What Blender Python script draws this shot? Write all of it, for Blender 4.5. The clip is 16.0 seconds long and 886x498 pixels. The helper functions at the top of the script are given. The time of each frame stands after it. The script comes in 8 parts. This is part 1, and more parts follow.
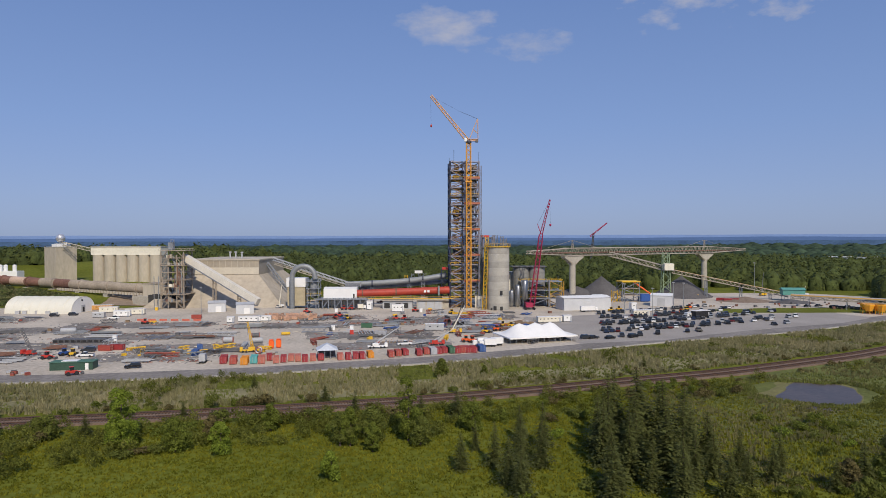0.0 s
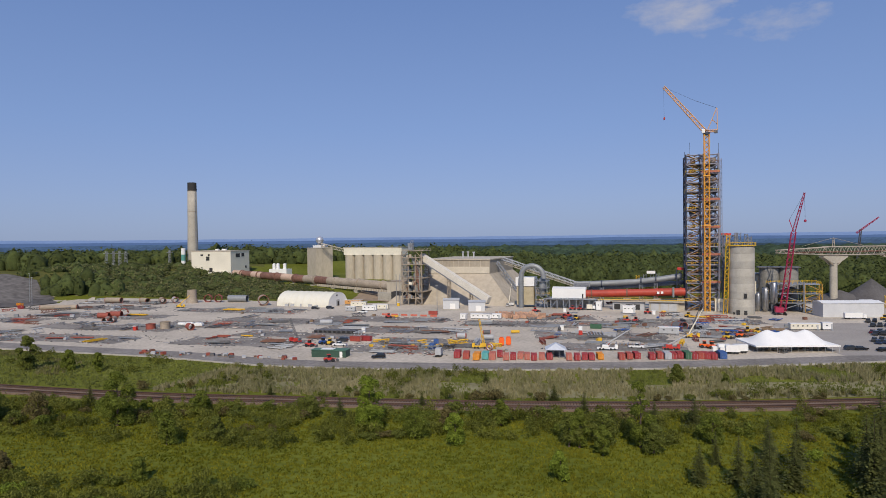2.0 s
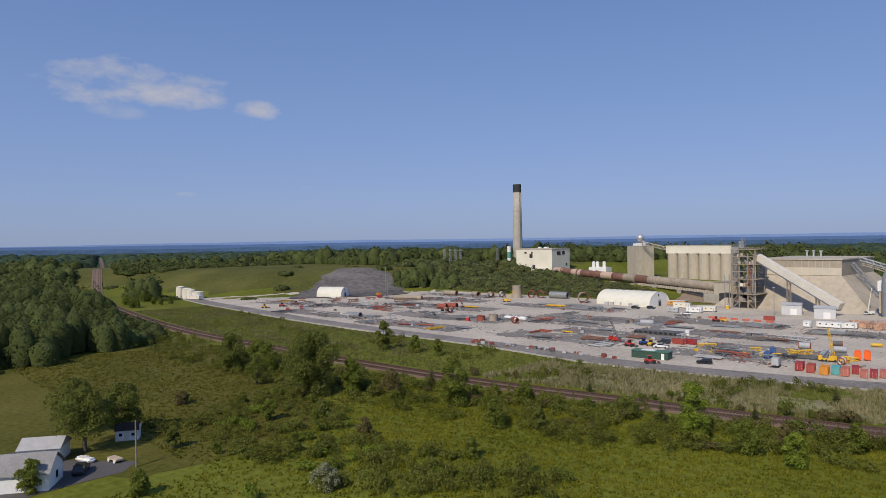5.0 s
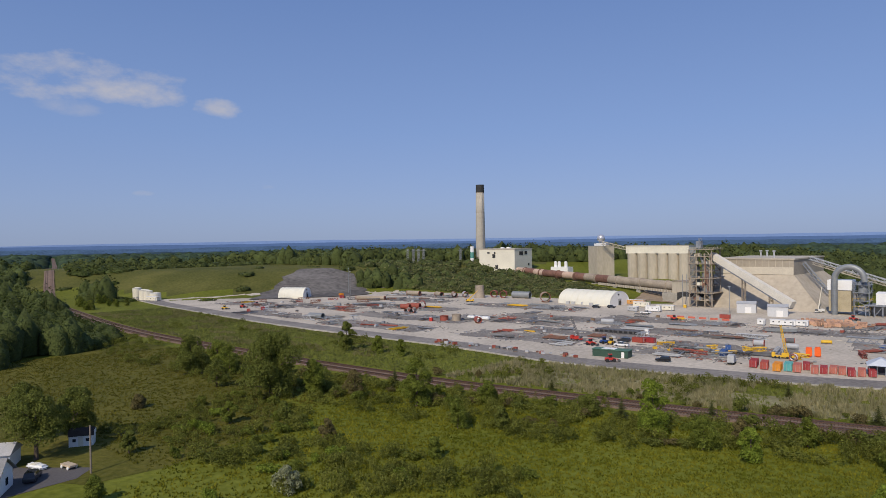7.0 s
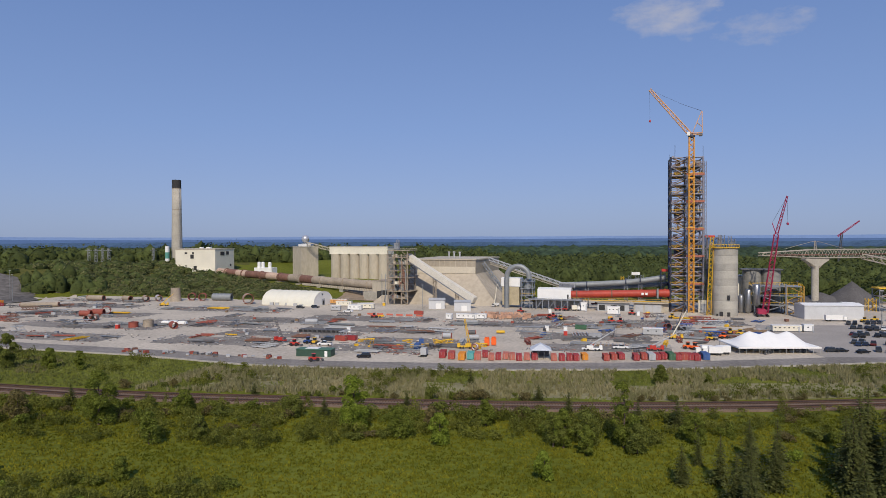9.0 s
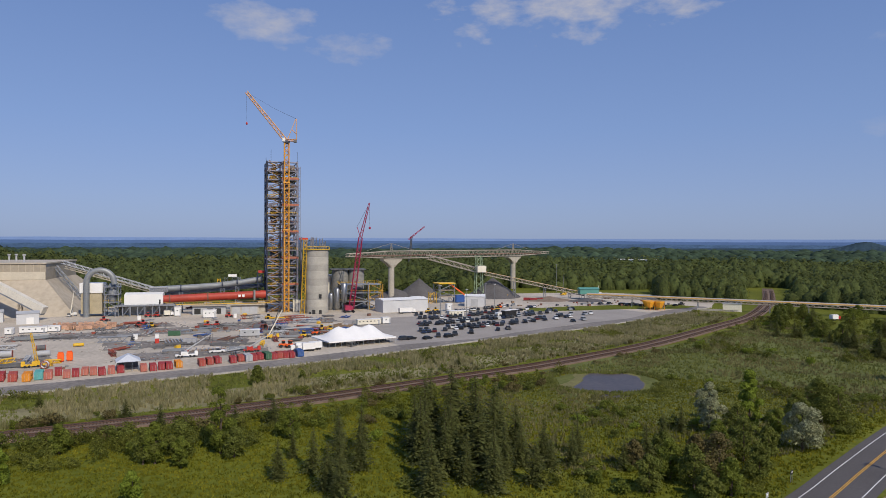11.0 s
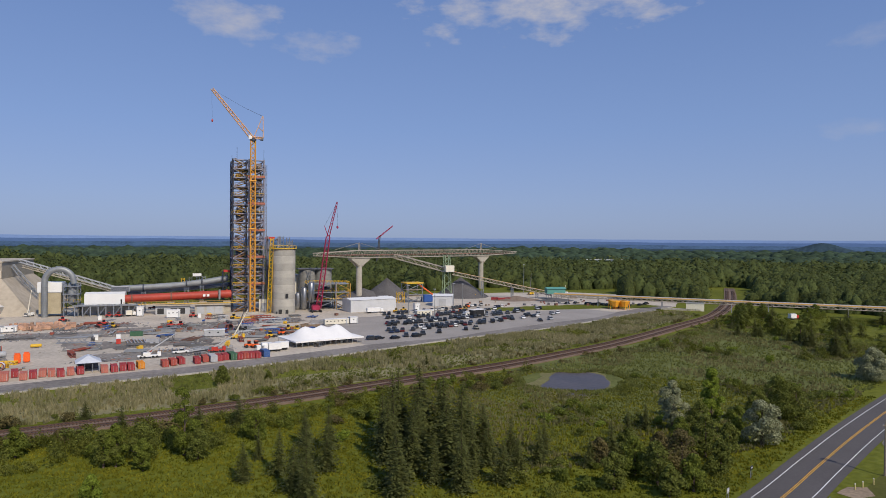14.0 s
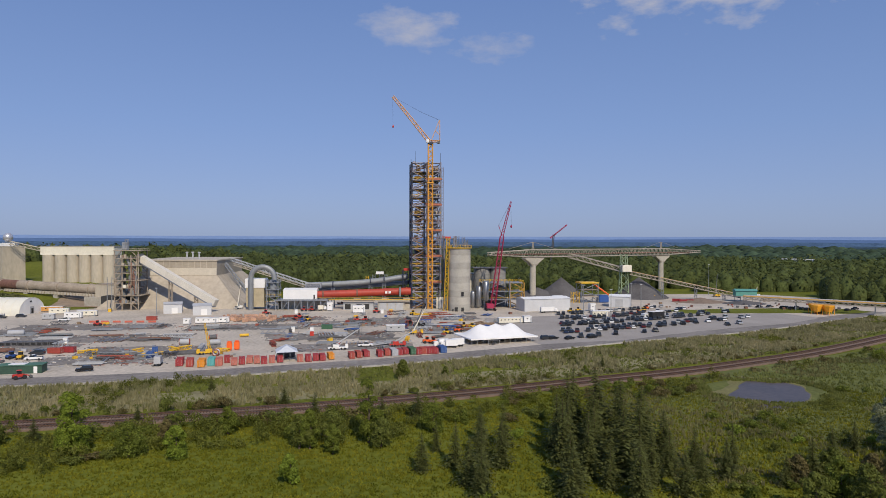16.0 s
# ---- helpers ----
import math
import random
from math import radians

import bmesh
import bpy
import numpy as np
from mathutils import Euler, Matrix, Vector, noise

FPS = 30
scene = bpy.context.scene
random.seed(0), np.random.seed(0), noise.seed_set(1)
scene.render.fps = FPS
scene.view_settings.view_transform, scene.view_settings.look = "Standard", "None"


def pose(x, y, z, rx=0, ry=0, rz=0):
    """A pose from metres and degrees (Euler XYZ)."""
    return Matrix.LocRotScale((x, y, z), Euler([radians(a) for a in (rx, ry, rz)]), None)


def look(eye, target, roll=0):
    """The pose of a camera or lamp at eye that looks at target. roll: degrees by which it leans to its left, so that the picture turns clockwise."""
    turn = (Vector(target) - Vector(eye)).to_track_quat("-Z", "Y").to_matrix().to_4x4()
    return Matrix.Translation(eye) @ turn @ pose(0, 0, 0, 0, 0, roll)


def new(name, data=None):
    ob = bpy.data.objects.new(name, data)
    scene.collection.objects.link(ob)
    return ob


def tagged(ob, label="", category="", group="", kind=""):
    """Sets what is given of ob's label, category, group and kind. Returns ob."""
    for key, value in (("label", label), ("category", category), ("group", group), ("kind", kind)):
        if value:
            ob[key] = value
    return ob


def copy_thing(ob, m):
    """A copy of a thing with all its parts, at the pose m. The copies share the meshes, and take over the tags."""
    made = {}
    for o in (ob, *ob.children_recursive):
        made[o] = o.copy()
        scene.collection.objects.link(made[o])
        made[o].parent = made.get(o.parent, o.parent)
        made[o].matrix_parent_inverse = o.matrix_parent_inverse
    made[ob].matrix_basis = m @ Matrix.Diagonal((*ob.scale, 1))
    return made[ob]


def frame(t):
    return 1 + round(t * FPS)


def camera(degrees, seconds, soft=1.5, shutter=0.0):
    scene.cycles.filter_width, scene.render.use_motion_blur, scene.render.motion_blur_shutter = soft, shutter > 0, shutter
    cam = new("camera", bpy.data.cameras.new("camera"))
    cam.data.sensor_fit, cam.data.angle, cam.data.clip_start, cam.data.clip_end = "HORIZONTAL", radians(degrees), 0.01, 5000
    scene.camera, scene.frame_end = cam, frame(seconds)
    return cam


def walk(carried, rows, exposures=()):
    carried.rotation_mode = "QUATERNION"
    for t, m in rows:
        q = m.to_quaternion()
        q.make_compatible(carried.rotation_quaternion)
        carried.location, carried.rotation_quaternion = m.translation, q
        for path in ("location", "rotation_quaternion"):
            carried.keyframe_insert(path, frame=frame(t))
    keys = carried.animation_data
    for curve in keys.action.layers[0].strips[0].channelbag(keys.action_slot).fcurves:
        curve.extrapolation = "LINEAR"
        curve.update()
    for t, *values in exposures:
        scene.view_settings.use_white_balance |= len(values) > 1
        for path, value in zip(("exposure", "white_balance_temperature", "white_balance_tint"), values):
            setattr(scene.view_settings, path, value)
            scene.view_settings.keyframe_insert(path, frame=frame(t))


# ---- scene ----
# camera: turns on the spot, 40 m over the field
cam = camera(66.50, 16.0, soft=0.65)
EYE = 40.0
PATH = [
    (0, 0.00, -0.89, 0.14),
    (0.5, 4.16, -0.89, 0.25),
    (1, 8.62, -0.86, 0.34),
    (1.5, 13.60, -0.84, 0.52),
    (2, 19.17, -0.78, 0.66),
    (2.5, 24.94, -0.72, 0.80),
    (3, 29.00, -0.71, 0.85),
    (3.5, 33.37, -0.66, 0.80),
    (4, 37.93, -0.60, 0.85),
    (4.5, 42.64, -0.60, 0.83),
    (4.7, 44.09, -0.61, 0.84),
    (5.25, 46.89, -0.56, 0.85),
    (5.75, 47.79, -0.56, 0.86),
    (6.25, 46.79, -0.57, 0.86),
    (6.8, 44.03, -0.60, 0.89),
    (7, 42.67, -0.62, 0.85),
    (7.5, 37.90, -0.70, 0.70),
    (8, 32.50, -0.74, 0.60),
    (8.5, 25.39, -0.78, 0.40),
    (9, 18.00, -0.80, 0.19),
    (9.5, 8.95, -0.76, 0.04),
    (10, -0.35, -0.76, -0.10),
    (10.2, -3.92, -0.74, -0.14),
    (10.7, -11.64, -0.66, -0.15),
    (11.25, -17.80, -0.63, -0.28),
    (11.8, -21.30, -0.60, -0.38),
    (12.3, -22.22, -0.62, -0.49),
    (12.5, -22.44, -0.60, -0.50),
    (13, -22.40, -0.61, -0.49),
    (13.5, -20.75, -0.63, -0.48),
    (14, -17.91, -0.66, -0.43),
    (14.5, -14.86, -0.69, -0.37),
    (15, -11.75, -0.71, -0.31),
    (15.5, -7.63, -0.76, -0.23),
    (16, -3.26, -0.80, -0.13),
]
walk(cam, [(t, pose(0, 0, EYE, 90 + tilt, lean, turn)) for t, turn, tilt, lean in PATH])

# ---- daylight ----
SUN_AZ, SUN_EL = radians(165), radians(40)  # azimuth from +y towards +x
SUN_WAY = Vector((math.sin(SUN_AZ) * math.cos(SUN_EL), math.cos(SUN_AZ) * math.cos(SUN_EL), math.sin(SUN_EL)))
sun = new("sun", bpy.data.lights.new("sun", "SUN"))
sun.data.energy, sun.data.angle, sun.data.color = 3.5, radians(0.6), (1.0, 0.89, 0.74)
sun.matrix_basis = look(SUN_WAY * 100, (0, 0, 0))

world = bpy.data.worlds.new("sky")
scene.world = world
world.use_nodes = True
wt = world.node_tree
wt.nodes.clear()


def wnode(kind, **values):
    n = wt.nodes.new(kind)
    for k, v in values.items():
        n.inputs[int(k[1:])].default_value = v
    return n


sky = wt.nodes.new("ShaderNodeTexSky")
sky.sky_type, sky.sun_disc, sky.sun_elevation, sky.sun_rotation = "NISHITA", False, SUN_EL, SUN_AZ
sky.altitude, sky.air_density, sky.dust_density, sky.ozone_density = 200, 1.0, 0.6, 3.0
coords = wt.nodes.new("ShaderNodeTexCoord")
grain = wnode("ShaderNodeTexNoise", i2=14.0, i3=7.0, i4=0.58)
squash = wt.nodes.new("ShaderNodeMapping")
squash.inputs["Scale"].default_value = (1, 1, 2.2)
wt.links.new(coords.outputs["Generated"], squash.inputs["Vector"])
wt.links.new(squash.outputs[0], grain.inputs["Vector"])


def wmath(op, a, b=0.0, clamp=False):
    n = wt.nodes.new("ShaderNodeMath")
    n.operation, n.use_clamp = op, clamp
    for i, v in enumerate((a, b)):
        if isinstance(v, (int, float)):
            n.inputs[i].default_value = v
        else:
            wt.links.new(v, n.inputs[i])
    return n.outputs[0]


def cloud(az, el, wide, high, thick):
    """The density of one small fair-weather cloud in a direction of the sky."""
    a, e = radians(az), radians(el)
    side = Vector((math.cos(a), -math.sin(a), 0))
    up = Vector((-math.sin(a) * math.sin(e), -math.cos(a) * math.sin(e), math.cos(e)))
    sq = []
    for axis, size in ((side, wide), (up, high)):
        d = wt.nodes.new("ShaderNodeVectorMath")
        d.operation = "DOT_PRODUCT"
        wt.links.new(coords.outputs["Generated"], d.inputs[0])
        d.inputs[1].default_value = axis / size
        sq.append(wmath("POWER", d.outputs["Value"], 2))
    edge = wmath("SUBTRACT", 1.0, wmath("ADD", *sq))
    body = wmath("ADD", wmath("MULTIPLY", edge, 0.55), wmath("MULTIPLY", wmath("SUBTRACT", grain.outputs[0], 0.5), 3.2))
    return wmath("MULTIPLY", wmath("MULTIPLY", body, 1.15, True), thick, True)


cover = 0.0
for row in ((26.2, 19.1, 0.20, 0.046, 0.85), (7.3, 15.4, 0.052, 0.026, 0.55), (0.2, 17.3, 0.066, 0.029, 0.62), (-70.2, 12.2, 0.12, 0.029, 0.75), (-60.9, 11.0, 0.03, 0.014, 0.75),
            (48.7, 8.5, 0.045, 0.015, 0.22), (53.3, 14.6, 0.09, 0.02, 0.25), (-71.3, 10.4, 0.045, 0.011, 0.3), (-66.3, 4.1, 0.016, 0.005, 0.4), (-56.9, 4.7, 0.016, 0.005, 0.4)):
    cover = wmath("MAXIMUM", cloud(*row), cover)
# clear, deep blue summer air: a colour cast that grows towards the zenith
axes = wt.nodes.new("ShaderNodeSeparateXYZ")
wt.links.new(coords.outputs["Generated"], axes.inputs[0])
cast = wt.nodes.new("ShaderNodeValToRGB")
cast.color_ramp.interpolation = "LINEAR"
cast.color_ramp.elements[0].position, cast.color_ramp.elements[1].position = 0.0, 0.34
cast.color_ramp.elements[0].color, cast.color_ramp.elements[1].color = (0.38, 0.47, 0.85, 1), (0.86, 0.75, 0.80, 1)
low = cast.color_ramp.elements.new(0.05)
low.color = (0.465, 0.505, 0.79, 1)
wt.links.new(axes.outputs[2], cast.inputs[0])
tinted = wt.nodes.new("ShaderNodeMixRGB")
tinted.blend_type = "MULTIPLY"
tinted.inputs[0].default_value = 1.0
wt.links.new(sky.outputs[0], tinted.inputs[1])
wt.links.new(cast.outputs[0], tinted.inputs[2])
# summer haze evens out the blue round the whole sky
haze = wt.nodes.new("ShaderNodeValToRGB")
haze.color_ramp.elements[0].position, haze.color_ramp.elements[1].position = 0.0, 0.36
haze.color_ramp.elements[0].color, haze.color_ramp.elements[1].color = (0.300, 0.375, 0.54, 1), (0.130, 0.234, 0.52, 1)
for at, rgb in ((0.06, (0.276, 0.370, 0.58)), (0.16, (0.214, 0.328, 0.585))):
    haze.color_ramp.elements.new(at).color = (*rgb, 1)
wt.links.new(axes.outputs[2], haze.inputs[0])
lift = wt.nodes.new("ShaderNodeVectorMath")
lift.operation = "SCALE"
lift.inputs[3].default_value = 8.6
wt.links.new(haze.outputs[0], lift.inputs[0])
hazed = wt.nodes.new("ShaderNodeMixRGB")
hazed.inputs[0].default_value = 0.7
wt.links.new(tinted.outputs[0], hazed.inputs[1])
wt.links.new(lift.outputs[0], hazed.inputs[2])
blend = wt.nodes.new("ShaderNodeMixRGB")
wt.links.new(cover, blend.inputs[0])
wt.links.new(hazed.outputs[0], blend.inputs[1])
blend.inputs[2].default_value = (4.2, 4.1, 4.4, 1)
bg = wnode("ShaderNodeBackground", i1=0.12)
wt.links.new(blend.outputs[0], bg.inputs[0])
wt.links.new(bg.outputs[0], wt.nodes.new("ShaderNodeOutputWorld").inputs[0])
scene.view_settings.exposure = 0.0

# ---- materials ----
MATS = {}


def mat(name, rgb, rough=0.8, metal=0.0, vary=0.25, scale=1.0, bump=0.0, rgb2=None, fine=8.0, each=0.0, stretch=(1, 1, 1), thin=0.0, spread=0.5, islands=0.0):
    """A procedural surface: base colour with large and small variation, relief, and a shade of its own for each object or island."""
    if name in MATS:
        return MATS[name]
    m = bpy.data.materials.new(name)
    m.use_nodes = True
    t = m.node_tree
    b = t.nodes["Principled BSDF"]
    b.inputs["Roughness"].default_value, b.inputs["Metallic"].default_value = rough, metal
    if rough >= 0.9 or thin:
        b.inputs["Specular IOR Level"].default_value = 0.12
    co, mp = t.nodes.new("ShaderNodeTexCoord"), t.nodes.new("ShaderNodeMapping")
    mp.inputs["Scale"].default_value = stretch
    t.links.new(co.outputs["Object"], mp.inputs[0])
    big, small = t.nodes.new("ShaderNodeTexNoise"), t.nodes.new("ShaderNodeTexNoise")
    for n, s, d in ((big, scale, 4), (small, scale * fine, 3)):
        n.inputs["Scale"].default_value, n.inputs["Detail"].default_value = s, d
        t.links.new(mp.outputs[0], n.inputs["Vector"])
    dark = tuple(c * (1 - vary) for c in rgb)
    lite = rgb2 or tuple(min(1, c * (1 + vary * 0.7)) for c in rgb)
    ramp = t.nodes.new("ShaderNodeValToRGB")
    ramp.color_ramp.elements[0].position, ramp.color_ramp.elements[1].position = 0.5 - spread * 0.3, 0.5 + spread * 0.3
    ramp.color_ramp.elements[0].color, ramp.color_ramp.elements[1].color = (*dark, 1), (*lite, 1)
    mix = t.nodes.new("ShaderNodeMath")
    mix.operation = "MULTIPLY_ADD"
    t.links.new(small.outputs[0], mix.inputs[0])
    mix.inputs[1].default_value = 0.5
    half = t.nodes.new("ShaderNodeMath")
    half.operation = "MULTIPLY"
    half.inputs[1].default_value = 0.5
    t.links.new(big.outputs[0], half.inputs[0])
    t.links.new(half.outputs[0], mix.inputs[2])
    t.links.new(mix.outputs[0], ramp.inputs[0])
    colour = ramp.outputs[0]
    if each or islands:
        hsv = t.nodes.new("ShaderNodeHueSaturation")
        rng = t.nodes.new("ShaderNodeMapRange")
        k = each or islands
        rng.inputs["To Min"].default_value, rng.inputs["To Max"].default_value = 1 - k, 1 + k
        if each:
            t.links.new(t.nodes.new("ShaderNodeObjectInfo").outputs["Random"], rng.inputs[0])
        else:
            t.links.new(t.nodes.new("ShaderNodeNewGeometry").outputs["Random Per Island"], rng.inputs[0])
        t.links.new(rng.outputs[0], hsv.inputs["Value"])
        t.links.new(colour, hsv.inputs["Color"])
        colour = hsv.outputs[0]
    t.links.new(colour, b.inputs["Base Color"])
    if bump:
        bp = t.nodes.new("ShaderNodeBump")
        bp.inputs["Strength"].default_value, bp.inputs["Distance"].default_value = min(1, bump), bump
        t.links.new(small.outputs[0], bp.inputs["Height"])
        t.links.new(bp.outputs[0], b.inputs["Normal"])
    if thin:
        through_leaf, both = t.nodes.new("ShaderNodeBsdfTranslucent"), t.nodes.new("ShaderNodeMixShader")
        both.inputs[0].default_value = thin
        t.links.new(colour, through_leaf.inputs["Color"])
        t.links.new(b.outputs[0], both.inputs[1])
        t.links.new(through_leaf.outputs[0], both.inputs[2])
        t.links.new(both.outputs[0], t.nodes["Material Output"].inputs["Surface"])
    MATS[name] = m
    return m


CONCRETE = mat("weathered_concrete", (0.42, 0.39, 0.33), 0.9, vary=0.22, scale=0.12, fine=9, bump=0.1)
BEIGE = mat("dusty_beige_cladding", (0.47, 0.415, 0.325), 0.85, vary=0.16, scale=0.07, fine=10, bump=0.05, stretch=(1, 1, 0.35))
CREAM = mat("cream_cladding", (0.72, 0.68, 0.56), 0.8, vary=0.1, scale=0.1, fine=12)
WHITE = mat("white_sheet_metal", (0.78, 0.78, 0.76), 0.55, vary=0.08, scale=0.2, fine=10)
FABRIC = mat("cream_fabric", (0.70, 0.68, 0.58), 0.8, vary=0.06, scale=0.3)
GALLERYWHITE = mat("dusty_cream_sheeting", (0.66, 0.62, 0.53), 0.7, vary=0.12, scale=0.2, fine=9)
CANVAS = mat("white_canvas", (0.82, 0.81, 0.78), 0.8, vary=0.05, scale=0.3)
STEEL = mat("grey_painted_steel", (0.26, 0.28, 0.31), 0.6, 0.2, vary=0.25, scale=0.5)
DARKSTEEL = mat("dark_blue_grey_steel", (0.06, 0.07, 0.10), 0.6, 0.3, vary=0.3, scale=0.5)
GALV = mat("dull_galvanised_duct", (0.27, 0.285, 0.29), 0.5, 0.3, vary=0.15, scale=0.4)
YELLOW = mat("yellow_paint", (0.72, 0.44, 0.03), 0.5, vary=0.2, scale=0.4)
CRANEY = mat("orange_yellow_paint", (0.75, 0.36, 0.05), 0.5, vary=0.15, scale=0.4)
PALEJIB = mat("faded_orange_paint", (0.72, 0.42, 0.22), 0.5, vary=0.12, scale=0.4)
PINK = mat("crimson_paint", (0.36, 0.022, 0.07), 0.5, vary=0.2, scale=0.4)
RED = mat("red_paint", (0.52, 0.045, 0.03), 0.5, vary=0.18, scale=0.5)
KILNRED = mat("red_primer", (0.40, 0.05, 0.028), 0.55, vary=0.2, scale=0.15, fine=6)
RUST = mat("rust_brown_shell", (0.20, 0.10, 0.07), 0.8, vary=0.4, scale=0.12, fine=7)
RUSTPALE = mat("pale_scaled_shell", (0.50, 0.36, 0.27), 0.8, vary=0.25, scale=0.2, fine=7)
DUSTY = mat("dusty_grey_shell", (0.35, 0.295, 0.23), 0.9, vary=0.25, scale=0.12, fine=7)
ORANGE = mat("safety_orange", (0.85, 0.14, 0.02), 0.5, vary=0.1)
BLACK = mat("black_rubber", (0.02, 0.02, 0.022), 0.7, vary=0.2)
GLASS = mat("dark_glass", (0.02, 0.025, 0.03), 0.08, vary=0.1)
# soot on the chimney top; elsewhere the painted dark inside openings
SOOTSHADE = mat("soot_and_opening_shade", (0.05, 0.05, 0.05), 0.9, vary=0.2, scale=0.2)
GREENP = mat("green_paint", (0.035, 0.080, 0.055), 0.6, vary=0.2, scale=0.3)
TEAL = mat("teal_green_roof", (0.10, 0.30, 0.25), 0.6, vary=0.1, scale=0.3)
TIMBER = mat("weathered_timber", (0.25, 0.18, 0.12), 0.9, vary=0.35, scale=1.0)
POLE = mat("grey_weathered_pole", (0.24, 0.20, 0.16), 0.9, vary=0.3, scale=1.0)
BLUE = mat("blue_paint", (0.03, 0.09, 0.30), 0.5, vary=0.15)
GREY = mat("light_grey_paint", (0.42, 0.43, 0.44), 0.6, vary=0.15, scale=0.4)
DGREY = mat("dark_grey_steel_stock", (0.12, 0.12, 0.125), 0.7, vary=0.35, scale=0.6)


# ---- building blocks ----
# scale of the loose plant and stock against its nominal drawing size
SIZE = {"pipe_section": 0.72, "tank": 0.6, "flared_stack_base": 0.6, "mobile_crane": 0.66, "truck": 0.82, "loader": 0.75, "excavator": 0.85, "cabinet": 0.7, "crate": 0.72, "orange_bin": 0.72, "covered_bale": 0.8, "metal_shed": 0.84, "site_office": 0.8}


def thing(name, x, y, z=0.0, turn=0.0, label="", category="", group="", kind=""):
    ob = new(name)
    ob.empty_display_size = 0.5
    ob.matrix_basis = pose(x, y, z, 0, 0, turn) @ Matrix.Scale(SIZE.get(name, 1.0), 4)
    return tagged(ob, label, category, group, kind)


def part(name, bm, material, parent=None, label="", smooth=False):
    me = bpy.data.meshes.new(name)
    bm.to_mesh(me)
    bm.free()
    if smooth:
        for p in me.polygons:
            p.use_smooth = True
    me.materials.append(material)
    ob = new(name, me)
    ob.parent = parent
    return tagged(ob, label)


def mesh(name, verts, faces, material, parent=None, label="", smooth=False):
    me = bpy.data.meshes.new(name)
    me.from_pydata([tuple(v) for v in verts], [], faces)
    me.update()
    if smooth:
        for p in me.polygons:
            p.use_smooth = True
    me.materials.append(material)
    ob = new(name, me)
    ob.parent = parent
    return tagged(ob, label)


def B():
    return bmesh.new()


def box(bm, c, s, turn=0.0, tilt=0.0):
    m = pose(*c, tilt, 0, turn) @ Matrix.Diagonal((s[0], s[1], s[2], 1))
    bmesh.ops.create_cube(bm, size=1, matrix=m)
    return bm


def slab(c, s, bevel=0.0):
    bm = box(B(), c, s)
    if bevel:
        bmesh.ops.bevel(bm, geom=bm.edges[:], offset=bevel, segments=2, affect="EDGES")
    return bm


def rod(bm, p0, p1, r0, r1=None, n=8, caps=True):
    p0, p1 = Vector(p0), Vector(p1)
    r1 = r0 if r1 is None else r1
    q = (p1 - p0).to_track_quat("Z", "Y").to_matrix()
    rings = []
    for p, r in ((p0, r0), (p1, r1)):
        rings.append([bm.verts.new(p + q @ Vector((r * math.cos(k * math.tau / n), r * math.sin(k * math.tau / n), 0))) for k in range(n)])
    for k in range(n):
        bm.faces.new((rings[0][k], rings[0][(k + 1) % n], rings[1][(k + 1) % n], rings[1][k]))
    if caps:
        bm.faces.new(rings[0][::-1])
        bm.faces.new(rings[1])
    return bm


def beam(bm, p0, p1, w):
    return rod(bm, p0, p1, w * 0.7, n=4, caps=False)


def tube(bm, p0, p1, r, wall, n=20):
    """An open pipe with a wall of real thickness."""
    p0, p1 = Vector(p0), Vector(p1)
    q = (p1 - p0).to_track_quat("Z", "Y").to_matrix()
    rg = [[bm.verts.new(p + q @ Vector((rr * math.cos(k * math.tau / n), rr * math.sin(k * math.tau / n), 0))) for k in range(n)]
          for p, rr in ((p0, r), (p1, r), (p1, r - wall), (p0, r - wall))]
    for a in range(4):
        b = (a + 1) % 4
        for k in range(n):
            bm.faces.new((rg[a][k], rg[a][(k + 1) % n], rg[b][(k + 1) % n], rg[b][k]))
    return bm


def bend(bm, pts, r, n=16):
    """A round duct through a row of points."""
    pts = [Vector(p) for p in pts]
    prev = None
    for i, p in enumerate(pts):
        d = (pts[min(i + 1, len(pts) - 1)] - pts[max(i - 1, 0)]).normalized()
        q = d.to_track_quat("Z", "Y").to_matrix()
        ring = [bm.verts.new(p + q @ Vector((r * math.cos(k * math.tau / n), r * math.sin(k * math.tau / n), 0))) for k in range(n)]
        if prev is not None:
            off = min(range(n), key=lambda o: (ring[o].co - prev[0].co).length)
            ring = ring[off:] + ring[:off]
            for k in range(n):
                bm.faces.new((prev[k], prev[(k + 1) % n], ring[(k + 1) % n], ring[k]))
        prev = ring
    return bm


def lathe(bm, prof, n=24, at=(0, 0, 0)):
    """A round body from (radius, height) pairs."""
    rings = [[bm.verts.new((at[0] + r * math.cos(k * math.tau / n), at[1] + r * math.sin(k * math.tau / n), at[2] + z)) for k in range(n)] for r, z in prof]
    for a, b in zip(rings, rings[1:]):
        for k in range(n):
            bm.faces.new((a[k], a[(k + 1) % n], b[(k + 1) % n], b[k]))
    bm.faces.new(rings[0][::-1])
    bm.faces.new(rings[-1])
    return bm


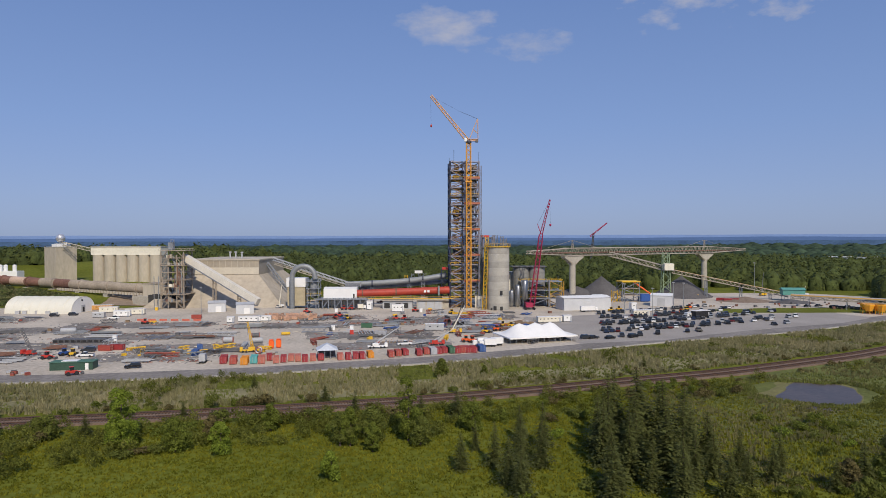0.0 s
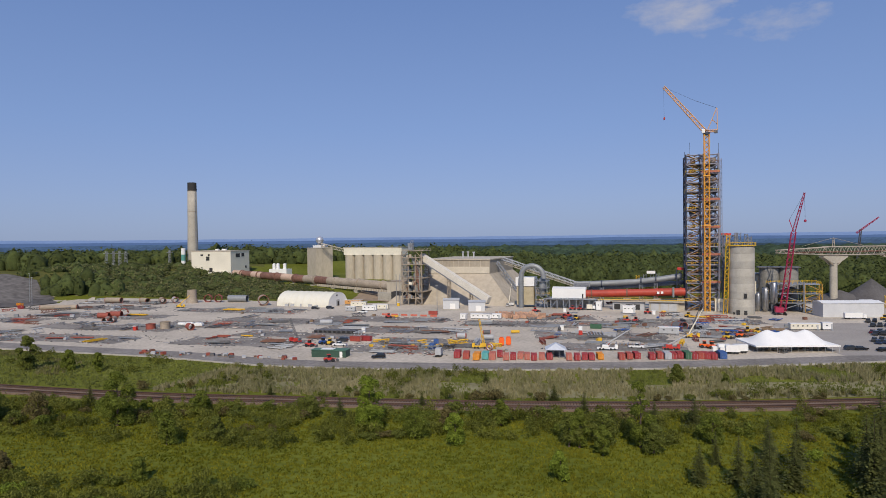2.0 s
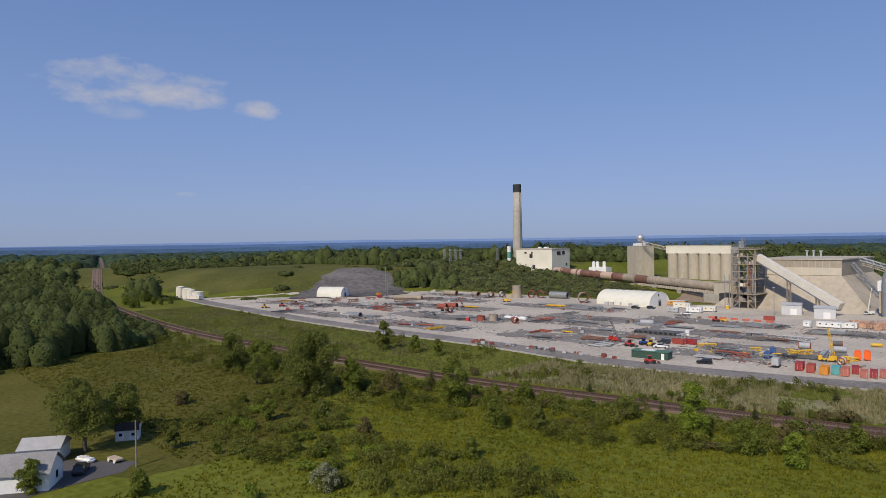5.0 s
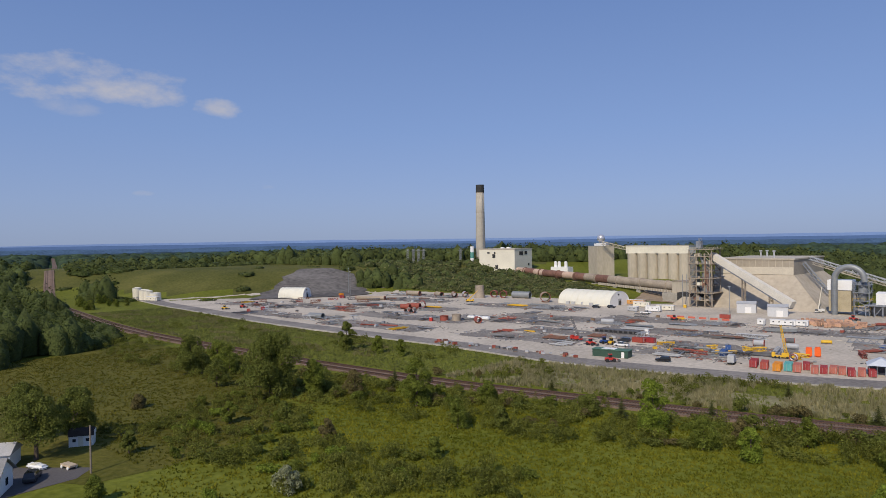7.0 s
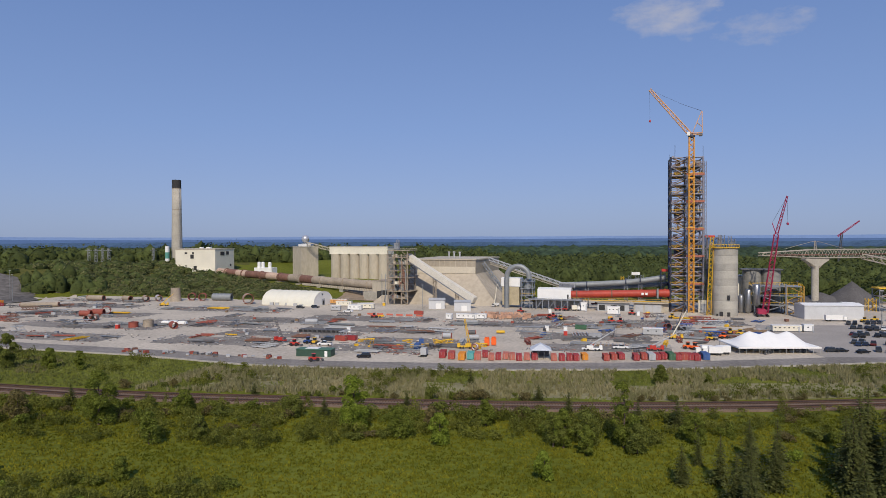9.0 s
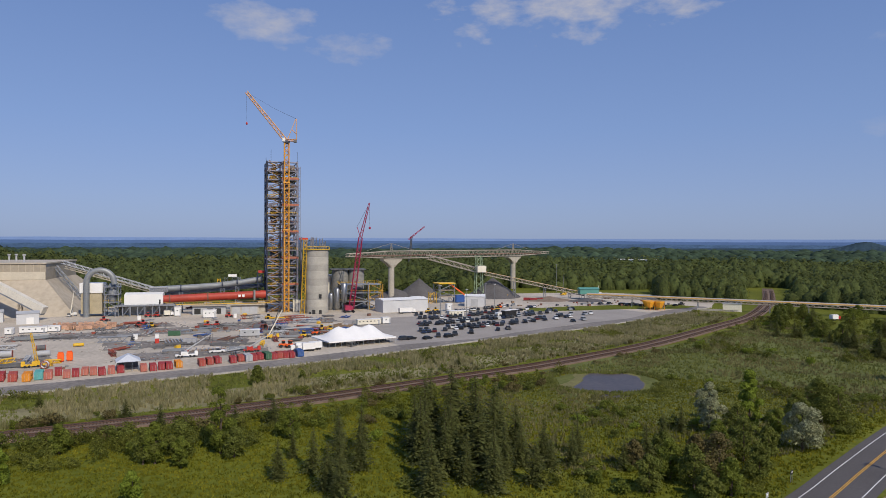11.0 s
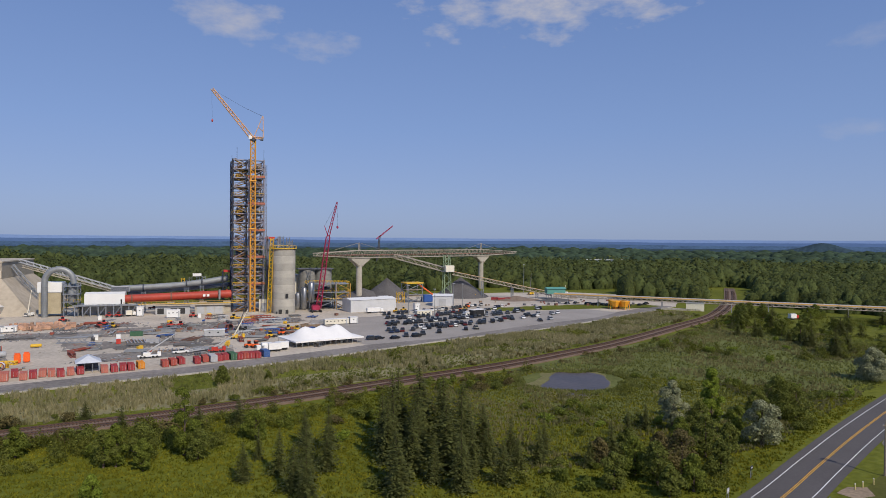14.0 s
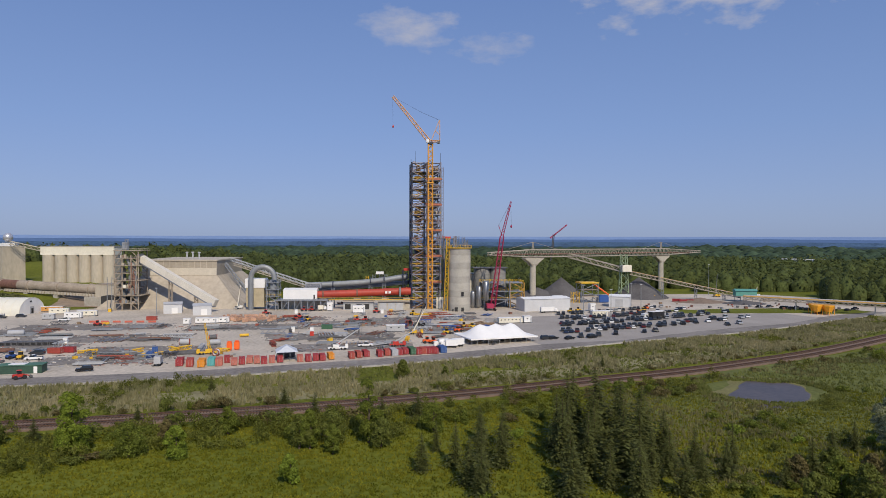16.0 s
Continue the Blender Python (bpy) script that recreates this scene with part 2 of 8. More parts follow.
def lattice(bm, p0, p1, w0, w1=None, bay=None, chord=0.12, web=0.07, up=(0, 0, 1), h0=None, h1=None):
    """A four-chord lattice boom between two points."""
    p0, p1 = Vector(p0), Vector(p1)
    w1 = w0 if w1 is None else w1
    h0 = w0 if h0 is None else h0
    h1 = w1 if h1 is None else h1
    d = (p1 - p0).normalized()
    u = Vector(up)
    if abs(d.dot(u)) > 0.95:
        u = Vector((0, 1, 0))
    s = d.cross(u).normalized()
    u = s.cross(d).normalized()
    n = max(2, round((p1 - p0).length / (bay or w0 * 1.2)))
    rows = []
    for i in range(n + 1):
        f = i / n
        c, w, h = p0.lerp(p1, f), (w0 + (w1 - w0) * f) / 2, (h0 + (h1 - h0) * f) / 2
        rows.append([c + s * w * a + u * h * b for a, b in ((-1, -1), (1, -1), (1, 1), (-1, 1))])
    for k in range(4):
        beam(bm, rows[0][k], rows[-1][k], chord)
        for i in range(n):
            a, b = (k, (k + 1) % 4) if i % 2 else ((k + 1) % 4, k)
            beam(bm, rows[i][a], rows[i + 1][b], web)
    return bm


def prism(bm, outline, z0, z1):
    """An upright prism over an outline of (x, y) points."""
    lo = [bm.verts.new((x, y, z0)) for x, y in outline]
    hi = [bm.verts.new((x, y, z1)) for x, y in outline]
    n = len(lo)
    for k in range(n):
        bm.faces.new((lo[k], lo[(k + 1) % n], hi[(k + 1) % n], hi[k]))
    bm.faces.new(hi)
    bm.faces.new(lo[::-1])
    bmesh.ops.recalc_face_normals(bm, faces=bm.faces[:])
    return bm


def gable(bm, c, sx, sy, z0, eave, ridge):
    """A block with a gable roof whose ridge runs along x."""
    x, y = c
    pts = [(-sy / 2, z0), (sy / 2, z0), (sy / 2, eave), (0, ridge), (-sy / 2, eave)]
    a = [bm.verts.new((x - sx / 2, y + p, z)) for p, z in pts]
    b = [bm.verts.new((x + sx / 2, y + p, z)) for p, z in pts]
    for k in range(5):
        bm.faces.new((a[k], a[(k + 1) % 5], b[(k + 1) % 5], b[k]))
    bm.faces.new(a[::-1])
    bm.faces.new(b)
    bmesh.ops.recalc_face_normals(bm, faces=bm.faces[:])
    return bm

# ---- land ----
from mathutils import geometry


def smooth01(a, b, v):
    v = min(1.0, max(0.0, (v - a) / (b - a)))
    return v * v * (3 - 2 * v)


def lie(x, y):
    """Height of the land: level round the works, a terrace behind the yard, a grassed tip in the west."""
    r = math.hypot(x, y)
    h = 8.0 * smooth01(0, 70, y - 396) * smooth01(-165, -230, x) * (1 - smooth01(800, 1000, r))
    d = min(-0.35 * (x + 437) + 0.937 * (y - 251), -0.86 * (x + 437) + 0.51 * (y - 251) - 24)
    if d > 0:
        h = max(h, 18.0 * smooth01(0, 95, d + 9 * noise.noise((x / 40, y / 40, 0))) * (1 - smooth01(800, 1000, r)))
    if r > 700:
        h += smooth01(700, 2500, r) * (4 + 7 * noise.noise((x / 700, y / 700, 3.0)))
    return h


GRASS = mat("meadow_grass", (0.138, 0.160, 0.013), 0.9, vary=0.42, scale=0.028, fine=22, bump=0.5, rgb2=(0.165, 0.178, 0.024))
WOODFLOOR = mat("far_woodland", (0.030, 0.055, 0.018), 0.95, vary=0.4, scale=0.02, fine=9, bump=2.0)
GRAVEL = mat("pale_crushed_gravel", (0.50, 0.442, 0.362), 0.95, vary=0.28, scale=0.035, fine=20, bump=0.05)
PAD = mat("dark_grey_hardstanding", (0.185, 0.170, 0.155), 0.95, vary=0.3, scale=0.07, fine=14, bump=0.05, rgb2=(0.31, 0.28, 0.245))
LOT = mat("grey_car_park_gravel", (0.34, 0.312, 0.28), 0.95, vary=0.16, scale=0.06, fine=20)
ASPHALT = mat("worn_asphalt", (0.110, 0.102, 0.100), 0.9, vary=0.15, scale=0.08, fine=30)
YARDROAD = mat("grey_service_road", (0.235, 0.215, 0.195), 0.95, vary=0.35, scale=0.06, fine=12)
SCREE = mat("dark_shale_tip", (0.125, 0.115, 0.108), 0.95, vary=0.35, scale=0.03, fine=9, bump=0.3, rgb2=(0.20, 0.185, 0.17))
BALLAST = mat("brown_ballast", (0.20, 0.145, 0.112), 0.95, vary=0.25, scale=0.3, fine=8, bump=0.1)
RAIL = mat("rusty_rail", (0.13, 0.075, 0.05), 0.6, 0.4, vary=0.2)
SLEEPER = mat("creosoted_sleeper", (0.10, 0.07, 0.055), 0.9, vary=0.3)
LINEW = mat("white_road_paint", (0.75, 0.75, 0.73), 0.7, vary=0.1, scale=0.5)
LINEY = mat("yellow_road_paint", (0.70, 0.38, 0.03), 0.7, vary=0.1, scale=0.5)
LAWN = mat("mown_lawn", (0.098, 0.100, 0.022), 0.9, vary=0.2, scale=0.12, fine=12, bump=0.1)
REEDBED = mat("pale_reed_litter", (0.235, 0.215, 0.115), 0.95, vary=0.3, scale=0.1, fine=9, bump=0.3)
MARSH = mat("green_marsh", (0.128, 0.142, 0.042), 0.95, vary=0.35, scale=0.06, fine=12, bump=0.4)
WATER = mat("muddy_pond_water", (0.085, 0.064, 0.050), 0.4, vary=0.45, scale=0.09)
SCUM = mat("yellow_green_duckweed", (0.17, 0.155, 0.045), 0.8, vary=0.3, scale=0.2)
KERB = mat("pale_kerb_stone", (0.40, 0.375, 0.33), 0.9, vary=0.2, scale=0.3)
SOIL = mat("bare_tan_soil", (0.30, 0.23, 0.16), 0.95, vary=0.25, scale=0.2, fine=8)
ROCK = mat("pale_rock_outcrop", (0.42, 0.37, 0.30), 0.95, vary=0.4, scale=0.3, fine=6, bump=0.3)


def np_mesh(name, V, F, material, parent=None, label="", category="", kind="", group=""):
    """A mesh object from arrays of corners and of faces with equal corner counts."""
    V, F = np.asarray(V, dtype=np.float32), np.asarray(F, dtype=np.int32)
    me = bpy.data.meshes.new(name)
    me.vertices.add(len(V))
    me.vertices.foreach_set("co", V.ravel())
    k = F.shape[1]
    me.loops.add(F.size)
    me.loops.foreach_set("vertex_index", F.ravel())
    me.polygons.add(len(F))
    me.polygons.foreach_set("loop_start", np.arange(0, F.size, k, dtype=np.int32))
    me.update(calc_edges=True)
    me.validate()
    me.materials.append(material)
    ob = new(name, me)
    ob.parent = parent
    return tagged(ob, label, category, group, kind)


# the ground is one sheet, out to the horizon
radii = [0.0, 15, 30, 45] + [60 * 1.035 ** i for i in range(129)]
radii = [r for r in radii if r < 4850] + [4880.0]
spokes = 360
gv, gf = [], []
for r in radii:
    for k in range(spokes):
        a = k * math.tau / spokes
        x, y = r * math.sin(a), r * math.cos(a)
        gv.append((x, y, lie(x, y)))
for i in range(len(radii) - 1):
    for k in range(spokes):
        a, b = i * spokes + k, i * spokes + (k + 1) % spokes
        gf.append((a, a + spokes, b + spokes, b))
gf = [f for f in gf if f[0] >= spokes]
gv.append((0, 0, 0))
ground = mesh("ground", gv, gf + [(spokes + k, spokes + (k + 1) % spokes, len(gv) - 1) for k in range(spokes)], GRASS, smooth=True)
ground.data.flip_normals()
tagged(ground, "green meadow ground reaching to the wooded horizon", "ground", kind="structure")
ground.data.materials.append(WOODFLOOR)
for p in ground.data.polygons:
    if p.center.to_2d().length > 760 and not (p.center.x < -480 and 100 < p.center.y < 420 and p.center.to_2d().length < 900):
        p.material_index = 1
ground.data.materials.append(mat("olive_tip_grass", (0.098, 0.112, 0.020), 0.9, vary=0.4, scale=0.03, fine=18, bump=0.5, rgb2=(0.135, 0.128, 0.034)))
for p in ground.data.polygons:
    if p.material_index == 0 and p.center.z > 3 and p.center.x < -380:
        p.material_index = 2


def drape(name, outline, material, lift=0.05, step=8.0, label="", category="", kind="structure", wobble=0.0, parent=None):
    """A sheet that follows the land inside an outline of (x, y) points."""
    pts = []
    for (x0, y0), (x1, y1) in zip(outline, outline[1:] + outline[:1]):
        n = max(1, int(math.hypot(x1 - x0, y1 - y0) / step))
        for i in range(n):
            x, y = x0 + (x1 - x0) * i / n, y0 + (y1 - y0) * i / n
            w = Vector((noise.noise((x / 6, y / 6, 1)), noise.noise((x / 6, y / 6, 7)))) * wobble
            pts.append(Vector((x + w.x, y + w.y)))
    m = len(pts)
    xs, ys = [p.x for p in pts], [p.y for p in pts]
    inner = []
    x = min(xs) + step / 2
    while x < max(xs):
        y = min(ys) + step / 2
        while y < max(ys):
            inside, j = False, m - 1
            for i in range(m):
                if (ys[i] > y) != (ys[j] > y) and x < (xs[j] - xs[i]) * (y - ys[i]) / (ys[j] - ys[i]) + xs[i]:
                    inside = not inside
                j = i
            if inside:
                inner.append(Vector((x, y)))
            y += step
        x += step
    vs, _, fs, _, _, _ = geometry.delaunay_2d_cdt(pts + inner, [], [list(range(m))], 1, 0.01)
    ob = mesh(name, [(v.x, v.y, lie(v.x, v.y) + lift) for v in vs], fs, material, parent)
    for p in ob.data.polygons:
        if p.normal.z < 0:
            p.flip()
    return tagged(ob, label, category, kind=kind)


def along(pts, side):
    """The row of points moved sideways by side metres (to its left)."""
    out = []
    for i, p in enumerate(pts):
        a, b = Vector(pts[max(i - 1, 0)]), Vector(pts[min(i + 1, len(pts) - 1)])
        d = (b - a).normalized()
        out.append((p[0] - d.y * side, p[1] + d.x * side))
    return out


def smooth_line(pts, n=8):
    """A smooth curve through the points."""
    out = []
    for i in range(len(pts) - 1):
        p = [Vector(pts[max(0, min(len(pts) - 1, i + k))]) for k in (-1, 0, 1, 2)]
        for j in range(n):
            t = j / n
            out.append(tuple(0.5 * (2 * p[1] + (p[2] - p[0]) * t + (2 * p[0] - 5 * p[1] + 4 * p[2] - p[3]) * t * t + (3 * p[1] - p[0] - 3 * p[2] + p[3]) * t ** 3)))
    return out + [tuple(pts[-1])]


def ribbon(name, pts, a, b, material, z=0.06, label="", category="", kind="structure", parent=None, thick=0.0):
    """A strip between two sideways offsets of a line, with thick edges where asked."""
    lo, hi = along(pts, a), along(pts, b)
    bm = B()
    rows = []
    for p, q in zip(lo, hi):
        zz = lie(*p) + z
        row = [bm.verts.new((*p, zz)), bm.verts.new((*q, lie(*q) + z))]
        if thick:
            row += [bm.verts.new((*q, zz - thick)), bm.verts.new((*p, zz - thick))]
        rows.append(row)
    for r, s in zip(rows, rows[1:]):
        for k in range(len(r) if thick else 1):
            j = (k + 1) % len(r)
            bm.faces.new((r[k], s[k], s[j], r[j]))
    bmesh.ops.recalc_face_normals(bm, faces=bm.faces[:])
    ob = part(name, bm, material, parent)
    if not thick and ob.data.polygons[0].normal.z < 0:
        ob.data.flip_normals()
    return tagged(ob, label, category, kind=kind)


EDGE = smooth_line([(-520.3, 215.6), (-452.2, 203.8), (-400.9, 198.6), (-308.0, 189.9), (-237.8, 188.2), (-171.3, 189.0), (-120.9, 185.6), (-64.5, 195.0), (-23.5, 207.8), (0.0, 216.0), (42.4, 235.2), (86.1, 257.3), (117.2, 270.2), (145.6, 282.6), (182.0, 303.0), (205.0, 318.0), (240.0, 338.0), (269.4, 358.0)], 6)
drape("yard", EDGE + [(301.6, 396.8), (301.6, 439.3), (263.4, 480.3), (208.6, 488.6), (120.5, 489.3), (80.4, 472.3), (40.2, 461.8), (-60.4, 451.7), (-131.0, 430.5), (-174.4, 400.5), (-200.6, 379.0), (-259.2, 393.1), (-321.6, 390.5), (-407.1, 388.6), (-435.7, 359.6), (-474.7, 272.6), (-495.1, 238.2)], GRAVEL, 0.04, 12.0,
      "pale grey gravel works yard with vehicle tracks", "yard", wobble=1.5)
ribbon("service_road", EDGE, 1.0, 13.0, YARDROAD, 0.07, "grey gravel service road along the yard edge", "road")
ribbon("kerb", EDGE, 0.0, 0.7, KERB, 0.45, "low pale stone kerb along the yard edge", "kerb", thick=0.45)
drape("car_park", [(52.1, 254.9), (86.2, 263.4), (117.2, 282.6), (145.2, 297.5), (185.9, 314.8), (213.1, 335.2), (206.0, 360.4), (165.3, 353.2), (130.3, 366.3), (90.3, 353.7), (40.1, 341.0), (38.1, 300.1)], LOT, 0.08, 9.0, "grey gravel car park full of cars", "car park", wobble=1.0)
drape("grass_island", [(150.3, 358.7), (211.1, 358.5), (241.3, 353.6), (263.4, 363.1), (256.4, 378.7), (216.1, 384.3), (175.4, 381.2), (150.4, 374.8)], GRASS, 0.10, 7.0, "green grass island between gravel roads", "grass", wobble=3.0)
WEST = [(-160.0, 20.0), (-118.0, 44.0), (-121.0, 66.0), (-129.0, 88.0), (-152.0, 99.0), (-160.0, 124.0), (-230.0, 124.0), (-292.0, 122.0), (-272.0, 84.0), (-264.0, 40.0)]
DRYGRASS = mat("olive_dry_grass", (0.104, 0.112, 0.014), 0.9, vary=0.4, scale=0.035, fine=22, bump=0.5, rgb2=(0.140, 0.125, 0.026))
drape("dry_meadow", WEST, DRYGRASS, 0.03, 9.0, "olive brown dry meadow beside the house", "meadow", wobble=5.0)
drape("reed_ground", along(smooth_line([(-120.3, 166.0), (-62.2, 170.4), (-0.0, 184.2), (50.1, 203.4), (110.1, 234.3), (160.8, 262.6), (216.1, 299.2)], 4), -8) + along(smooth_line([(-120.3, 166.0), (-62.2, 170.4), (-0.0, 184.2), (50.1, 203.4), (110.1, 234.3), (160.8, 262.6), (216.1, 299.2)], 4), 9)[::-1], REEDBED, 0.03, 8.0,
      "pale reed litter beside the railway", "ground", wobble=3.0)
drape("marsh_ground", [(48.0, 160.5), (75.1, 188.3), (120.5, 213.9), (165.8, 236.3), (216.1, 259.9), (241.3, 224.0), (226.2, 186.2), (191.1, 158.0), (140.8, 129.0), (110.6, 122.2), (84.4, 129.3), (60.0, 139.1)], MARSH, 0.03, 9.0, "green marsh ground round the pond", "marsh", wobble=4.0)
def pond_ring(k, n=40):
    """An uneven oval shore, leaning to the north-east."""
    out = []
    for i in range(n):
        a = i * math.tau / n
        f = k * (1 + 0.22 * noise.noise((math.cos(a) * 1.3, math.sin(a) * 1.3, 70)) + 0.10 * noise.noise((math.cos(a) * 4, math.sin(a) * 4, 71)))
        v = 16.0 * f * math.sin(a)
        out.append((94.0 + 11.0 * f * math.cos(a) + 0.45 * v, 172.0 + v))
    return out


drape("pond_margin", pond_ring(1.16), SCUM, 0.05, 4.0, "yellow green weedy pond margin", "pond margin", wobble=2.0)
drape("pond", [(x + 1.5, y - 1.0) for x, y in pond_ring(0.94)], WATER, 0.09, 4.0, "small still muddy pond among reeds", "pond", wobble=1.2)
drape("shale_tip", [(-434.0, 262.0), (-398.7, 318.3), (-395.4, 344.0), (-423.5, 364.9), (-458.7, 380.1), (-486.0, 378.0), (-499.0, 355.0), (-480.0, 322.0), (-464.0, 298.0), (-448.0, 276.0)], SCREE, 0.5, 7.0, "dark grey shale slope of a tip", "slope", wobble=4.0)
drape("slope_scar", [(-206.8, 407.2), (-171.4, 400.5), (-169.4, 430.8), (-186.6, 447.2), (-213.9, 439.8)], SOIL, 0.3, 6.0, "bare grey soil slope below the old kiln", "slope", wobble=3.0)

# dark hardstandings where steel is laid out
for i, (x, y, w, d) in enumerate(((-394.4, 245.5, 60, 14), (-323.8, 220.1, 70, 12), (-348.7, 262.5, 60, 13), (-302.6, 290.0, 75, 14), (-247.5, 218.1, 60, 13), (-257.2, 252.1, 70, 12), (-205.8, 271.9, 62, 13), (-165.4, 228.0, 48, 14), (-150.9, 252.5, 55, 12), (-186.3, 295.8, 66, 13),
                                  (-120.7, 277.1, 60, 13), (-140.9, 313.9, 60, 14), (-90.4, 246.9, 42, 13), (-100.5, 227.5, 34, 10), (-240.7, 332.1, 70, 14), (-332.6, 328.8, 55, 14), (-70.4, 311.4, 50, 14), (-30.1, 281.1, 46, 14), (-20.1, 253.0, 40, 10), (-25.1, 322.0, 44, 14),
                                  (20.0, 305.6, 34, 14), (-352.6, 359.5, 60, 12), (-60.3, 341.5, 36, 10), (10.0, 341.2, 50, 10))):
    t = radians(4 if x < -60 else 9)
    w, d = w * 1.12, d * 1.5
    ring = [(x + math.cos(t) * u * w / 2 - math.sin(t) * v * d / 2, y + math.sin(t) * u * w / 2 + math.cos(t) * v * d / 2) for u, v in ((-1, -1), (1, -1), (1, 1), (-1, 1))]
    drape("hardstanding", ring, PAD, 0.06 + 0.001 * i, 5.0, "dark grey hardstanding in the yard", "hardstanding", wobble=4.0)

# railway: two tracks on ballast
LINE = smooth_line([(-2255.4, 702.7), (-1474.3, 462.4), (-856.9, 264.6), (-565.4, 174.3), (-416.6, 145.4), (-312.8, 133.5), (-227.4, 133.5), (-171.1, 136.0), (-128.0, 139.7), (-91.9, 146.2), (-62.0, 151.6), (-20.0, 161.4), (17.0, 173.2), (50.0, 186.2), (82.0, 198.4), (112.0, 213.0), (148.0, 232.5), (206.0, 271.5), (258.0, 309.0), (331.7, 382.2), (422.1, 487.3)], 6)
near_line = [p for p in LINE if math.hypot(*p) < 620]
railway = thing("railway", 0, 0, 0, 0, "double railway track on brown ballast", "railway", kind="structure")
ribbon("ballast", LINE, -4.3, 4.2, BALLAST, 0.45, parent=railway, kind="", thick=0.45)
for off in (-2.9, -1.45, 1.35, 2.8):
    ribbon("rail", LINE, off - 0.09, off + 0.09, RAIL, 0.80, parent=railway, kind="", thick=0.17)
sv, sf = [], []
for off in (-2.17, 2.07):
    row = along(near_line, off)
    for (x0, y0), (x1, y1) in zip(row, row[1:]):
        n = max(1, int(math.hypot(x1 - x0, y1 - y0) / 0.65))
        d = Vector((x1 - x0, y1 - y0)).normalized()
        for i in range(n):
            c = Vector((x0 + (x1 - x0) * i / n, y0 + (y1 - y0) * i / n))
            s = Vector((-d.y, d.x))
            k = len(sv)
            for z in (0.4, 0.62):
                for a, b in ((-1, -1), (1, -1), (1, 1), (-1, 1)):
                    p = c + s * 1.3 * a + d * 0.12 * b
                    sv.append((p.x, p.y, z))
            sf += [(k + 4, k + 5, k + 6, k + 7), (k, k + 1, k + 5, k + 4), (k + 1, k + 2, k + 6, k + 5), (k + 2, k + 3, k + 7, k + 6), (k + 3, k, k + 4, k + 7)]
tagged(np_mesh("sleepers", sv, sf, SLEEPER, railway), kind="stuff")

# country road
ROAD = smooth_line([(20.0, 53.0), (50.2, 68.3), (79.8, 82.2), (102.9, 95.0), (129.6, 109.6), (169.8, 130.2), (249.0, 169.0), (330.0, 208.0), (420.0, 252.0), (520.0, 300.0)], 6)
road = ribbon("road", ROAD, -5.0, 5.0, ASPHALT, 0.08, "worn grey asphalt country road with painted lines", "road")
for nm, a, b, m in (("edge_line", 3.35, 3.5, LINEW), ("edge_line", -3.5, -3.35, LINEW), ("centre_line", 0.08, 0.22, LINEY), ("centre_line", -0.22, -0.08, LINEY)):
    ribbon(nm, ROAD, a, b, m, 0.095, parent=road, kind="")
drape("gravel_forecourt", [(125.8, 101.5), (149.0, 114.2), (165.3, 121.9), (185.9, 125.7), (170.7, 110.8), (134.3, 86.0), (123.8, 91.1), (121.4, 94.8)], PAD, 0.065, 5.0, "grey gravel forecourt beside the road", "forecourt", wobble=1.0)
drape("lawn", [(70.4, 68.3), (132.8, 100.1), (135.9, 87.5), (161.0, 86.7), (151.0, 66.1), (110.8, 48.2), (80.6, 46.6)], LAWN, 0.04, 7.0, "mown green lawn beside the road", "lawn", wobble=0.5)
drape("lawn", [(158.9, 116.2), (201.1, 138.4), (236.3, 147.6), (226.2, 126.0), (191.1, 115.7)], LAWN, 0.04, 7.0, "mown green lawn beyond the forecourt", "lawn", wobble=0.5)
drape("driveway", [(-124.9, 31.7), (-125.7, 42.1), (-129.7, 46.1), (-133.9, 42.9), (-140.1, 37.2), (-153.5, 32.2), (-153.7, 24.0), (-123.1, 19.2)], ASPHALT, 0.06, 4.0, "dark asphalt driveway beside the house", "driveway", wobble=0.3)
drape("soil_patch", [(93.6, 83.2), (97.6, 85.0), (100.6, 83.6), (98.6, 80.3), (94.6, 80.1)], SOIL, 0.07, 2.0, "bare tan soil patch in the lawn", "soil", wobble=0.8)

# far ridges, seen as plain blue distance: haze painted into each colour
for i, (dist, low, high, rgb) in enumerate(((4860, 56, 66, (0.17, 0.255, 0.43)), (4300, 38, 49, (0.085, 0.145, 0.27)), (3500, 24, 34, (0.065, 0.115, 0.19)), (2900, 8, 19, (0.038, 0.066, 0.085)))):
    v, f = [], []
    for k in range(400):
        a = radians(-100 + 190 * k / 399)
        z = low + (high - low) * (0.5 + 0.5 * noise.noise((k / 28 + i * 9, i, 0)) + 0.25 * noise.noise((k / 7, i, 4)))
        if i == 3:
            z += 31 * math.exp(-((k - 309.3) / 3.2) ** 2)
        if i == 0:
            z -= 16 * smooth01(90, 20, k)
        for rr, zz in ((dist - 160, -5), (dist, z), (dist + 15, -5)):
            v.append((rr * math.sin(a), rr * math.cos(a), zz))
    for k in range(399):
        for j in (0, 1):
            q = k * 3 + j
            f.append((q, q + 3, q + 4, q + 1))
    ob = mesh("backdrop", v, f, mat("hazy_ridge" if i else "hazy_far_ridge", rgb, 1.0, vary=0.07, scale=0.004) if i < 2 else mat("dark_hazy_ridge" if i == 2 else "haze_blue_wooded_ridge", rgb, 1.0, vary=0.35, scale=0.012))
    tagged(ob, "wooded ridges with distance haze painted in as blue", "backdrop", kind="structure")

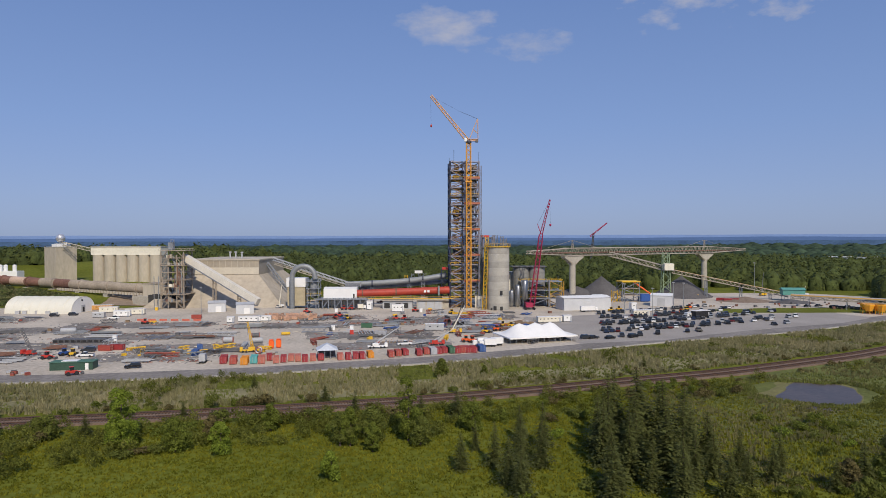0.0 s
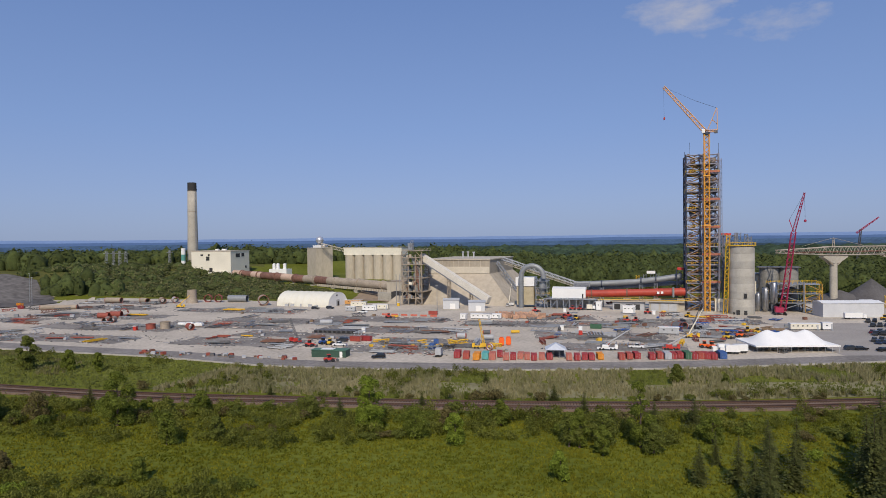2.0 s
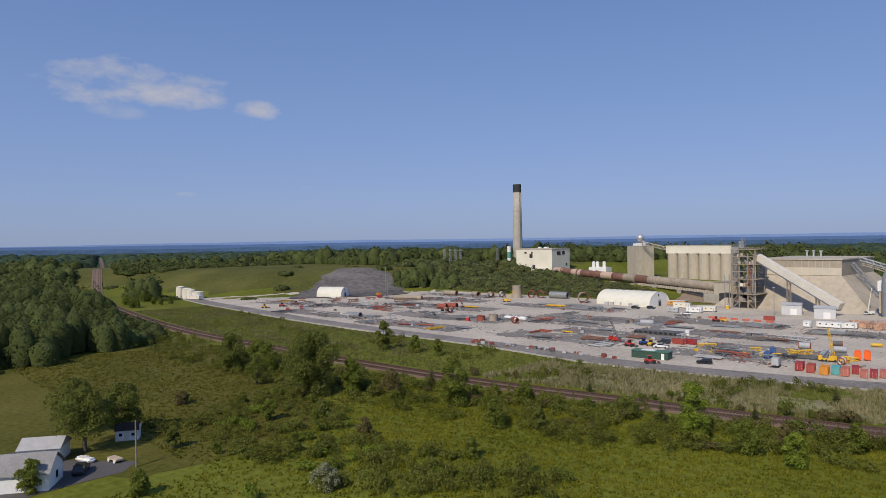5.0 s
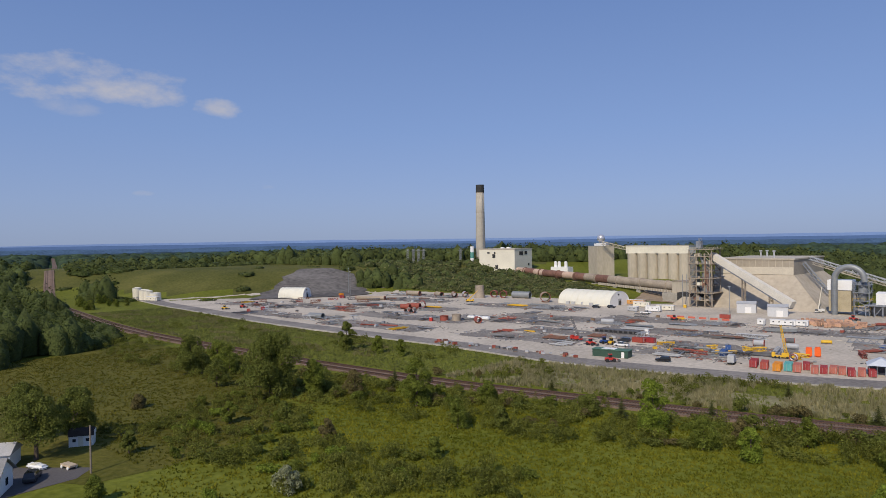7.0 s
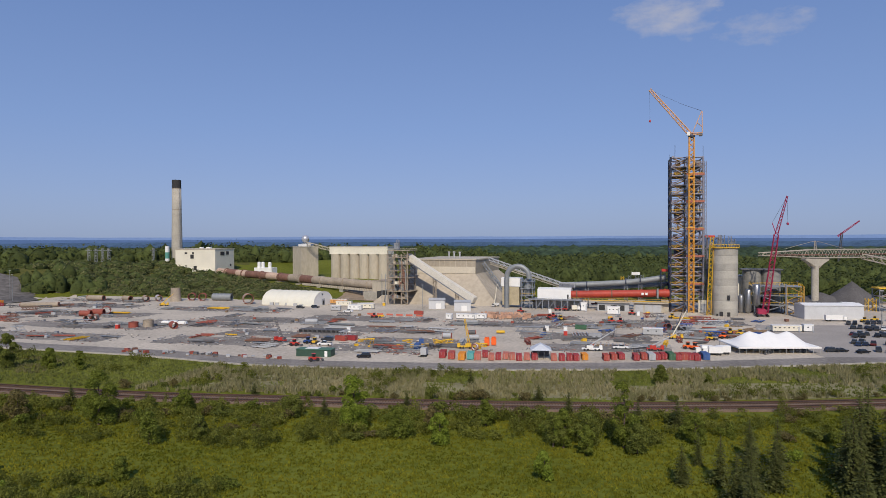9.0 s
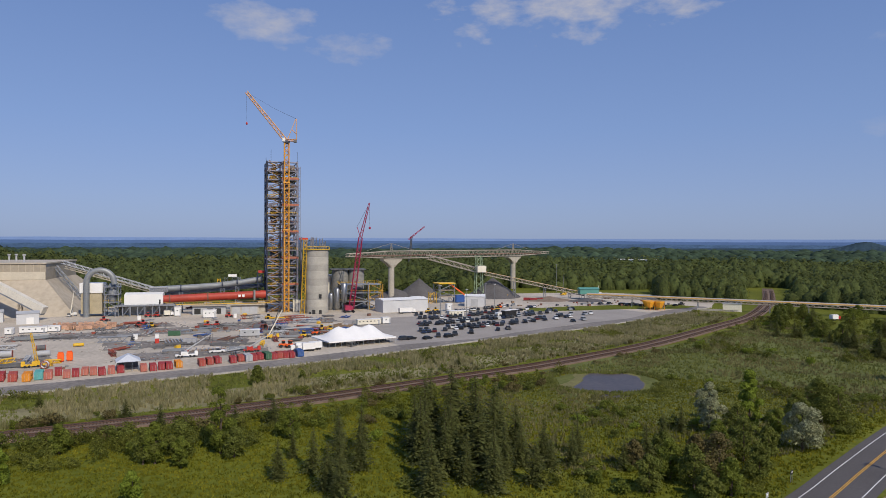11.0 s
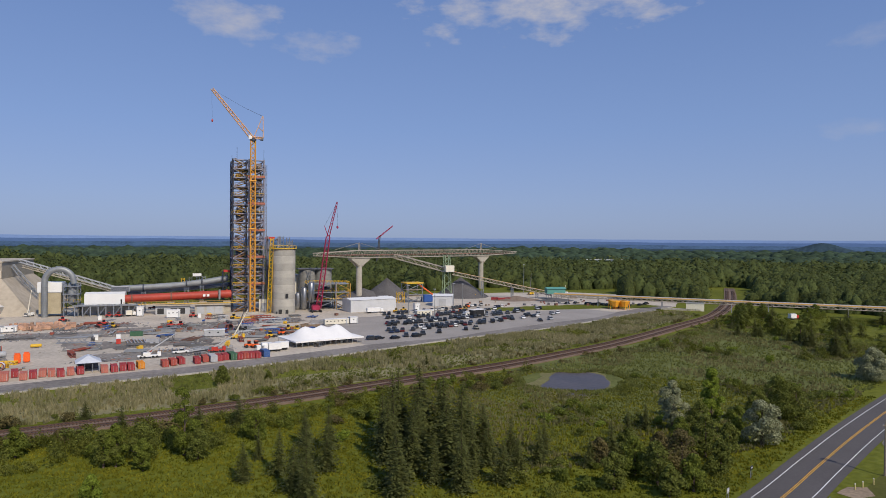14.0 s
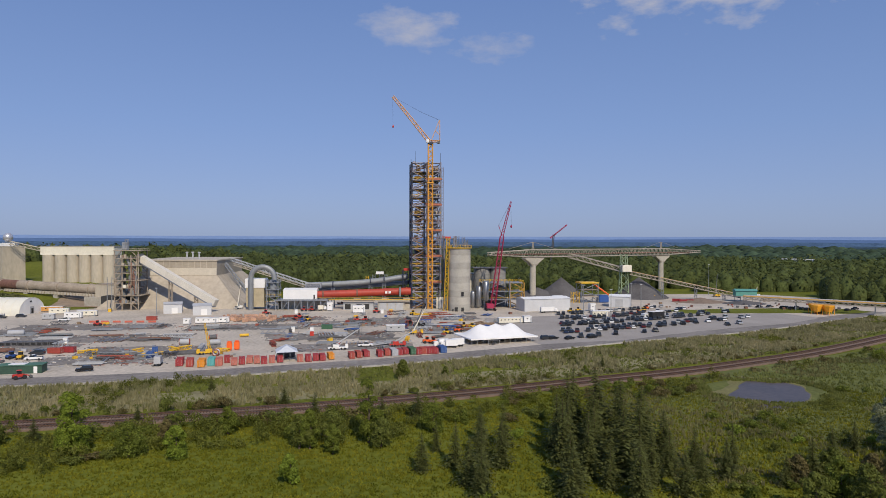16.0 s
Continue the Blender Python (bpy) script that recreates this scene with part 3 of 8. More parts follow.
# ---- plants ----
rng = np.random.default_rng(7)
BARK = mat("grey_brown_bark", (0.13, 0.10, 0.075), 0.95, vary=0.35, scale=1.5)
LEAF = mat("mid_green_leaves", (0.160, 0.192, 0.032), 0.7, vary=0.3, scale=0.5, islands=0.3, thin=0.4)
LEAFDARK = mat("dark_green_leaves", (0.134, 0.154, 0.032), 0.7, vary=0.3, scale=0.5, islands=0.3, thin=0.3)
LEAFBRIGHT = mat("bright_green_leaves", (0.190, 0.245, 0.032), 0.7, vary=0.25, scale=0.5, islands=0.28, thin=0.35)
LEAFSILVER = mat("silvery_leaves", (0.27, 0.285, 0.16), 0.7, vary=0.35, scale=0.6, islands=0.35, thin=0.25)
LEAFBROWN = mat("olive_brown_leaves", (0.140, 0.118, 0.046), 0.8, vary=0.3, scale=0.5, islands=0.28, thin=0.25)
NEEDLE = mat("spruce_needles", (0.108, 0.120, 0.036), 0.8, vary=0.35, scale=0.6, islands=0.3, thin=0.25)
REED = mat("pale_reeds", (0.265, 0.265, 0.115), 0.9, vary=0.3, scale=0.05, islands=0.2, rgb2=(0.37, 0.33, 0.185), thin=0.3)
REEDGREEN = mat("green_reeds", (0.180, 0.198, 0.056), 0.9, vary=0.35, scale=0.04, islands=0.18, thin=0.3)
WEED = mat("meadow_weeds", (0.138, 0.162, 0.014), 0.9, vary=0.35, scale=0.04, islands=0.25, rgb2=(0.215, 0.205, 0.022), thin=0.25)
CROWN = mat("woodland_crowns", (0.066, 0.084, 0.026), 0.9, vary=0.35, scale=0.25, fine=5, bump=0.8, islands=0.28)


def leaf_cloud(centres, radii, count, size, r, flat=1.0):
    """Many small three-cornered leaf sprays spread over lobes."""
    w = np.array(radii) ** 2
    which = r.choice(len(centres), count, p=w / w.sum())
    d = r.normal(size=(count, 3))
    d /= np.linalg.norm(d, axis=1)[:, None]
    d[:, 2] = np.where(d[:, 2] < -0.35, -d[:, 2], d[:, 2])
    c = np.array(centres)[which] + d * (np.array(radii)[which] * r.uniform(0.72, 1.06, count))[:, None] * np.array([1, 1, flat])
    n = d + r.normal(scale=0.42, size=(count, 3))
    n /= np.linalg.norm(n, axis=1)[:, None]
    a = np.cross(n, r.normal(size=(count, 3)))
    a /= np.linalg.norm(a, axis=1)[:, None]
    b = np.cross(n, a)
    s = ((np.asarray(size)[which] if np.ndim(size) else size) * r.uniform(0.55, 1.35, count))[:, None]
    V = np.stack([c - a * s, c + a * s * 0.55 + b * s * 0.8, c + a * s * 0.55 - b * s * 0.8 + n * s * 0.3], 1).reshape(-1, 3)
    return V, np.arange(count * 3).reshape(-1, 3)


def leafy_tree(x, y, h, w, seed, leaves, count, size, label, name="tree", low=0.07, category="tree"):
    """A tree with a tapered trunk, limbs and a crown of lobes with gaps."""
    r = np.random.default_rng(seed)
    ob = thing(name, x, y, lie(x, y), 0, label, category)
    lobes, rad = [], []
    n = 13
    for i in range(n):
        f = low + (0.92 - low) * (i + 0.5) / n
        out = w * 0.5 * math.sin(math.pi * min(1, 0.18 + 0.85 * (f - low) / (1 - low))) * r.uniform(0.25, 0.75)
        a = i * 2.4 + r.uniform(-0.5, 0.5)
        lobes.append((out * math.cos(a), out * math.sin(a), h * f))
        rad.append(w * r.uniform(0.15, 0.27) * (1.15 - 0.45 * f))
    lobes.append((0, 0, h * 0.9))
    rad.append(w * 0.13)
    bm = B()
    rod(bm, (0, 0, -0.3), (0.1, 0, h * 0.45), w * 0.035 + 0.06, w * 0.022, 8)
    rod(bm, (0.1, 0, h * 0.45), (0, 0, h * 0.88), w * 0.022, 0.03, 7)
    for c in lobes[::2]:
        rod(bm, (0.05, 0, max(h * 0.15, c[2] - h * 0.22)), c, w * 0.014, 0.025, 5, False)
    part("trunk", bm, BARK, ob)
    V, F = leaf_cloud(lobes, rad, int(count * 4.5), size * 0.45, r)
    np_mesh("crown", V, F, leaves, ob)
    return ob


def bush_mesh(seed, leaves, count=720, size=0.25):
    r = np.random.default_rng(seed)
    n = 7
    lobes = [(r.uniform(-0.6, 0.6), r.uniform(-0.6, 0.6), r.uniform(0.15, 0.75)) for _ in range(n)]
    rad = [r.uniform(0.28, 0.5) for _ in range(n)]
    V, F = leaf_cloud(lobes, rad, count, size * 0.34, r)
    V[:, 2] = np.maximum(V[:, 2], -0.1)
    return V, F


def spruce_mesh(seed, whorls=25, arms=13):
    """Unit spruce, one metre tall: ragged drooping boughs of small needle sprays, and a thin tip."""
    r = np.random.default_rng(seed)
    V, F = [], []
    for i in range(whorls):
        f = i / whorls
        z = 0.05 + 0.92 * f
        reach = 0.27 * (1 - f) ** 0.95 * r.uniform(0.75, 1.15) + 0.010
        for k in range(max(4, int(arms * (1 - f * 0.6)))):
            a = k * math.tau / arms / (1 - f * 0.6) + i * 1.1 + r.uniform(-0.4, 0.4)
            ln = reach * r.uniform(0.5, 1.25)
            d, s = np.array([math.cos(a), math.sin(a), 0]), np.array([-math.sin(a), math.cos(a), 0])
            root = np.array([0, 0, z + 0.02])
            tip = d * ln + np.array([0, 0, z - ln * r.uniform(0.05, 0.45)])
            for q in range(6):
                g = (q + 0.6 + r.uniform(-0.2, 0.2)) / 6
                c = root + (tip - root) * g
                side = 1 if q % 2 else -1
                wd = (0.012 + ln * 0.20 * (1.1 - 0.7 * g)) * r.uniform(0.7, 1.3)
                out = (d * r.uniform(0.4, 1.0) + s * side * r.uniform(0.5, 1.0)) * wd
                drop = np.array([0, 0, -wd * r.uniform(0.1, 0.7)])
                across = np.array([-out[1], out[0], 0]) * 0.38
                b = len(V)
                V += [c - out * 0.3, c + out * 0.4 + across, c + out + drop, c + out * 0.4 - across + drop * 0.3]
                F.append((b, b + 1, b + 2, b + 3))
    return np.array(V), np.array(F)


def tufts(name, spots, high, wide, blades, material, label, category, seed):
    """Upright blades in small tufts, one object for the whole growth."""
    r = np.random.default_rng(seed)
    P = np.repeat(np.asarray(spots), blades, axis=0)
    n = len(P)
    a = r.uniform(0, math.tau, n)
    off = r.normal(scale=wide * 1.2, size=(n, 2))
    h = high * r.uniform(0.55, 1.25, n)
    lean = r.normal(scale=0.22, size=(n, 2)) * h[:, None]
    w = wide * r.uniform(0.6, 1.4, n)
    base = P[:, :2] + off
    V = np.zeros((n, 3, 3))
    V[:, 0, :2] = base + np.stack([np.cos(a), np.sin(a)], 1) * w[:, None]
    V[:, 1, :2] = base - np.stack([np.cos(a), np.sin(a)], 1) * w[:, None]
    V[:, 2, :2] = base + lean
    V[:, 0, 2] = V[:, 1, 2] = P[:, 2] - 0.05
    V[:, 2, 2] = P[:, 2] + h
    return np_mesh(name, V.reshape(-1, 3), np.arange(n * 3).reshape(-1, 3), material, None, label, category, "stuff")


def to_line(pts, x, y):
    """Signed sideways distance of a point from a line of points (left is positive)."""
    best, side = 1e9, 0
    for p, q in zip(pts, pts[1:]):
        dx, dy = q[0] - p[0], q[1] - p[1]
        t = max(0, min(1, ((x - p[0]) * dx + (y - p[1]) * dy) / (dx * dx + dy * dy)))
        d = math.hypot(x - p[0] - dx * t, y - p[1] - dy * t)
        if d < best:
            best, side = d, math.copysign(1, dx * (y - p[1]) - dy * (x - p[0]))
    return best * side


RAILC, EDGEC, ROADC = LINE[::3], EDGE[::3], ROAD[::3]


def in_pond(x, y, k=1.0):
    return ((x - 96) / (15.5 * k)) ** 2 + ((y - 174) / (13.5 * k)) ** 2 < 1


# reeds between railway and yard, round the pond and in the near ditch
reeds, greens, weeds, sedge, dry = [], [], [], [], []
for _ in range(62000):
    x, y = rng.uniform(-180, 250), rng.uniform(105, 330)
    d = to_line(RAILC, x, y)
    if d > 7 and to_line(EDGEC, x, y) < -1.5:
        v = noise.noise((x / 16, y / 16, 0)) + 0.25 * noise.noise((x / 5, y / 5, 2))
        (reeds if v > -0.18 and x > -135 else greens).append((x, y, 0))
    elif x > 45 and -125 < d < -8 and to_line(ROADC, x, y) > 9 and not in_pond(x, y):
        v = noise.noise((x / 22, y / 22, 5))
        (sedge if v > -0.02 else greens).append((x, y, 0))
for _ in range(16000):
    x, y = rng.uniform(-430, -180), rng.uniform(138, 212)
    if to_line(RAILC, x, y) > 6 and to_line(EDGEC, x, y) < -2:
        (sedge if noise.noise((x / 20, y / 9, 15)) > 0.12 else greens).append((x, y, 0))
for _ in range(1400):
    a = rng.uniform(0, math.tau)
    k = rng.uniform(1.02, 1.3) - 0.42 * max(0, noise.noise((math.cos(a) * 1.6, math.sin(a) * 1.6, 60)) + 0.1)
    greens.append((96 + 15.5 * k * math.cos(a), 174 + 13.5 * k * math.sin(a), 0))
tufts("reeds", reeds, 1.35, 0.14, 17, REED, "tall pale reeds beside the railway", "reeds", 11)
tufts("sedge", sedge, 0.8, 0.13, 10, mat("olive_sedge", (0.190, 0.195, 0.070), 0.9, vary=0.3, scale=0.03, islands=0.18, rgb2=(0.26, 0.24, 0.105), thin=0.3), "pale olive sedge in the marsh", "sedge", 14)
tufts("green_reeds", greens, 0.65, 0.17, 5, REEDGREEN, "green reeds and tall grass in wet ground", "reeds", 12)
for _ in range(84000):
    r0, a = math.sqrt(rng.uniform(75 ** 2, 210 ** 2)), radians(rng.uniform(-84, 62))
    if a < radians(-52):
        r0 = 75 + (r0 - 75) * 1.55
    x, y = r0 * math.sin(a), r0 * math.cos(a)
    if to_line(RAILC, x, y) < -7 and to_line(ROADC, x, y) > 6 and not in_pond(x, y) and not (x < -115 and y < 52):
        if noise.noise((x / 14, y / 14, 9)) > -0.8:
            (dry if x < -118 - (y - 44) * 0.3 else weeds).append((x, y, 0))
tufts("meadow_growth", weeds, 0.36, 0.22, 4, WEED, "rough green meadow grass and weeds", "grass", 13)
tufts("dry_growth", dry, 0.36, 0.22, 4, mat("dry_meadow_weeds", (0.112, 0.122, 0.014), 0.9, vary=0.35, scale=0.03, islands=0.25, rgb2=(0.150, 0.134, 0.026), thin=0.2), "olive brown dry meadow grass", "grass", 15)

HEDGES = [[(-168.3, 97.9), (-134.7, 86.9), (-110.2, 79.3), (-90.7, 76.5), (-78.7, 81.2), (-66.7, 87.2)], [(-167.4, 47.7), (-149.0, 57.3), (-147.7, 73.0), (-161.9, 94.2)], [(-113.7, 48.1), (-121.2, 65.5), (-128.5, 85.7)], [(-147.0, 89.7), (-127.0, 89.2), (-118.0, 70.0)], [(-141.0, 68.0), (-123.0, 62.7), (-108.7, 66.3), (-91.9, 84.5)], [(-90.8, 63.6), (-81.2, 72.1), (-74.7, 88.0)]]


def hedge(x, y):
    """Distance to the nearest hedge line in the meadow."""
    return min(abs(to_line(h, x, y)) for h in HEDGES)


# bushes, in bands along the railway and in the meadow
BUSH = [bush_mesh(i, None) for i in range(6)]
bush_me = []
for i, m in enumerate((LEAF, LEAFDARK, LEAFBROWN, LEAFBRIGHT, LEAF, LEAFDARK)):
    ob = np_mesh("bush", *BUSH[i], m, None, "", "shrub")
    bush_me.append(ob.data)
    bpy.data.objects.remove(ob)
BUSHLABEL = ("rounded mid-green bush in rough grass", "dark green bush in rough grass", "olive brown scrub bush beside the railway", "bright green bush in the meadow", "mid-green shrub in rough grass", "dark green shrub in rough grass")


def bush(x, y, w, h, k):
    ob = new("bush", bush_me[k])
    ob.matrix_basis = pose(x, y, lie(x, y), 0, 0, rng.uniform(0, 360)) @ Matrix.Diagonal((w * 0.55, w * 0.55, h * 0.85, 1))
    return tagged(ob, BUSHLABEL[k], "bush", "scrub bushes")


made = 0
while made < 200:
    a = radians(rng.uniform(-82, 60))
    r0 = rng.uniform(88, 260)
    x, y = r0 * math.sin(a), r0 * math.cos(a)
    d = to_line(RAILC, x, y)
    if to_line(ROADC, x, y) < 9 or in_pond(x, y, 1.2) or (x < -110 and y < 56) or to_line(EDGEC, x, y) > -2:
        continue
    dens = noise.noise((x / 30, y / 30, 20))
    if -30 < d < -7 and dens > -0.35 and x < 75:
        bush(x, y, rng.uniform(2.2, 5.0), rng.uniform(1.4, 3.6), int(rng.choice([0, 1, 2, 4, 5, 2])))
    elif 6.5 < d < 13 and dens > 0.0:
        bush(x, y, rng.uniform(1.6, 3.6), rng.uniform(1.2, 2.6), int(rng.choice([2, 2, 1, 0])))
    elif d < -30 and (hedge(x, y) < 6 + 5 * dens or (dens > 0.3 and rng.random() < 0.35) or (x > 50 and dens > 0.1)):
        bush(x, y, rng.uniform(2.0, 4.6), rng.uniform(1.0, 2.8), int(rng.choice([0, 1, 3, 4, 5])))
    else:
        continue
    made += 1

edge_count = 0
while edge_count < 105:
    s = rng.uniform(0.45, 0.97)
    p = LINE[int(s * (len(LINE) - 1))]
    if not -100 < p[0] < 262:
        continue
    side = rng.choice([-1, 1]) * rng.uniform(6.2, 9.5)
    x, y = p[0] - side * 0.45 + rng.uniform(-3, 3), p[1] + side * 0.89 + rng.uniform(-3, 3)
    if abs(to_line(RAILC, x, y)) > 5.2:
        bush(x, y, rng.uniform(1.3, 3.0), rng.uniform(0.9, 2.1), int(rng.choice([2, 2, 1])))
        edge_count += 1
for _ in range(44):
    x, y = rng.uniform(150, 320), rng.uniform(175, 300)
    if to_line(RAILC, x, y) < -14 and to_line(ROADC, x, y) > 12 and not in_pond(x, y, 1.3):
        bush(x, y, rng.uniform(2.2, 5.5), rng.uniform(1.5, 3.6), int(rng.choice([1, 0, 5, 3])))

# the thicket of low shrubs joins the single bushes
V, F, off = [], [], 0
for n_try in range(14500):
    a = radians(rng.uniform(-82, 60))
    r0 = rng.uniform(82, 420)
    x, y = r0 * math.sin(a), r0 * math.cos(a)
    d = to_line(RAILC, x, y)
    dens = noise.noise((x / 22, y / 22, 40))
    if to_line(ROADC, x, y) < 8 or in_pond(x, y, 1.15) or (x < -110 and y < 56) or to_line(EDGEC, x, y) > -3 or abs(d) < 7 or (d > 0 and dens < 0.3) or (45 < x < 225 and -70 < d and dens < 0.3) or (d < (-38 if x < -60 else -28) and x < 45 and hedge(x, y) > 4.8 + 5 * dens) or (d < -26 and x >= 45 and dens < (-0.1 if x > 225 else 0.25)) or (-26 < d < -7 and dens < -0.35) or off > 690 * 1500:
        continue
    v, f = BUSH[int(rng.integers(6))]
    w, h = rng.uniform(1.6, 4.2), rng.uniform(0.8, 2.1) * (1.5 if -26 < d < -7 else 1.35)
    V.append(v[: 3 * 230] * np.array([w * 0.6, w * 0.6, h]) + np.array([x, y, lie(x, y)]))
    F.append(f[:230] + off)
    off += 690
np_mesh("thicket", np.concatenate(V), np.concatenate(F), mat("mixed_scrub_leaves", (0.140, 0.160, 0.026), 0.75, vary=0.35, scale=0.05, islands=0.35, rgb2=(0.190, 0.200, 0.040), thin=0.35), None, "low green thicket of mixed shrubs", "shrubs", "stuff")

# single trees
leafy_tree(-152.5, 98.5, 16.5, 17, 1, LEAFDARK, 4200, 0.55, "large dense dark green tree beside the railway")
leafy_tree(-147, 108, 9, 7, 2, LEAF, 1600, 0.5, "mid-green tree beside a larger one")
leafy_tree(-197, 160, 11, 6.5, 3, LEAFDARK, 1500, 0.5, "dark green tree beside the yard edge")
leafy_tree(-183, 163, 6.5, 4.5, 4, LEAF, 1000, 0.5, "green tree beside the yard edge")
leafy_tree(-116.5, 116, 12, 9, 5, LEAF, 1900, 0.45, "mid-green tree beside the railway")
leafy_tree(-61.4, 128.3, 11.5, 8, 6, LEAFBRIGHT, 1900, 0.42, "bright green tree in front of the railway")
leafy_tree(-50.5, 126.5, 5.8, 7, 7, LEAF, 900, 0.42, "green shrubby tree in front of the railway")
leafy_tree(-0.3, 194, 5.2, 5.2, 8, LEAFDARK, 900, 0.4, "round dark green tree at the reed edge", low=0.05)
leafy_tree(12, 198, 2.8, 2.4, 9, LEAFDARK, 300, 0.35, "small dark green tree in reeds", low=0.1)
leafy_tree(-18.7, 111.4, 4.9, 3.6, 10, LEAFBRIGHT, 700, 0.4, "bright green sapling in the meadow", low=0.1)
leafy_tree(-7, 133, 13, 6, 11, LEAF, 1300, 0.4, "slender green tree beside the railway")
leafy_tree(-4.5, 130, 5.6, 5.6, 12, LEAFDARK, 900, 0.4, "dark green shrubby tree beside the railway", low=0.1)
leafy_tree(180.5, 149, 9.6, 10.5, 13, LEAFSILVER, 2600, 0.5, "round silvery flowering tree near the road", low=0.05)
leafy_tree(101, 107, 8.8, 8, 14, LEAFSILVER, 1800, 0.4, "silvery leaved willow near the road", low=0.12)
leafy_tree(91, 121.5, 11, 7, 15, LEAFSILVER, 1800, 0.4, "pale silvery willow beside the marsh", low=0.12)
leafy_tree(100.5, 121, 13.5, 5.6, 16, LEAFBRIGHT, 2100, 0.45, "tall bright green poplar beside the marsh", low=0.1)
leafy_tree(120, 122, 9.5, 10, 17, LEAFDARK, 2200, 0.45, "dark green tree near the road", low=0.1)
leafy_tree(112, 120, 8, 6, 18, LEAFDARK, 1100, 0.45, "dark green tree near the road", low=0.1)
leafy_tree(-201, 101, 11.5, 11, 19, LEAFDARK, 1800, 0.55, "dark green tree beyond the meadow")
leafy_tree(-208, 114, 7.5, 8.5, 20, LEAF, 1500, 0.55, "mid-green tree beyond the meadow")
leafy_tree(-143, 41, 12, 12, 21, LEAFDARK, 2600, 0.45, "broad dark tree beside the house", low=0.35)
leafy_tree(-150, 50, 11, 11, 22, LEAFDARK, 2200, 0.45, "broad dark tree behind the shed", low=0.2)
leafy_tree(-160, 44, 11, 12, 23, LEAFDARK, 2200, 0.5, "broad dark tree beside the house", low=0.2)
leafy_tree(-133, 54, 4.5, 3.2, 24, LEAFDARK, 700, 0.4, "small dark tree beside the utility pole", low=0.25)
leafy_tree(-112, 40, 4.2, 4.2, 25, LEAF, 700, 0.35, "green garden shrub beside the driveway", low=0.05)
leafy_tree(-126, 28, 5.5, 4.5, 26, LEAF, 800, 0.35, "green shrub before the house", low=0.05)
leafy_tree(-92, 62, 4.4, 5, 27, LEAFSILVER, 700, 0.35, "grey green shrub in the meadow", low=0.05)
leafy_tree(150, 82, 7, 8, 28, LEAFDARK, 1500, 0.4, "dark tree beside parked cars", low=0.15)
leafy_tree(196, 116, 4, 6, 29, LEAFBRIGHT, 700, 0.4, "bright green shrub in a lawn", low=0.05)
leafy_tree(118, 72, 1.6, 2.4, 30, LEAFDARK, 260, 0.25, "small round clipped shrub on the lawn", low=0.05, name="shrub", category="shrub")
for i, (x, y, h) in enumerate(((-96, 108, 6.5), (-88, 113, 5), (-104, 128, 6), (-46, 134, 5), (-36, 140, 5.5), (-20, 130, 6.5), (6, 140, 6), (-135, 112, 7), (-168, 110, 9), (-128, 86, 5), (-138, 78, 5), (-110, 84, 4.5), (-86, 90, 4), (-176, 96, 8), (-190, 108, 9))):
    leafy_tree(x, y, h, h * 0.85, 50 + i, (LEAF, LEAFDARK, LEAF, LEAFBROWN)[i % 4], 750, 0.42, "green shrubby tree in the scrub", low=0.1)

for i, (x, y, h, w, m, label) in enumerate(((-41.4, 124.7, 6.2, 5, LEAFBRIGHT, "bright green tree in front of the railway"), (-79.7, 134.6, 4.6, 6, LEAFDARK, "dark round shrubby tree beside the railway"), (-18, 129.7, 7.8, 5, LEAF, "green tree in front of the railway"),
                                            (-13.2, 126.2, 5.6, 4, LEAF, "small green tree in front of the railway"), (-14, 132.6, 6.5, 8, LEAFDARK, "broad dark green tree beside the railway"), (-172, 164, 6, 4, LEAF, "slim green tree beside the yard edge"), (-168.5, 71, 3.2, 4.2, LEAFBROWN, "olive brown bush alone in the meadow"))):
    leafy_tree(x, y, h, w, 400 + i, m, 1000, 0.4, label, low=0.08)
for x, y, w, h, kind in ((-54.4, 158, 3.6, 4.4, 5), (-47.2, 160.4, 4, 2.6, 2), (-43.4, 161.5, 5, 3.4, 2), (-31.7, 164.2, 4, 2.5, 2), (-48, 144.5, 4.5, 4.4, 1), (-42.2, 144.5, 4, 3.2, 5), (-36.5, 146.5, 5, 3.4, 2), (-27.1, 147, 6, 3.6, 1), (-10.5, 147.8, 5, 3.4, 2), (-31, 149, 3.5, 2.8, 2)):
    bush(x, y, w, h, kind)

# young trees along the foot of the tip
for i in range(34):
    x, y = -505 + 55 * float(rng.random()), 160 + 66 * float(rng.random())
    if y < 192 - (x + 470) * 0.4 and to_line(RAILC, x, y) > 9:
        h = float(rng.uniform(3.5, 7.0))
        leafy_tree(x, y, h, h * 0.85, 440 + i, (LEAF, LEAFDARK)[i % 2], 260, 0.7, "small green tree at the foot of the grassed tip")

# spruces
spruce_me = []
for i in range(5):
    ob = np_mesh("needles", *spruce_mesh(30 + i), NEEDLE)
    spruce_me.append(ob.data)
    bpy.data.objects.remove(ob)
trunk_ob = part("trunk", rod(B(), (0, 0, -0.02), (0, 0, 0.97), 0.016, 0.002, 6), BARK)
trunk_me = trunk_ob.data
bpy.data.objects.remove(trunk_ob)


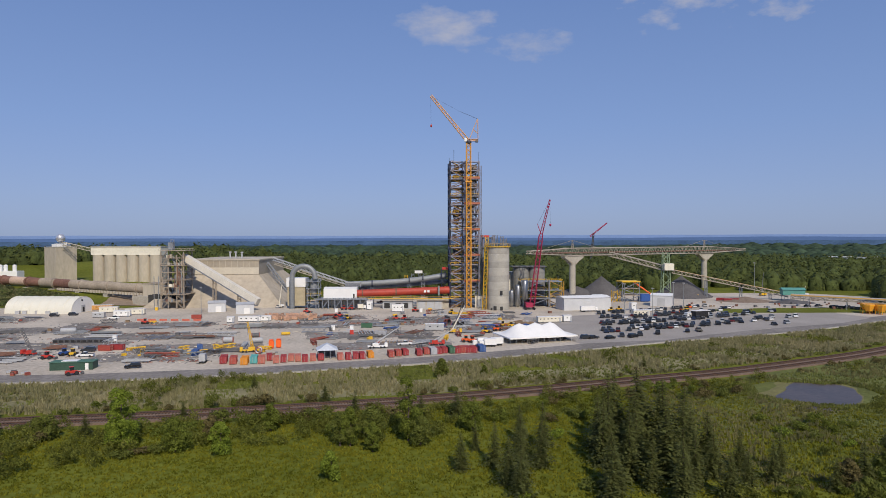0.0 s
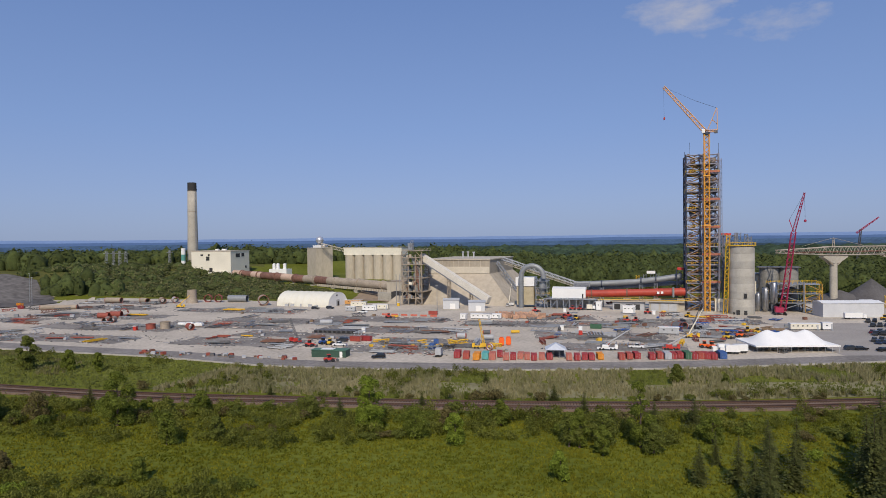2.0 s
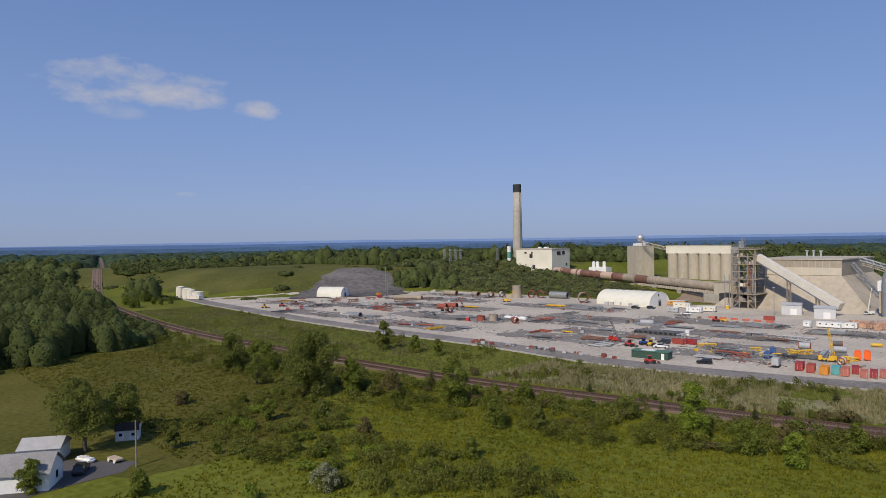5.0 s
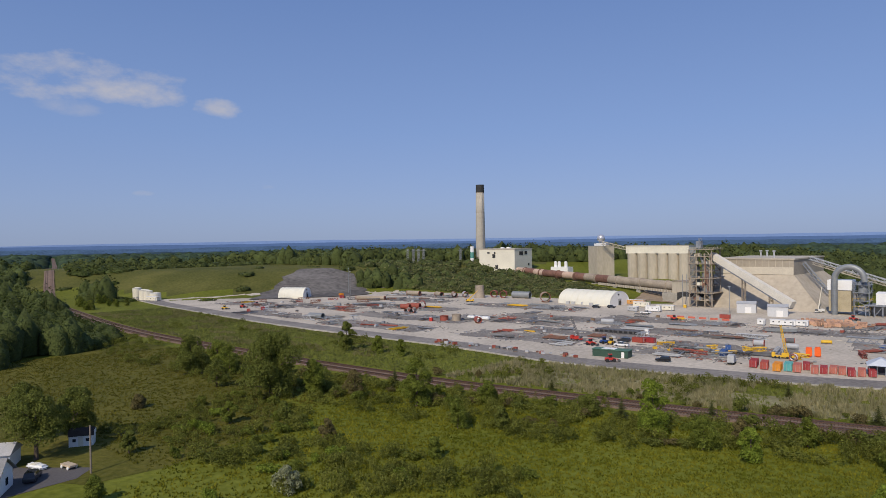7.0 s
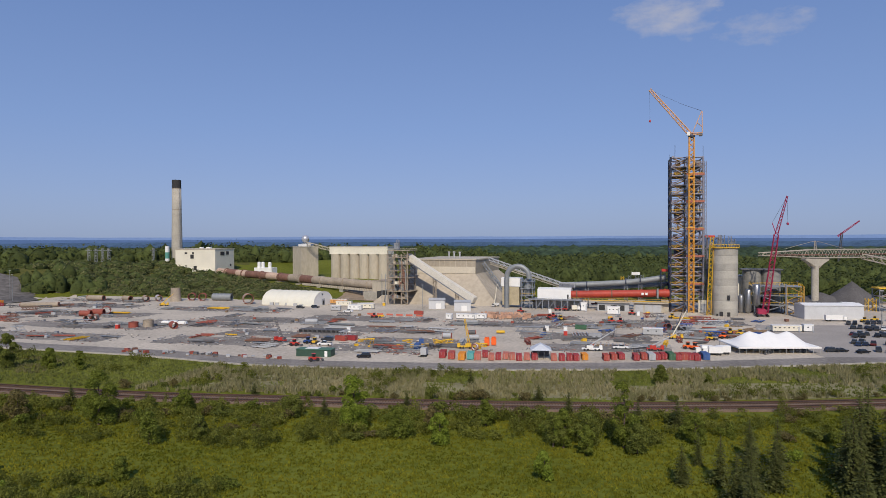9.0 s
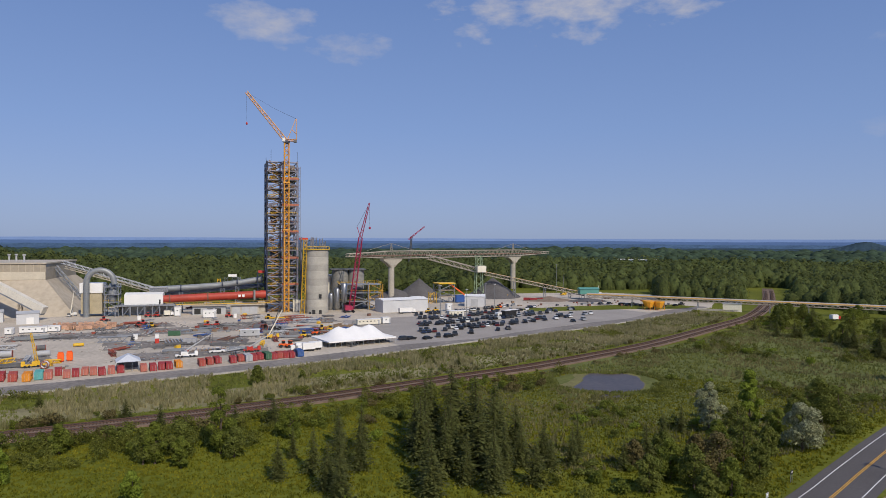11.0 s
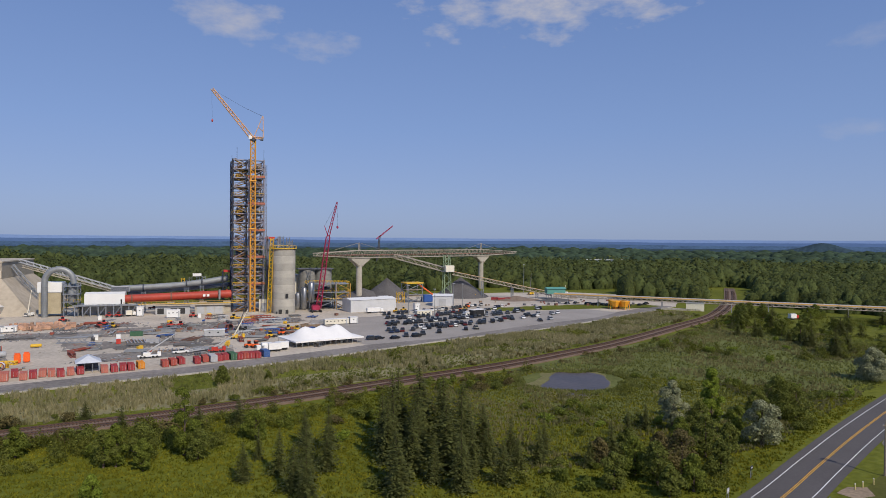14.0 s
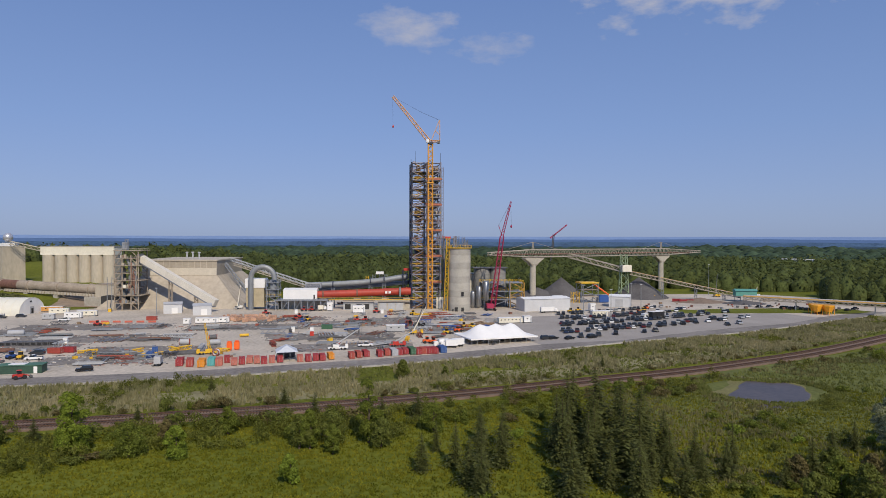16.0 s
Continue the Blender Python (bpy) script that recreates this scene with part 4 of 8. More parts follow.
def spruce(x, y, h, k, fat=1.1):
    fat, h = fat * float(rng.uniform(0.9, 1.4)), h * float(rng.uniform(0.82, 1.06))
    ob = thing("spruce", x, y, lie(x, y), float(rng.uniform(0, 360)), "dark green spruce tree with drooping boughs", "tree", "spruce stand")
    for nm, me in (("trunk", trunk_me), ("crown", spruce_me[k % 5])):
        p = new(nm, me)
        p.parent = ob
        p.matrix_basis = Matrix.Diagonal((h * fat, h * fat, h, 1))


k = 0
for x, y, h in ((33.8, 118, 12), (37, 112, 14), (29, 127, 13), (32, 131, 15), (37, 129, 15.5), (41, 126, 15), (44, 123, 13), (19, 129, 11), (22, 133, 12.5), (25, 124, 11), (14, 122, 9.5), (17, 117, 10), (10.5, 109, 8), (18.7, 111, 9),
                (23, 113, 10), (27, 108, 10.5), (50.7, 115, 8.5), (57.5, 115, 8), (68.6, 109.5, 8.2), (46.7, 119, 11), (40.6, 108.4, 11), (33, 106, 9), (36, 101, 10), (42, 118, 14), (39, 133, 14), (28, 118, 12), (31, 112, 11), (45, 112, 9),
                (24, 128, 12), (13, 113, 8.5), (49, 108, 7), (6, 127, 7), (35, 123, 14.5), (54, 110, 6.5), (62, 106, 6)):
    if 0.165 < x / y < 0.21:
        continue
    spruce(x, y, h if x / y > 0.2 else min(h, 9), k)
    k += 1
for x, y, h in ((-29, 165, 5), (-58, 150, 4), (-50, 178, 4.5), (62, 208, 5), (-5, 151, 6), (3, 150, 7), (-20, 152, 6), (-73, 137, 5), (-137, 128, 6), (75, 114, 7), (-100, 150, 4), (108, 225, 4), (-148, 145, 5), (86, 124, 6)):
    spruce(x, y, h, k, 1.35)
    k += 1

# pines and scrub east of the marsh
for i in range(88):
    x, y = rng.uniform(205, 345), rng.uniform(150, 300)
    if to_line(ROADC, x, y) < 12 or to_line(RAILC, x, y) > -14 or (y > 260 and x < 250) or (x - 203) * 0.703 + (y - 394) * 0.711 > -8:
        continue
    if i % 3:
        spruce(x, y, rng.uniform(5, 10), k, rng.uniform(1.5, 2.0))
        k += 1
    else:
        leafy_tree(x, y, rng.uniform(5, 9), rng.uniform(6, 9), 200 + i, (LEAFDARK, LEAF, LEAFDARK)[i // 3 % 3], 650, 0.55, "green tree in scrub near the road", low=0.08)
for x, y, h in ((236, 262, 10), (243, 271, 11), (248, 280, 9), (228, 255, 7)):
    leafy_tree(x, y, h, h * 0.7, int(x), LEAFDARK, 900, 0.5, "dark tree beside the railway crossing", low=0.1)
for x, y, h in ((12, 104, 8), (20, 104, 9), (26, 102, 8.5), (44, 103, 9), (30, 122, 14), (26, 131, 13), (34, 134, 14), (42, 131, 14), (21, 121, 11), (47, 128, 11), (9, 118, 8), (3, 116, 6.5), (38, 106, 10), (15, 133, 9)):
    if 0.165 < x / y < 0.21:
        continue
    spruce(x, y, h if x / y > 0.2 else min(h, 9), k)
    k += 1

for i, ((x, y), h) in enumerate([((60.1, 95.1), 6), ((67.1, 99.8), 6.5), ((68.2, 94.8), 7), ((75.4, 98.1), 7.5), ((85.6, 104.6), 8), ((71.9, 90.5), 6), ((81.6, 95.8), 6), ((75.9, 104.7), 5.5), ((72.4, 109.6), 5), ((85.0, 110.7), 6), ((92.2, 105.9), 5.5), ((63.9, 105.8), 5), ((94.9, 117.8), 7), ((102.4, 115.0), 6), ((66.9, 89.8), 5), ((125.2, 127.8), 7), ((122.7, 120.0), 8)]):
    leafy_tree(x, y, h, h * 0.9, 300 + i, (LEAFDARK, LEAF, LEAFDARK, LEAFBROWN)[i % 4], 700, 0.42, "green shrubby tree near the marsh", low=0.08)

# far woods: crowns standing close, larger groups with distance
ico = B()
bmesh.ops.create_icosphere(ico, subdivisions=1, radius=1)
bmesh.ops.delete(ico, geom=[v for v in ico.verts if v.co.z < -0.62], context="VERTS")
ico.verts.index_update()
IV = np.array([v.co[:] for v in ico.verts])
IF = np.array([[v.index for v in f.verts] for f in ico.faces])
ico.free()


def wooded(x, y, r0, az):
    """Where the far woods stand."""
    if r0 > 2400:
        return False
    if -640 < x < -437 and 0.937 * (y - 251) - 0.35 * (x + 437) > -18 and y < 420 and r0 < 860:
        return noise.noise((x / 9, y / 9, 30)) > 0.5 and noise.noise((x / 60, y / 60, 31)) > 0.0
    d = to_line(RAILC, x, y)
    if abs(d) < 13 + (0 if r0 < 500 else 8):
        return False
    if x < -200 and d < 0:
        return x < -262 - (y - 55) * 0.45 + 14 * noise.noise((x / 18, y / 18, 44)) and d < -12
    if x < -440 and y < 250:
        return r0 > 700 or (noise.noise((x / 30, y / 30, 3)) > 0.05 and r0 > 540)
    if az < -20:
        if -50 < az < -38 and r0 > 560:
            return r0 > 745 or (r0 < 665 and noise.noise((x / 18, y / 18, 6)) > -0.4)
        if x > -432 and r0 < 790:
            kiln_y = 492 - (x + 362) * 0.396
            if x < -410:
                return 400 < y < 640 and noise.noise((x / 18, y / 18, 6)) > -0.45
            return (400 < y < min(kiln_y - 11, 482) and x < -222 - (y - 404) * 0.5 and noise.noise((x / 18, y / 18, 6)) > -0.45) or (y > 520 and x < -360 and r0 > 700)
        return r0 > 640 or (y > 420 and noise.noise((x / 25, y / 25, 8)) > 0.1)
    if az < 20:
        return y > 520
    if az < 33:
        return y > (545 if az < 24 else 506)
    if y > 470 and x < 300:
        return r0 > 540
    o = -(x - 203) * 0.703 - (y - 394) * 0.711
    return -o > 26 and r0 > 430 and not (x < 330 and y < 480 and o > -60)


def crowns(name, spots, material, label, seed):
    r = np.random.default_rng(seed)
    n = len(spots)
    S = np.array(spots)
    jit = 1 + r.normal(scale=0.13, size=(n, len(IV)))
    a = r.uniform(0, math.tau, n)
    X = IV[None, :, :] * jit[:, :, None]
    c, s = np.cos(a)[:, None], np.sin(a)[:, None]
    wx, hz = S[:, 3][:, None] * 1.0, S[:, 4][:, None] * 1.0
    P = np.stack([(X[:, :, 0] * c - X[:, :, 1] * s) * wx + S[:, 0][:, None], (X[:, :, 0] * s + X[:, :, 1] * c) * wx + S[:, 1][:, None], X[:, :, 2] * hz * 0.62 + S[:, 2][:, None] + hz * 0.34], 2)
    Fa = (IF[None] + (np.arange(n) * len(IV))[:, None, None]).reshape(-1, 3)
    return np_mesh(name, P.reshape(-1, 3), Fa, material, None, label, "woods", "stuff")


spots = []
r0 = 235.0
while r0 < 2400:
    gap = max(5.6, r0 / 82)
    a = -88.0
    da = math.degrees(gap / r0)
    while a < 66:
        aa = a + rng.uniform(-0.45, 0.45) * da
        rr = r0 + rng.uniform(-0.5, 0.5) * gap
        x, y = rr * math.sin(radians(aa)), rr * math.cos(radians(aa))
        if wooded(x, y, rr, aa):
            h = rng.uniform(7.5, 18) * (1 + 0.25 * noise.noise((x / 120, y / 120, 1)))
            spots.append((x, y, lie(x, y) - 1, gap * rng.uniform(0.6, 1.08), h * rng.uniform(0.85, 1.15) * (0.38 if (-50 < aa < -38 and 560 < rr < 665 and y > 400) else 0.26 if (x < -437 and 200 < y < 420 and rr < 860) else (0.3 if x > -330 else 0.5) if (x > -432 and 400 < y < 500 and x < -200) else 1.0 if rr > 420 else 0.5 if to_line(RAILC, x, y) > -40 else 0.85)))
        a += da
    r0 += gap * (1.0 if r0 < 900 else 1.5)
crowns("woods", [s for s in spots if math.hypot(s[0], s[1]) < 1100], CROWN, "broad green deciduous woods behind the works", 3)
# beyond 1100 m the distance haze is put into the crown colour
crowns("far_woods", [s for s in spots if math.hypot(s[0], s[1]) >= 1100], mat("hazed_far_woods", (0.042, 0.066, 0.038), 0.95, vary=0.35, scale=0.01, fine=12, islands=0.3), "far woods reaching to the horizon, haze painted into their green", 4)

S = np.array(spots)
r = np.random.default_rng(77)
dist = np.hypot(S[:, 0], S[:, 1])
which = np.repeat(np.arange(len(spots)), np.where(dist < 430, 170, np.where(dist < 560, 100, np.where(dist < 1150, 38, 0))))
n = len(which)
d = r.normal(size=(n, 3))
d[:, 2] = np.abs(d[:, 2]) - 0.25
d /= np.linalg.norm(d, axis=1)[:, None]
c = np.stack([S[which, 0], S[which, 1], S[which, 2] + S[which, 4] * 0.34], 1) + d * np.stack([S[which, 3], S[which, 3], S[which, 4] * 0.64], 1) * r.uniform(0.92, 1.24, n)[:, None]
nn = d + r.normal(scale=0.2, size=(n, 3))
nn /= np.linalg.norm(nn, axis=1)[:, None]
a = np.cross(nn, r.normal(size=(n, 3)))
a /= np.linalg.norm(a, axis=1)[:, None]
b = np.cross(nn, a)
s = (S[which, 3] * r.uniform(0.10, 0.24, n) * np.where(dist[which] < 430, 0.52, np.where(dist[which] < 560, 0.72, 0.95)))[:, None]
V = np.stack([c - a * s, c + a * s * 0.55 + b * s * 0.85, c + a * s * 0.55 - b * s * 0.85 + nn * s * 0.3], 1).reshape(-1, 3)
west = (S[which, 0] < -200) & (S[which, 1] < 260)
scrub = (S[which, 0] > -475) & (S[which, 0] < -215) & (S[which, 1] > 395) & (S[which, 1] < 500)
V = V.reshape(-1, 3, 3)
for nm, pick, m, label in (("woodland_leaves", ~west & ~scrub, mat("woodland_foliage", (0.074, 0.096, 0.028), 0.8, vary=0.4, scale=0.03, islands=0.16, rgb2=(0.128, 0.146, 0.042), thin=0.35), "leafy green canopy of the broad woods"),
                           ("terrace_scrub_leaves", scrub, mat("olive_scrub_foliage", (0.125, 0.140, 0.050), 0.8, vary=0.35, scale=0.08, islands=0.3, rgb2=(0.185, 0.182, 0.080), thin=0.35), "light olive scrub on the terrace below the old kiln"),
                           ("railway_woods_leaves", west, mat("dark_woodland_foliage", (0.046, 0.070, 0.018), 0.8, vary=0.35, scale=0.03, islands=0.25, rgb2=(0.084, 0.104, 0.024), thin=0.3), "dark leafy canopy of the woods beside the railway")):
    np_mesh(nm, V[pick].reshape(-1, 3), np.arange(pick.sum() * 3).reshape(-1, 3), m, None, label, "woods", "stuff")

# ---- the works: large structures ----
def rail_ring(bm, pts, z, h=1.1, w=0.07):
    """A guard rail round a platform."""
    for p, q in zip(pts, pts[1:] + pts[:1]):
        beam(bm, (*p, z + h), (*q, z + h), w)
        n = max(1, int(math.hypot(q[0] - p[0], q[1] - p[1]) / 2.2))
        for i in range(n):
            c = (p[0] + (q[0] - p[0]) * i / n, p[1] + (q[1] - p[1]) * i / n)
            beam(bm, (*c, z), (*c, z + h), w)
    return bm


chimney = thing("chimney", -421, 511, 8, 0, "tall tapered concrete chimney with a soot-black top", "chimney")
part("shaft", lathe(B(), [(5.2, -1), (4.8, 22), (4.3, 52), (4.0, 79)], 40), CONCRETE, chimney, smooth=True)
part("cap", lathe(B(), [(4.02, 79), (3.95, 87), (3.3, 87.05), (3.3, 84)], 40), SOOTSHADE, chimney, "soot-black chimney top")
for z in (30, 60, 79):
    part("band", lathe(B(), [(4.95 - z * 0.011, z), (4.95 - z * 0.011, z + 0.5)], 40), DUSTY, chimney)
part("ladder", lattice(B(), (4.7, -1.8, 0), (3.9, -1.2, 79), 0.5, bay=1.2, chord=0.06, web=0.05), STEEL, chimney)

vent = thing("striped_stack", -422.8, 500.2, 8, 0, "slim green and white striped steel stack", "stack")
for i in range(5):
    part("band", lathe(B(), [(1.9, 5.6 * i - 1), (1.9, 5.6 * i + 4.6)], 20), TEAL if i % 2 else WHITE, vent, smooth=False)
shedw = thing("equipment_shed", -427.8, 494.2, 8, 0, "low white equipment shed", "shed")
part("wall", slab((0, 0, 3), (16, 10, 7)), WHITE, shedw)
part("roof", slab((0, 0, 6.8), (17, 11, 0.6)), GREY, shedw)

hall = thing("kiln_hall", -386, 505, 8, 4, "cream clad kiln hall with broken window holes", "industrial building")
part("wall", slab((0, 0, 11), (39, 30, 26)), CREAM, hall)
part("roof", slab((0, 0, 24.4), (39.6, 30.6, 0.9)), BEIGE, hall)
# broken openings: dark slabs with the shade inside painted on
for x, z, w, h in ((-3, 18, 3.2, 3.5), (-2, 21, 1.6, 1.8), (0, 8, 3, 3.6), (-9, 21, 2.4, 1.4), (10, 3, 3.5, 5)):
    part("opening", slab((x, -15.0, z), (w, 0.5, h)), SOOTSHADE, hall, "dark broken opening")
for y, z, w, h in ((-4, 20.5, 6, 3.2), (4, 20.8, 4, 3), (9, 10, 2, 2)):
    part("opening", slab((19.5, y, z), (0.5, w, h)), SOOTSHADE, hall, "dark broken opening")
for x, y in ((-6, 4), (0, 5), (3, 2)):
    part("roof_unit", slab((x, y, 25.4), (3, 2.5, 1.4), 0.1), WHITE, hall)
part("low_wing", slab((9, -17.5, 2), (12, 5, 6)), CREAM, hall)

prebin = thing("silo_tower", -296, 523, 6, 57, "tall square beige bin tower with a silver ball on top", "silo building")
part("body", slab((0, 0, 12.5), (16.2, 16.2, 31)), BEIGE, prebin)
part("parapet", slab((0, 0, 28.1), (16.6, 16.6, 0.7)), CONCRETE, prebin)
part("ball", lathe(B(), [(3.4 * math.sin(math.pi * k / 14) + 0.01, 35.0 - 3.4 * math.cos(math.pi * k / 14)) for k in range(15)], 24), mat("silver_sheet", (0.62, 0.62, 0.63), 0.35, 0.6, vary=0.1), prebin, "shiny silver ball", smooth=True)
for x, y, s, h in ((-3, -3, 4, 2.4), (3, 1, 3.4, 3.4), (-1, 4, 5, 2)):
    part("plant_box", slab((x, y, 28.4 + h / 2), (s, s, h), 0.1), WHITE, prebin)
part("ball_stand", lattice(B(), (0, 0, 28.4), (0, 0, 32), 2.6, bay=2, chord=0.26, web=0.18), STEEL, prebin)
link = thing("inclined_conveyor", 0, 0, 0, 0, "inclined beige conveyor bridge between silos", "conveyor")
part("truss", lattice(B(), (-289, 513, 37), (-264, 512, 31.5), 2.2, bay=2.6, chord=0.3, web=0.2), BEIGE, link)

silos = thing("silo_block", -239, 515, 4, 0, "row of joined beige concrete storage silos", "silo block")
for i in range(6):
    part("silo", lathe(B(), [(4.4, -6), (4.4, 24.2)], 36, (-21.6 + 8.64 * i, -3.0, 0)), BEIGE, silos, smooth=False)
part("head_house", slab((0, 0.5, 27.2), (52.6, 13.5, 6.0)), CREAM, silos)
part("roof", slab((0, 0.5, 30.4), (53.2, 14.2, 0.5)), CONCRETE, silos)
part("core", slab((0, 4, 9), (51, 9, 34)), BEIGE, silos)
part("base", slab((0, -2, -1.5), (54, 18, 9)), CONCRETE, silos)

KA, KB = Vector((-362, 492, 13.2)), Vector((-180, 420, 9.0))
kiln_old = thing("old_kiln", 0, 0, 0, 0, "long rusty old rotary kiln on concrete piers", "rotary kiln")
skin = (RUSTPALE, RUST, RUSTPALE, RUST, RUST, RUSTPALE, RUST, DUSTY, RUST, DUSTY, DUSTY, DUSTY, DUSTY, DUSTY)
for i in range(14):
    a, b = KA.lerp(KB, i / 14), KA.lerp(KB, (i + 1) / 14)
    part("shell", rod(B(), a, b, 2.95 + 0.06 * (i % 2), n=28), skin[i], kiln_old)
for i in range(8):
    c = KA.lerp(KB, (i + 0.5) / 8)
    d = (KB - KA).normalized()
    part("tyre", rod(B(), c - d * 0.5, c + d * 0.5, 3.45, n=28), DUSTY if i > 3 else RUST, kiln_old)
    g = lie(c.x, c.y)
    part("pier", box(B(), (c.x, c.y, (c.z - 3.6 + g - 1) / 2), (3.5, 7.5, c.z - 3.6 - g + 1), -21.6), CONCRETE, kiln_old)
bm = B()
for i in range(30):
    c = KA.lerp(KB, 0.6 + 0.38 * i / 30)
    box(bm, (c.x - 1, c.y - 3.2, c.z - 3.4), (1.6, 1.8, 1.6), -21.6)
part("cooling_fans", bm, BEIGE, kiln_old, "row of beige cooling fan boxes")
burner = thing("burner_house", -173, 414, 0, -21, "dusty beige kiln end house", "industrial building")
part("wall", slab((0, 0, 6.2), (16, 13, 13.4)), BEIGE, burner)
part("plinth", slab((-3, -6.6, 2.5), (20, 6, 6)), CONCRETE, burner)
part("roof", slab((0, 0, 13.1), (16.5, 13.5, 0.5)), DUSTY, burner)
annex = thing("roof_plant_house", -356, 530, 8, 0, "small white plant house with tanks on its roof", "industrial building")
part("wall", slab((18, -4, 3), (18, 9, 9)), WHITE, annex)
for x in (12, 16, 23):
    part("tank", lathe(B(), [(1.5, 7.4), (1.5, 12), (0.4, 12.6)], 16, (x, -5, 0)), WHITE, annex)

store = thing("clinker_store", -132, 438, 0, 0, "large dusty beige storage hall with sloping skirt walls", "industrial building")
bm = B()
rings = []
for x0, x1, y0, y1, z in ((-44, 40, -47, 55, -1), (-24, 20, -27, 36, 18.3)):
    rings.append([bm.verts.new(p) for p in ((x0, y0, z), (x1, y0, z), (x1, y1, z), (x0, y1, z))])
for k in range(4):
    bm.faces.new((rings[0][k], rings[0][(k + 1) % 4], rings[1][(k + 1) % 4], rings[1][k]))
part("skirt", bm, mat("dusty_beige_skirt", (0.43, 0.375, 0.295), 0.9, vary=0.2, scale=0.05, fine=7), store)
part("upper_wall", slab((-2, 4.5, 22.6), (44, 63, 8.8)), mat("brown_beige_sheeting", (0.36, 0.315, 0.245), 0.85, vary=0.14, scale=0.08, fine=9), store)
part("light_band", slab((-2, -27.1, 20.6), (43.6, 0.3, 4.2)), mat("dusty_pale_band", (0.58, 0.525, 0.42), 0.8, vary=0.1, scale=0.2), store, "pale translucent sheeting band")
part("roof", slab((-2, 4.5, 27.3), (45, 64, 0.7)), BEIGE, store)
for x, y in ((-6, 0), (-3, 2), (4, -8)):
    part("vent", lathe(B(), [(0.5, 27.5), (0.5, 31), (0.9, 31.2), (0.9, 31.9)], 12, (x, y, 0)), GREY, store)
for i in range(12):
    box(bm := B(), (-22 + 3.6 * i, -27.0, 22.7), (0.25, 0.25, 8.8))
    part("wall_rib", bm, BEIGE, store)
part("side_conveyor", lattice(B(), (20.4, -10, 25), (34, -12, 8), 1.6, bay=1.8, chord=0.25, web=0.18), STEEL, store)
# dark block that paints in the shade at the store's lower left
part("dark_doorway", slab((-33, -36.5, 3.5), (17, 9, 7.2)), SOOTSHADE, store, "dark block for the shade under the skirt")

far_conveyor = thing("tripper_conveyor", 0, 0, 0, 0, "long thin inclined conveyor on trestles", "conveyor")
part("truss", lattice(B(), (-108, 428, 27.5), (-52, 396, 12.5), 1.6, bay=2.4, chord=0.25, web=0.16), GREY, far_conveyor)
part("truss", lattice(B(), (-106, 426, 24.5), (-56, 398, 12.0), 1.2, bay=2.4, chord=0.22, web=0.14), BEIGE, far_conveyor)

tower_old = thing("old_preheater_tower", -155.0, 393, 0, 0, "old dusty steel tower packed with vessels and platforms", "steel tower")
W = 6.5
bm = B()
for x in (-W, -2.4, 2.4, W):
    for y in (-W, W):
        rod(bm, (x, y, -0.3), (x, y, 33 if abs(x) > 3 else 31), 0.38, n=4)
part("columns", bm, DUSTY, tower_old)
for i in range(8):
    z = 4 + 4.2 * i
    w = W + (0.9 if i % 2 else 0.2)
    part("platform", slab((0.6 if i % 2 else -0.4, 0, z), (2 * w, 2 * w, 0.35)), DUSTY, tower_old)
    o = [(-w, -w), (w, -w), (w, w), (-w, w)]
    part("guard_rail", rail_ring(B(), o, z), BEIGE if i > 4 else STEEL, tower_old)
    for y in (-W, W):
        for q in (-1, 1):
            part("brace", beam(B(), (q * W, y, z - 4.2), (q * 2.4, y, z), 0.3), DUSTY, tower_old)
for x, y, z, r, h in ((2.5, -3.5, 8.5, 2.4, 4), (2.5, -3.5, 15, 2.4, 4.4), (2.2, -3.5, 22, 2.3, 4), (-3.6, -3, 4, 1.7, 7), (-3.5, -2, 14, 1.5, 9)):
    part("vessel", lathe(B(), [(0.6, z - 2.2), (r, z), (r, z + h), (0.8, z + h + 1)], 20, (x, y, 0)), GALV, tower_old, smooth=True)
part("duct", bend(B(), [(5, -5, 3), (5.2, -5, 14), (4, -4, 20), (1, -4, 25), (-1, -4, 30)], 0.8, 12), GALV, tower_old)
clutter = random.Random(5)
for i in range(26):
    z = 4.2 + 4.2 * clutter.randrange(7)
    w, h = clutter.uniform(0.6, 2.2), clutter.uniform(0.8, 2.8)
    part("plant_box", slab((clutter.uniform(-5.6, 5.6), clutter.uniform(-6.6, -4.6), z + h / 2), (w, 1.2, h), 0.05), clutter.choice((BEIGE, DUSTY, GREY, RUST, STEEL, CREAM)), tower_old)
for i in range(9):
    x, z = clutter.uniform(-6, 6), clutter.uniform(2, 20)
    part("pipe", rod(B(), (x, -6.9, z), (x + clutter.uniform(-0.5, 0.5), -6.9, z + clutter.uniform(6, 13)), clutter.uniform(0.15, 0.35), n=8), clutter.choice((GALV, DUSTY, RUST)), tower_old)
part("head_box", slab((-3, 0, 36), (3, 3, 4.2), 0.1), STEEL, tower_old)
part("mast", lattice(B(), (-2, -1, 33), (-2, -1, 40), 1.4, bay=1.4, chord=0.16, web=0.1), STEEL, tower_old)
for x in (-9, -6.5):
    part("post", rod(B(), (x, -10, 0), (x, -10, 19), 0.22, n=8), GALV, tower_old)

